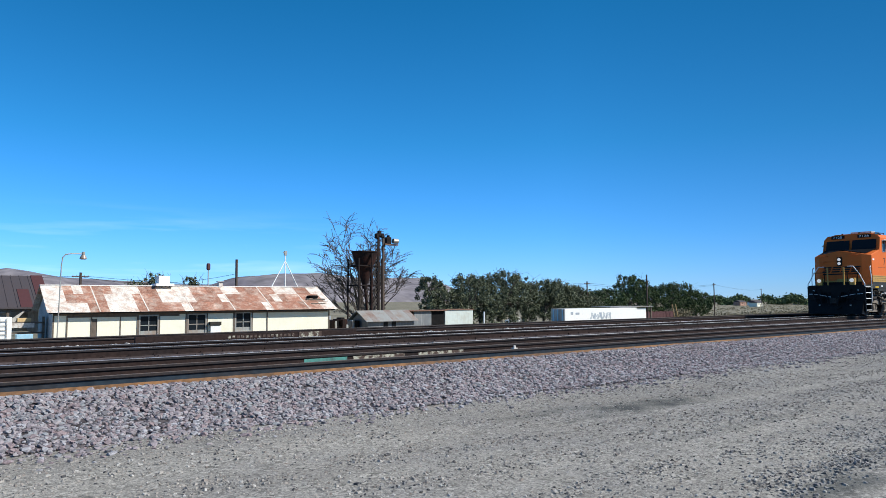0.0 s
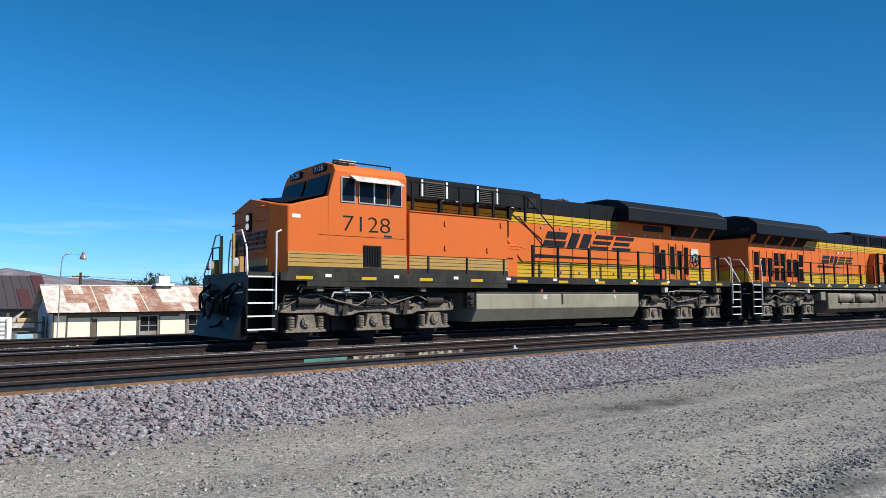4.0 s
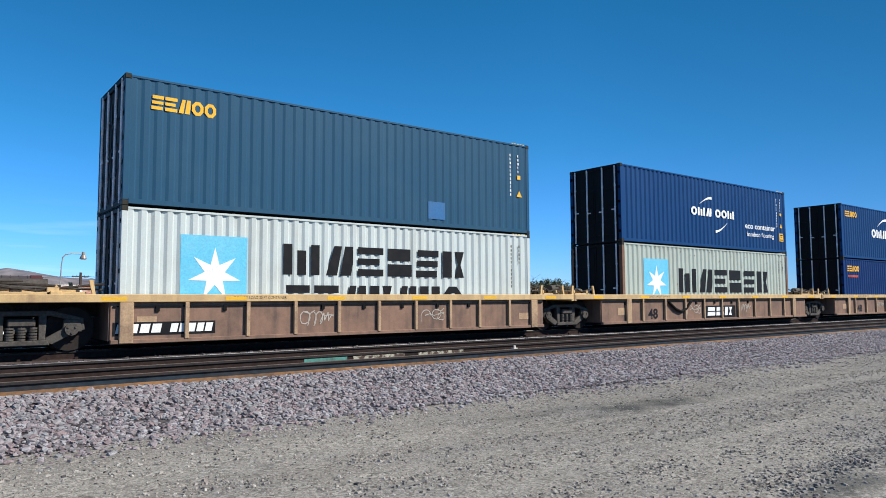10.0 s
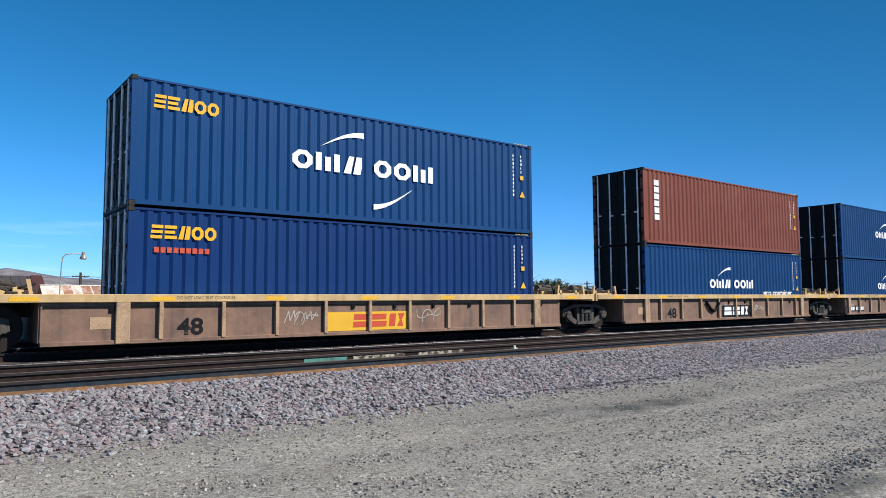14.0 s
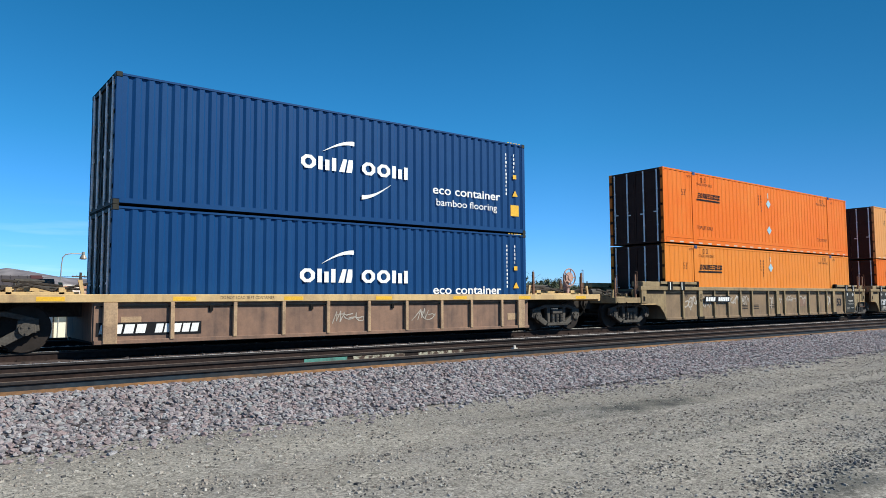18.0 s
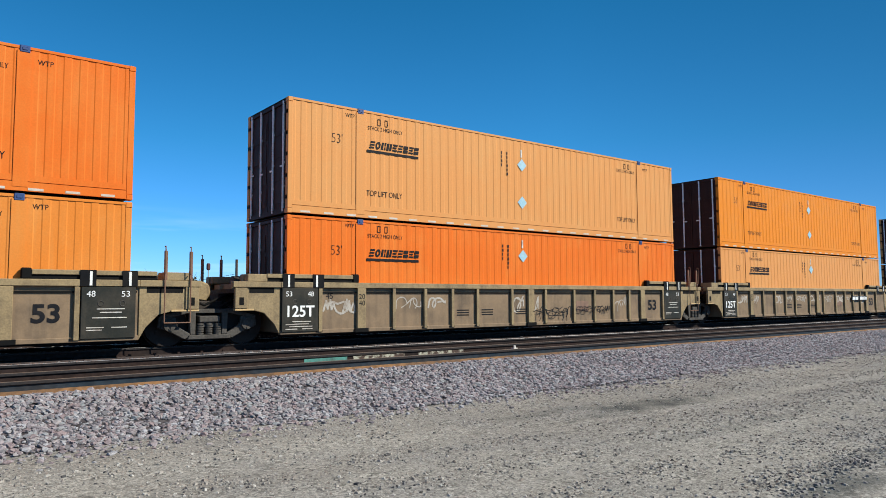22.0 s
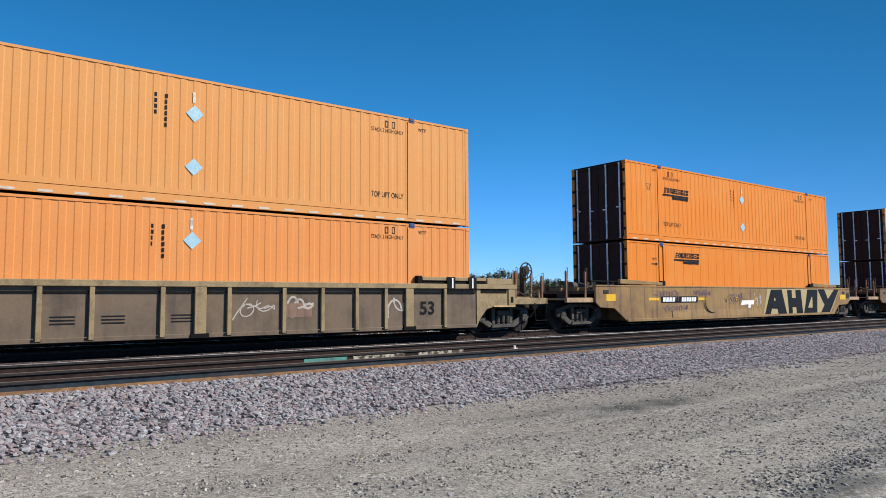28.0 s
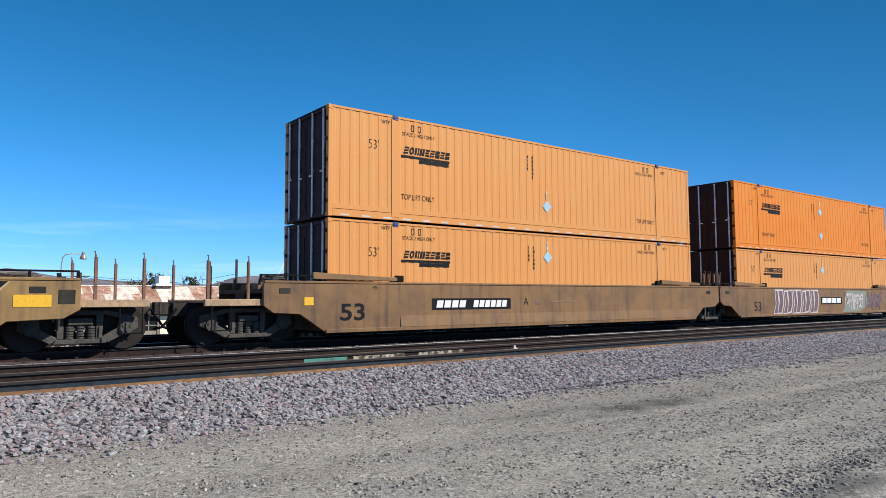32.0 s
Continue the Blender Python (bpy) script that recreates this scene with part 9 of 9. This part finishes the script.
    part("lantern", bm, M["tin"], l, "", smooth=True)
    # poles behind the shed
    utility_pole(15.93, 90, 5.0)
    utility_pole(28.86, 75, 6.2, arm=False, label="plain dark wooden pole behind the shed")
    s = empty("signal_mast", "thin grey mast with a round red signal head", "signal")
    tpart("mast", M["tin"], s, [((21.93, 66, -1.3), (21.93, 66, 4.7), 0.05)], 8)
    s.matrix_basis = pose(0.7, 0, 0)
    bpart("head", M["barn_red"], s, [(21.75, 22.1, 65.85, 66.1, 4.55, 5.2)], 0.08)
    m = empty("tripod_mast", "white tripod antenna mast standing behind the shed", "mast")
    tpart("mast", M["white"], m, [((32.4, 70, -1.5), (32.36, 70, 6.8), 0.07)], 8)
    tpart("leg", M["white"], m, [((30.5, 69.5, 2.9), (32.36, 70, 5.9), 0.05)], 8)
    tpart("leg", M["white"], m, [((33.7, 69.5, 2.9), (32.36, 70, 5.9), 0.05)], 8)
    tpart("leg", M["white"], m, [((30.5, 69.5, -1.5), (30.5, 69.5, 2.95), 0.05)], 8)
    tpart("leg", M["white"], m, [((33.7, 69.5, -1.5), (33.7, 69.5, 2.95), 0.05)], 8)
    bpart("head", M["tin"], m, [(32.2, 32.55, 69.9, 70.1, 6.5, 7.0), (32.05, 32.3, 69.9, 70.0, 6.75, 6.85)], 0.03)
    wire("power_wire", [(-20, 95, 5.0), (15.93, 90, 4.6), (60, 88, 3.6)], 0.02, 0.7)
    wire("power_wire", [(15.93, 90, 4.5), (28.86, 75, 4.6)], 0.02, 0.9)


def build_mid_yard():
    # hopper tower
    h = empty("hopper_tower", "rusty conical hopper on steel legs with a bucket elevator", "hopper")
    cx, cy = 41.2, 68
    bm = bmesh.new()
    tube(bm, (cx, cy, 7.05), (cx, cy, 3.4), 1.52, 20, 0.3)
    tube(bm, (cx, cy, 7.15), (cx, cy, 7.0), 1.56, 20)
    tube(bm, (cx, cy, 3.4), (cx, cy, 2.9), 0.35, 12, 0.3)
    part("hopper_cone", bm, M["hopper"], h, "rusted conical hopper", smooth=True)
    for k, (dx, dy) in enumerate(((-1.5, -1.2), (0.0, -1.5), (1.5, -1.2), (-1.5, 1.2), (1.5, 1.2))):
        bpart("leg", M["tower"] if k != 1 else M["hopper"], h, [(cx + dx - 0.07, cx + dx + 0.07, cy + dy - 0.07, cy + dy + 0.07, -2.2, 6.3 if k != 1 else 6.9)])
    for z in (3.2, 5.4):
        bpart("brace", M["tower"], h, [(cx - 1.6, cx + 1.6, cy - 1.28, cy - 1.12, z, z + 0.14), (cx - 1.6, cx + 1.6, cy + 1.12, cy + 1.28, z, z + 0.14), (cx - 1.58, cx - 1.42, cy - 1.2, cy + 1.2, z, z + 0.14), (cx + 1.42, cx + 1.58, cy - 1.2, cy + 1.2, z, z + 0.14)])
    tpart("chute", M["hopper"], h, [((cx, cy, 3.0), (cx + 0.5, cy, -0.8), 0.13)], 12)
    bpart("elevator_leg", M["tower"], h, [(42.9, 43.16, cy - 0.08, cy + 0.08, -2.2, 9.3)])
    bpart("elevator_leg", M["pole"], h, [(43.58, 43.82, cy - 0.08, cy + 0.08, -2.2, 8.9)])
    bm = bmesh.new()
    for i in range(26):
        z = -1 + i * 0.4
        box(bm, 42.76, 42.9, cy - 0.08, cy + 0.08, z, z + 0.16)
        box(bm, 43.82, 43.94, cy - 0.08, cy + 0.08, z, z + 0.16) if z < 8.5 else None
    part("bucket", bm, M["tower"], h)["kind"] = "stuff"
    bpart("head_house", M["tower"], h, [(42.6, 43.0, cy - 0.25, cy + 0.25, 8.75, 9.3), (42.95, 43.35, cy - 0.2, cy + 0.2, 9.0, 9.65), (43.3, 43.75, cy - 0.2, cy + 0.2, 8.85, 9.35)], 0.06)
    bpart("platform", M["rust_post"], h, [(43.75, 45.6, cy - 0.3, cy + 0.3, 8.0, 8.16)], 0.01)
    bpart("gearbox", M["tower"], h, [(44.0, 44.7, cy - 0.25, cy + 0.25, 8.17, 8.95), (44.25, 44.5, cy - 0.2, cy + 0.2, 8.95, 9.2)], 0.06)
    tpart("motor", M["tin"], h, [((44.85, cy - 0.3, 8.5), (45.5, cy - 0.3, 8.5), 0.3)], 12)
    tpart("diagonal", M["tower"], h, [((cx - 1.5, cy - 1.25, -1.5), (cx + 1.5, cy - 1.25, 3.2), 0.05), ((cx + 1.5, cy - 1.25, -1.5), (cx - 1.5, cy - 1.25, 3.2), 0.05)], 6)
    bare_tree(44.7, 73.0, -1.9, 4)
    # small gabled shed
    s = empty("small_shed", "small gabled shed with a rusty tin roof", "building")
    bpart("wall", M["shade_wall"], s, [(36.7, 42.4, 60.0, 60.12, -1.5, -0.35)])
    bpart("back_wall", M["shade_wall"], s, [(36.7, 42.4, 63.0, 63.12, -1.5, -0.35)])
    ppart("gable", M["shade_wall"], s, [(60.12, -1.5), (63.0, -1.5), (63.0, -0.35), (61.56, 0.45), (60.12, -0.35)], 36.7, 36.85, "x")
    ppart("gable", M["shade_wall"], s, [(60.12, -1.5), (63.0, -1.5), (63.0, -0.35), (61.56, 0.45), (60.12, -0.35)], 42.25, 42.4, "x")
    rnd = random.Random(3)
    for i in range(8):
        for sd in (-1, 1):
            a = 36.3 + i * 0.8
            ppart("roof_sheet", M["tin"] if i not in (1, 4, 7) else M["tin_rust"], s, [(61.56, 0.5), (61.56 + sd * 2.0, -0.56), (61.56 + sd * 2.0, -0.52), (61.56, 0.55)], a, a + 0.81 + 0.01 * rnd.random(), "x")
    for x in (38.6, 39.6):
        bpart("window", M["glass"], s, [(x, x + 0.5, 59.97, 60.0, -1.2, -0.5)])
    # lean-to and pale box
    t = empty("storage_box", "pale weathered steel storage box behind the small shed", "storage container")
    bpart("body", M["pale_tank"], t, [(51.2, 55.6, 66, 68.6, -2.2, 0.36)], 0.03)
    bpart("roof_edge", M["rust_post"], t, [(51.1, 55.7, 65.9, 68.7, 0.36, 0.45)])
    l = empty("lean_to", "dark open lean-to shelter of grey sheets", "shelter")
    bpart("roof", M["rust_post"], l, [(44.5, 51.1, 65.5, 69, 0.3, 0.38)])
    bpart("sheet", M["shade_wall"], l, [(46.5, 49.0, 65.8, 65.86, -2.2, 0.3)])
    bpart("wall", M["grey_wall"], l, [(44.6, 51.0, 68.8, 68.9, -2.2, 0.3)])
    # black panels stand for the shaded inside of the open front
    bpart("wall", M["under"], l, [(44.6, 46.4, 65.9, 65.96, -2.2, 0.3), (49.1, 51.0, 65.9, 65.96, -2.2, 0.3)])
    p = tpart("white_post", M["white"], None, [((60.0, 69, -2.2), (60.0, 69, 0.0), 0.1)], 8)
    tagged(p, "short white post beside the storage box", "post")
    b = empty("scrap_heap", "dark heap of scrap machinery between the sheds", "scrap")
    rnd = random.Random(12)
    for i in range(14):
        x, z = 33.5 + rnd.random() * 2.8, -1.4
        bpart("scrap", M[rnd.choice(["tower", "under", "tin", "hopper"])], b, [(x, x + rnd.uniform(0.2, 0.7), 61 + rnd.random(), 62.2 + rnd.random(), z, z + rnd.uniform(0.3, 1.3))], 0.04)
    f = empty("tin_fence", "low grey corrugated tin fence", "fence")
    for i in range(8):
        bpart("sheet", M["tin_blue"], f, [(32.2 + i * 0.45, 32.63 + i * 0.45, 66.0, 66.05, -1.6, -0.1 + 0.08 * (i % 2))])
    # trailers
    tr = empty("white_trailer", "long white box trailer parked beyond the tracks", "trailer")
    bpart("body", M["white"], tr, [(72.2, 88.3, 66, 68.6, -1.5, 0.24)], 0.05)
    bpart("rear_frame", M["tin"], tr, [(72.16, 72.2, 66.05, 68.5, -1.45, 0.2)])
    for k in (66.3, 67.2, 68.0):
        bpart("door_post", M["decal_blue"], tr, [(72.1, 72.16, k, k + 0.2, -1.45, 0.15)])
    bpart("logo_panel", M["tin_blue"], tr, [(73.4, 73.9, 65.985, 66.0, -0.6, -0.2)])
    bpart("logo_panel", M["tin_blue"], tr, [(74.4, 75.2, 65.985, 66.0, -0.6, -0.3)])
    scribble("graffiti", M["tin_blue"], tr, 77.5, 82.0, -1.4, -0.3, 66.0, 4, 0.07)
    for k in (73.0, 74.2):
        tpart("wheel", M["under"], tr, [((k, 66.1, -1.3), (k, 66.6, -1.3), 0.5)], 14)
    ts = empty("white_shed", "low white shed beside the trailer", "building")
    bpart("wall", M["white"], ts, [(92.0, 96.0, 70, 73, -1.9, 0.1)])
    bpart("roof", M["tin"], ts, [(86.5, 97.5, 69.6, 73.4, 0.3, 0.4)])
    bpart("post", M["old_wood"], ts, [(97.1, 97.3, 69.8, 70.0, -1.9, 0.3)])
    fe = empty("board_fence", "low dark red-brown board fence beside the white shed", "fence")
    for i in range(26):
        bpart("board", M["barn_red"], fe, [(106.5 + i * 0.46, 106.93 + i * 0.46, 80, 80.06, -2.6, -0.9 + 0.06 * (i % 3))])
    for x in (117.5, 118.6):
        tl = tpart("leaning_post", M["ochre"], None, [((x, 79, -2.3), (x - 0.9, 79, 0.5), 0.07)], 8)
        tagged(tl, "leaning pale wooden post by the board fence", "post")
    car = empty("parked_car", "small white parked car seen beyond the tracks", "car", m=pose(28.5, 30, -1.35))
    bm = bmesh.new()
    prism(bm, [(71.0, -2.0), (75.2, -2.0), (75.2, -1.5), (74.4, -1.35), (73.7, -0.9), (72.2, -0.9), (71.6, -1.35), (71.0, -1.45)], 76, 77.7)
    bev(bm, 0.08, 2)
    part("body", bm, M["white"], car, "", smooth=True)
    bpart("window", M["glass"], car, [(72.2, 73.6, 75.98, 76.0, -1.3, -1.0)])
    for x in (71.8, 74.3):
        for yy in (76.0, 77.5):
            tpart("wheel", M["under"], car, [((x, yy, -1.95), (x, yy + 0.25, -1.95), 0.32)], 14)
    utility_pole(116.6, 100, 5.4)
    utility_pole(110.2, 80, 6.1, arm=False, label="tall plain wooden utility pole")
    utility_pole(182.9, 110, 5.9)
    utility_pole(342.5, 180, 6.2)
    wire("power_wire", [(60, 104, 5.0), (116.6, 100, 5.0), (182.9, 110, 5.5), (342.5, 180, 5.8)], 0.02, 0.8)
    wire("power_wire", [(60, 104.3, 4.7), (116.6, 100.3, 4.7), (182.9, 110.3, 5.2)], 0.02, 0.9)


def build_trees():
    ol = "bushy grey-green tamarisk tree in the distance"
    dk = "dark green bushy tree in the distance"
    spec = [(70.5, 95, 7.6, 4.2, 0), (75.5, 96, 5.6, 6, 0), (79.5, 95, 8.2, 7, 0), (83.5, 97, 7.6, 7, 0), (86.5, 95, 8.9, 7, 0), (91, 96, 8.3, 7, 0), (94.5, 97, 6.8, 6, 0), (98, 95, 7.2, 6, 0), (102, 96, 7.7, 6, 0), (106, 97, 6.6, 6, 0), (110, 99, 6.5, 7, 0), (114, 102, 6.0, 6, 0),
            (128, 112, 5.6, 8, 1), (138, 116, 5.6, 8, 1), (146, 118, 6.2, 8, 1), (157, 120, 10.2, 8, 1), (163, 121, 9.0, 7, 1), (170, 122, 7.0, 8, 1), (177, 122, 7.8, 9, 1), (185, 122, 8.2, 9, 1), (191, 121, 5.8, 8, 1), (120, 103, 4.4, 6, 0)]
    for i, (x, y, h, w, k) in enumerate(spec):
        leafy_tree(x, y, height(x, y) - 0.1, h - 2.2 - height(x, y), w * (1.15 if k else 1.3), 100 + i, M["leaf_dark"] if k else M["leaf"], dk if k else ol, 9000, 0.26 if k else 0.2)
    for i, (x, y, h, w) in enumerate(((22.6, 92, 7.0, 3.4), (25.2, 93, 8.0, 3.6), (29.2, 92, 7.6, 2.8))):
        leafy_tree(x, y, -2.8, h, w, 200 + i, M["leaf"], "grey-green tree showing above the shed roof", 3600, 0.15)
    # low bushes and far woods
    rng = np.random.default_rng(77)

    def clumps(name, pts, size, per, mt, label, category):
        n = len(pts) * per
        c = np.repeat(pts, per, 0) + rng.normal(0, 1, (n, 3)) * np.repeat(size, per)[:, None] * np.array((0.6, 0.6, 0.32))
        c[:, 2] = np.maximum(c[:, 2], np.repeat(pts[:, 2], per) - 0.1)
        u = rng.normal(0, 1, (n, 3))
        u /= np.linalg.norm(u, axis=1)[:, None]
        v = np.cross(u, rng.normal(0, 1, (n, 3)))
        v /= np.linalg.norm(v, axis=1)[:, None]
        s = (np.repeat(size, per) * 0.28)[:, None] * rng.uniform(0.5, 1.3, (n, 1))
        vs = np.stack([c - u * s, c + v * s * 0.6, c + u * s, c - v * s * 0.6], 1).reshape(-1, 3)
        f = [(4 * i, 4 * i + 1, 4 * i + 2, 4 * i + 3) for i in range(n)]
        tagged(mesh_from(name, vs, f, mt), label, category, kind="stuff")
    n = 5200
    y = 32 + 420 * rng.random(n) ** 1.6
    x = 30 + y * (0.9 + 1.6 * rng.random(n)) + 60
    pts = np.stack([x, y, np.array([height(0, b) for b in y])], 1)
    clumps("desert_scrub", pts, rng.uniform(0.4, 1.25, n), 14, M["scrub"], "dry tan and olive desert scrub on the plain", "scrub")
    n = 260
    x = rng.uniform(720, 900, n)
    ratio = 0.445 + 0.18 * rng.random(n) ** 0.8
    keep = np.abs(ratio - 0.535) > 0.012
    x, ratio = x[keep], ratio[keep]
    pts = np.stack([x + 60, (x + 60) * ratio, -5 + 5 * rng.random(len(x)) + 3 * np.sin(ratio * 160)], 1)
    clumps("far_woods", pts, rng.uniform(3.5, 7, len(x)), 60, M["leaf_dark"], "dark line of far trees on the plain", "trees")
    n = 60
    pts = np.stack([rng.uniform(34, 70, n), rng.uniform(70, 90, n), np.full(n, -2.0)], 1)
    clumps("yard_brush", pts, rng.uniform(0.5, 1.2, n), 40, M["leaf"], "grey brush growing between the yard buildings", "brush")
    n = 26
    pts = np.stack([rng.uniform(119.5, 125, n), rng.uniform(80.5, 83, n), rng.uniform(-2.1, -0.9, n)], 1)
    clumps("dry_bush", pts, rng.uniform(0.6, 0.9, n), 60, M["scrub"], "dry olive tan bush beside the fence", "bush")
    # far houses
    for x, y, w, mt in ((716, 400, 12, "rust_sheet"), (745, 400, 16, "white"), (850, 400, 14, "white"), (620, 330, 9, "cream")):
        hs = empty("far_house", "small pale house far across the plain", "house", "far houses", pose(x, y, -5.5))
        bpart("wall", M[mt], hs, [(0, w, 0, 8, -2, 2.6)])
        ppart("roof", M["barn_roof"], hs, [(-0.5, 2.6), (8.5, 2.6), (4, 4.4)], -0.4, w + 0.4, "x")
        bpart("window", M["glass"], hs, [(w * 0.25, w * 0.4, -0.05, 0, 0.8, 1.8)])
        bpart("door", M["old_wood"], hs, [(w * 0.6, w * 0.7, -0.05, 0, -1, 1.4)])


def build_mountains():
    def ridge(name, y, pts, depth, mt, label, seed):
        xs = np.linspace(pts[0][0], pts[-1][0], 150)
        top = np.interp(xs, [p[0] for p in pts], [p[1] for p in pts])
        rows = 14
        verts, faces = [], []
        for j in range(rows):
            f = j / (rows - 1)
            for i, x in enumerate(xs):
                prof = math.sin(min(1.0, f * 2) * math.pi / 2) if f < 0.5 else math.cos((f - 0.5) * math.pi)
                nz = noise.fractal((x * 0.004, f * 3, seed), 1.0, 2.0, 5)
                verts.append((x + nz * 10, y - depth * 0.5 + depth * f, -12 + (top[i] + 12) * prof * (1 + 0.16 * nz * (1 - prof) * 4) + nz * 5 * prof))
        n = len(xs)
        for j in range(rows - 1):
            for i in range(n - 1):
                faces.append((j * n + i, j * n + i + 1, (j + 1) * n + i + 1, (j + 1) * n + i))
        ob = mesh_from(name, verts, faces, mt)
        ob.data.shade_smooth()
        tagged(ob, label, "mountain", kind="structure")
    ridge("mountain_ridge", 2500, [(-900, 40), (-300, 70), (100, 85), (240, 106), (300, 95), (390, 80), (560, 70), (760, 60), (880, 62), (960, 88), (1100, 100), (1290, 108), (1400, 95), (1500, 93), (1640, 96), (1790, 97), (1850, 65), (1930, 10)], 700, M["mountain"], "brown desert mountains on the horizon, haze in their colour", 3)
    ridge("far_hills", 2900, [(3800, 0), (4600, 14), (5200, 26), (5640, 41), (6230, 46), (6660, 27), (7400, 20)], 500, M["mountain_far"], "far hills across the plain, tinted pale blue for haze", 5)


def build_track_litter():
    def pale(rng, n):
        x = -6 + 66 * rng.random(n)
        y = 19.6 + 1.3 * rng.random(n) + 4 * (rng.random(n) < 0.25)
        return np.stack([x, y, np.full(n, 0.43)], 1)
    stones("pale_ballast_stones", 4200, pale, 0.03, 0.11, M["pale_stone"], "pale loose stones beside the siding track", "ballast", 16)
    # rail anchors and spikes
    for yc in (12.5, TRACK_Y, 22.0):
        bm = bmesh.new()
        for i in range(150):
            x = -6 + i * 0.52
            for s in (-1, 1):
                y = yc + s * 0.7525
                for d in (-1, 1):
                    box(bm, x - 0.03, x + 0.03, y + d * 0.075, y + d * 0.11, RAIL_TOP - 0.19, RAIL_TOP - 0.125)
        tagged(part("rail_spikes", bm, M["rail_side"]), "rusty spikes holding the rails on their ties", "spikes", kind="stuff")
    # a painted beam lying by the siding
    b = empty("painted_beam", "long dark steel beam with faded white stencilling beside the siding", "beam")
    bpart("beam", M["rail_side"], b, [(5.0, 12.0, 20.35, 20.45, 0.42, 0.66)], 0.01)
    blocks("stencil_bars", M["rail_paint"], b, 7.6, 9.8, 0.52, 0.60, 20.35, 16, 0.4)
    bpart("white_end", M["rail_paint"], b, [(9.9, 10.7, 20.335, 20.35, 0.48, 0.64)])
    # two small lengths of old timber at the edge of the road
    p = bpart("old_timber", M["old_wood"], None, [(0.62, 0.92, 6.35, 6.5, -0.05, 0.04)], 0.01)
    tagged(p, "short piece of old timber lying on the gravel", "timber")


def build_background():
    build_shed()
    build_left_yard()
    build_mid_yard()
    build_trees()
    build_mountains()
    build_track_litter()


# ---------------------------------------------------------------- motion
TRAVEL = [(0.0, -111.75), (1.0, -103.14), (2.5, -90.27), (4.5, -73.28), (5.0, -69.02), (6.0, -60.56), (7.0, -51.93), (8.0, -43.30), (9.0, -34.70), (10.0, -26.10), (11.0, -17.36), (12.0, -8.68), (13.0, 0.0),
          (14.0, 8.82), (14.5, 13.2), (16.5, 30.86), (19.0, 52.78), (20.0, 61.6), (21.0, 70.44), (22.0, 79.30), (23.0, 88.15), (24.5, 101.49), (26.5, 119.25), (28.0, 132.64), (29.0, 141.57), (30.0, 150.55), (32.0, 168.35)]


def travelled(t):
    return float(np.interp(t, [r[0] for r in TRAVEL], [r[1] for r in TRAVEL]))


def motions():
    for row in movers:
        ob, x = row[0], row[1]
        turn = 180 if len(row) > 2 and row[2] else 0
        walk(ob, [(t, pose(x - s, TRACK_Y, RAIL_TOP, 0, 0, turn)) for t, s in TRAVEL])
    # rolling wheels: less than a quarter turn from row to row
    times = [i * 2 / FPS for i in range(0, 481)]
    done = {}
    for ob, x, r, sign in wheels:
        key = (round(x, 3), r, sign)
        if key not in done:
            walk(ob, [(t, pose(x, 0, r, 0, math.degrees(-sign * travelled(t) / r), 0)) for t in times])
            done[key] = ob
        else:
            first = done[key].animation_data
            ob.rotation_mode = "QUATERNION"
            data = ob.animation_data_create()
            data.action = first.action
            data.action_slot = first.action_slot


build_ground()
build_tracks()
build_stones()
build_well48()
build_well53()
build_iso_containers()
build_domestic_containers()
build_loco("7128", "orange and black road locomotive with yellow stripes leading the train", False, -60.48)
build_loco("3786", "orange and black road locomotive running cab to the rear", True, -37.83)
build_background()
motions()
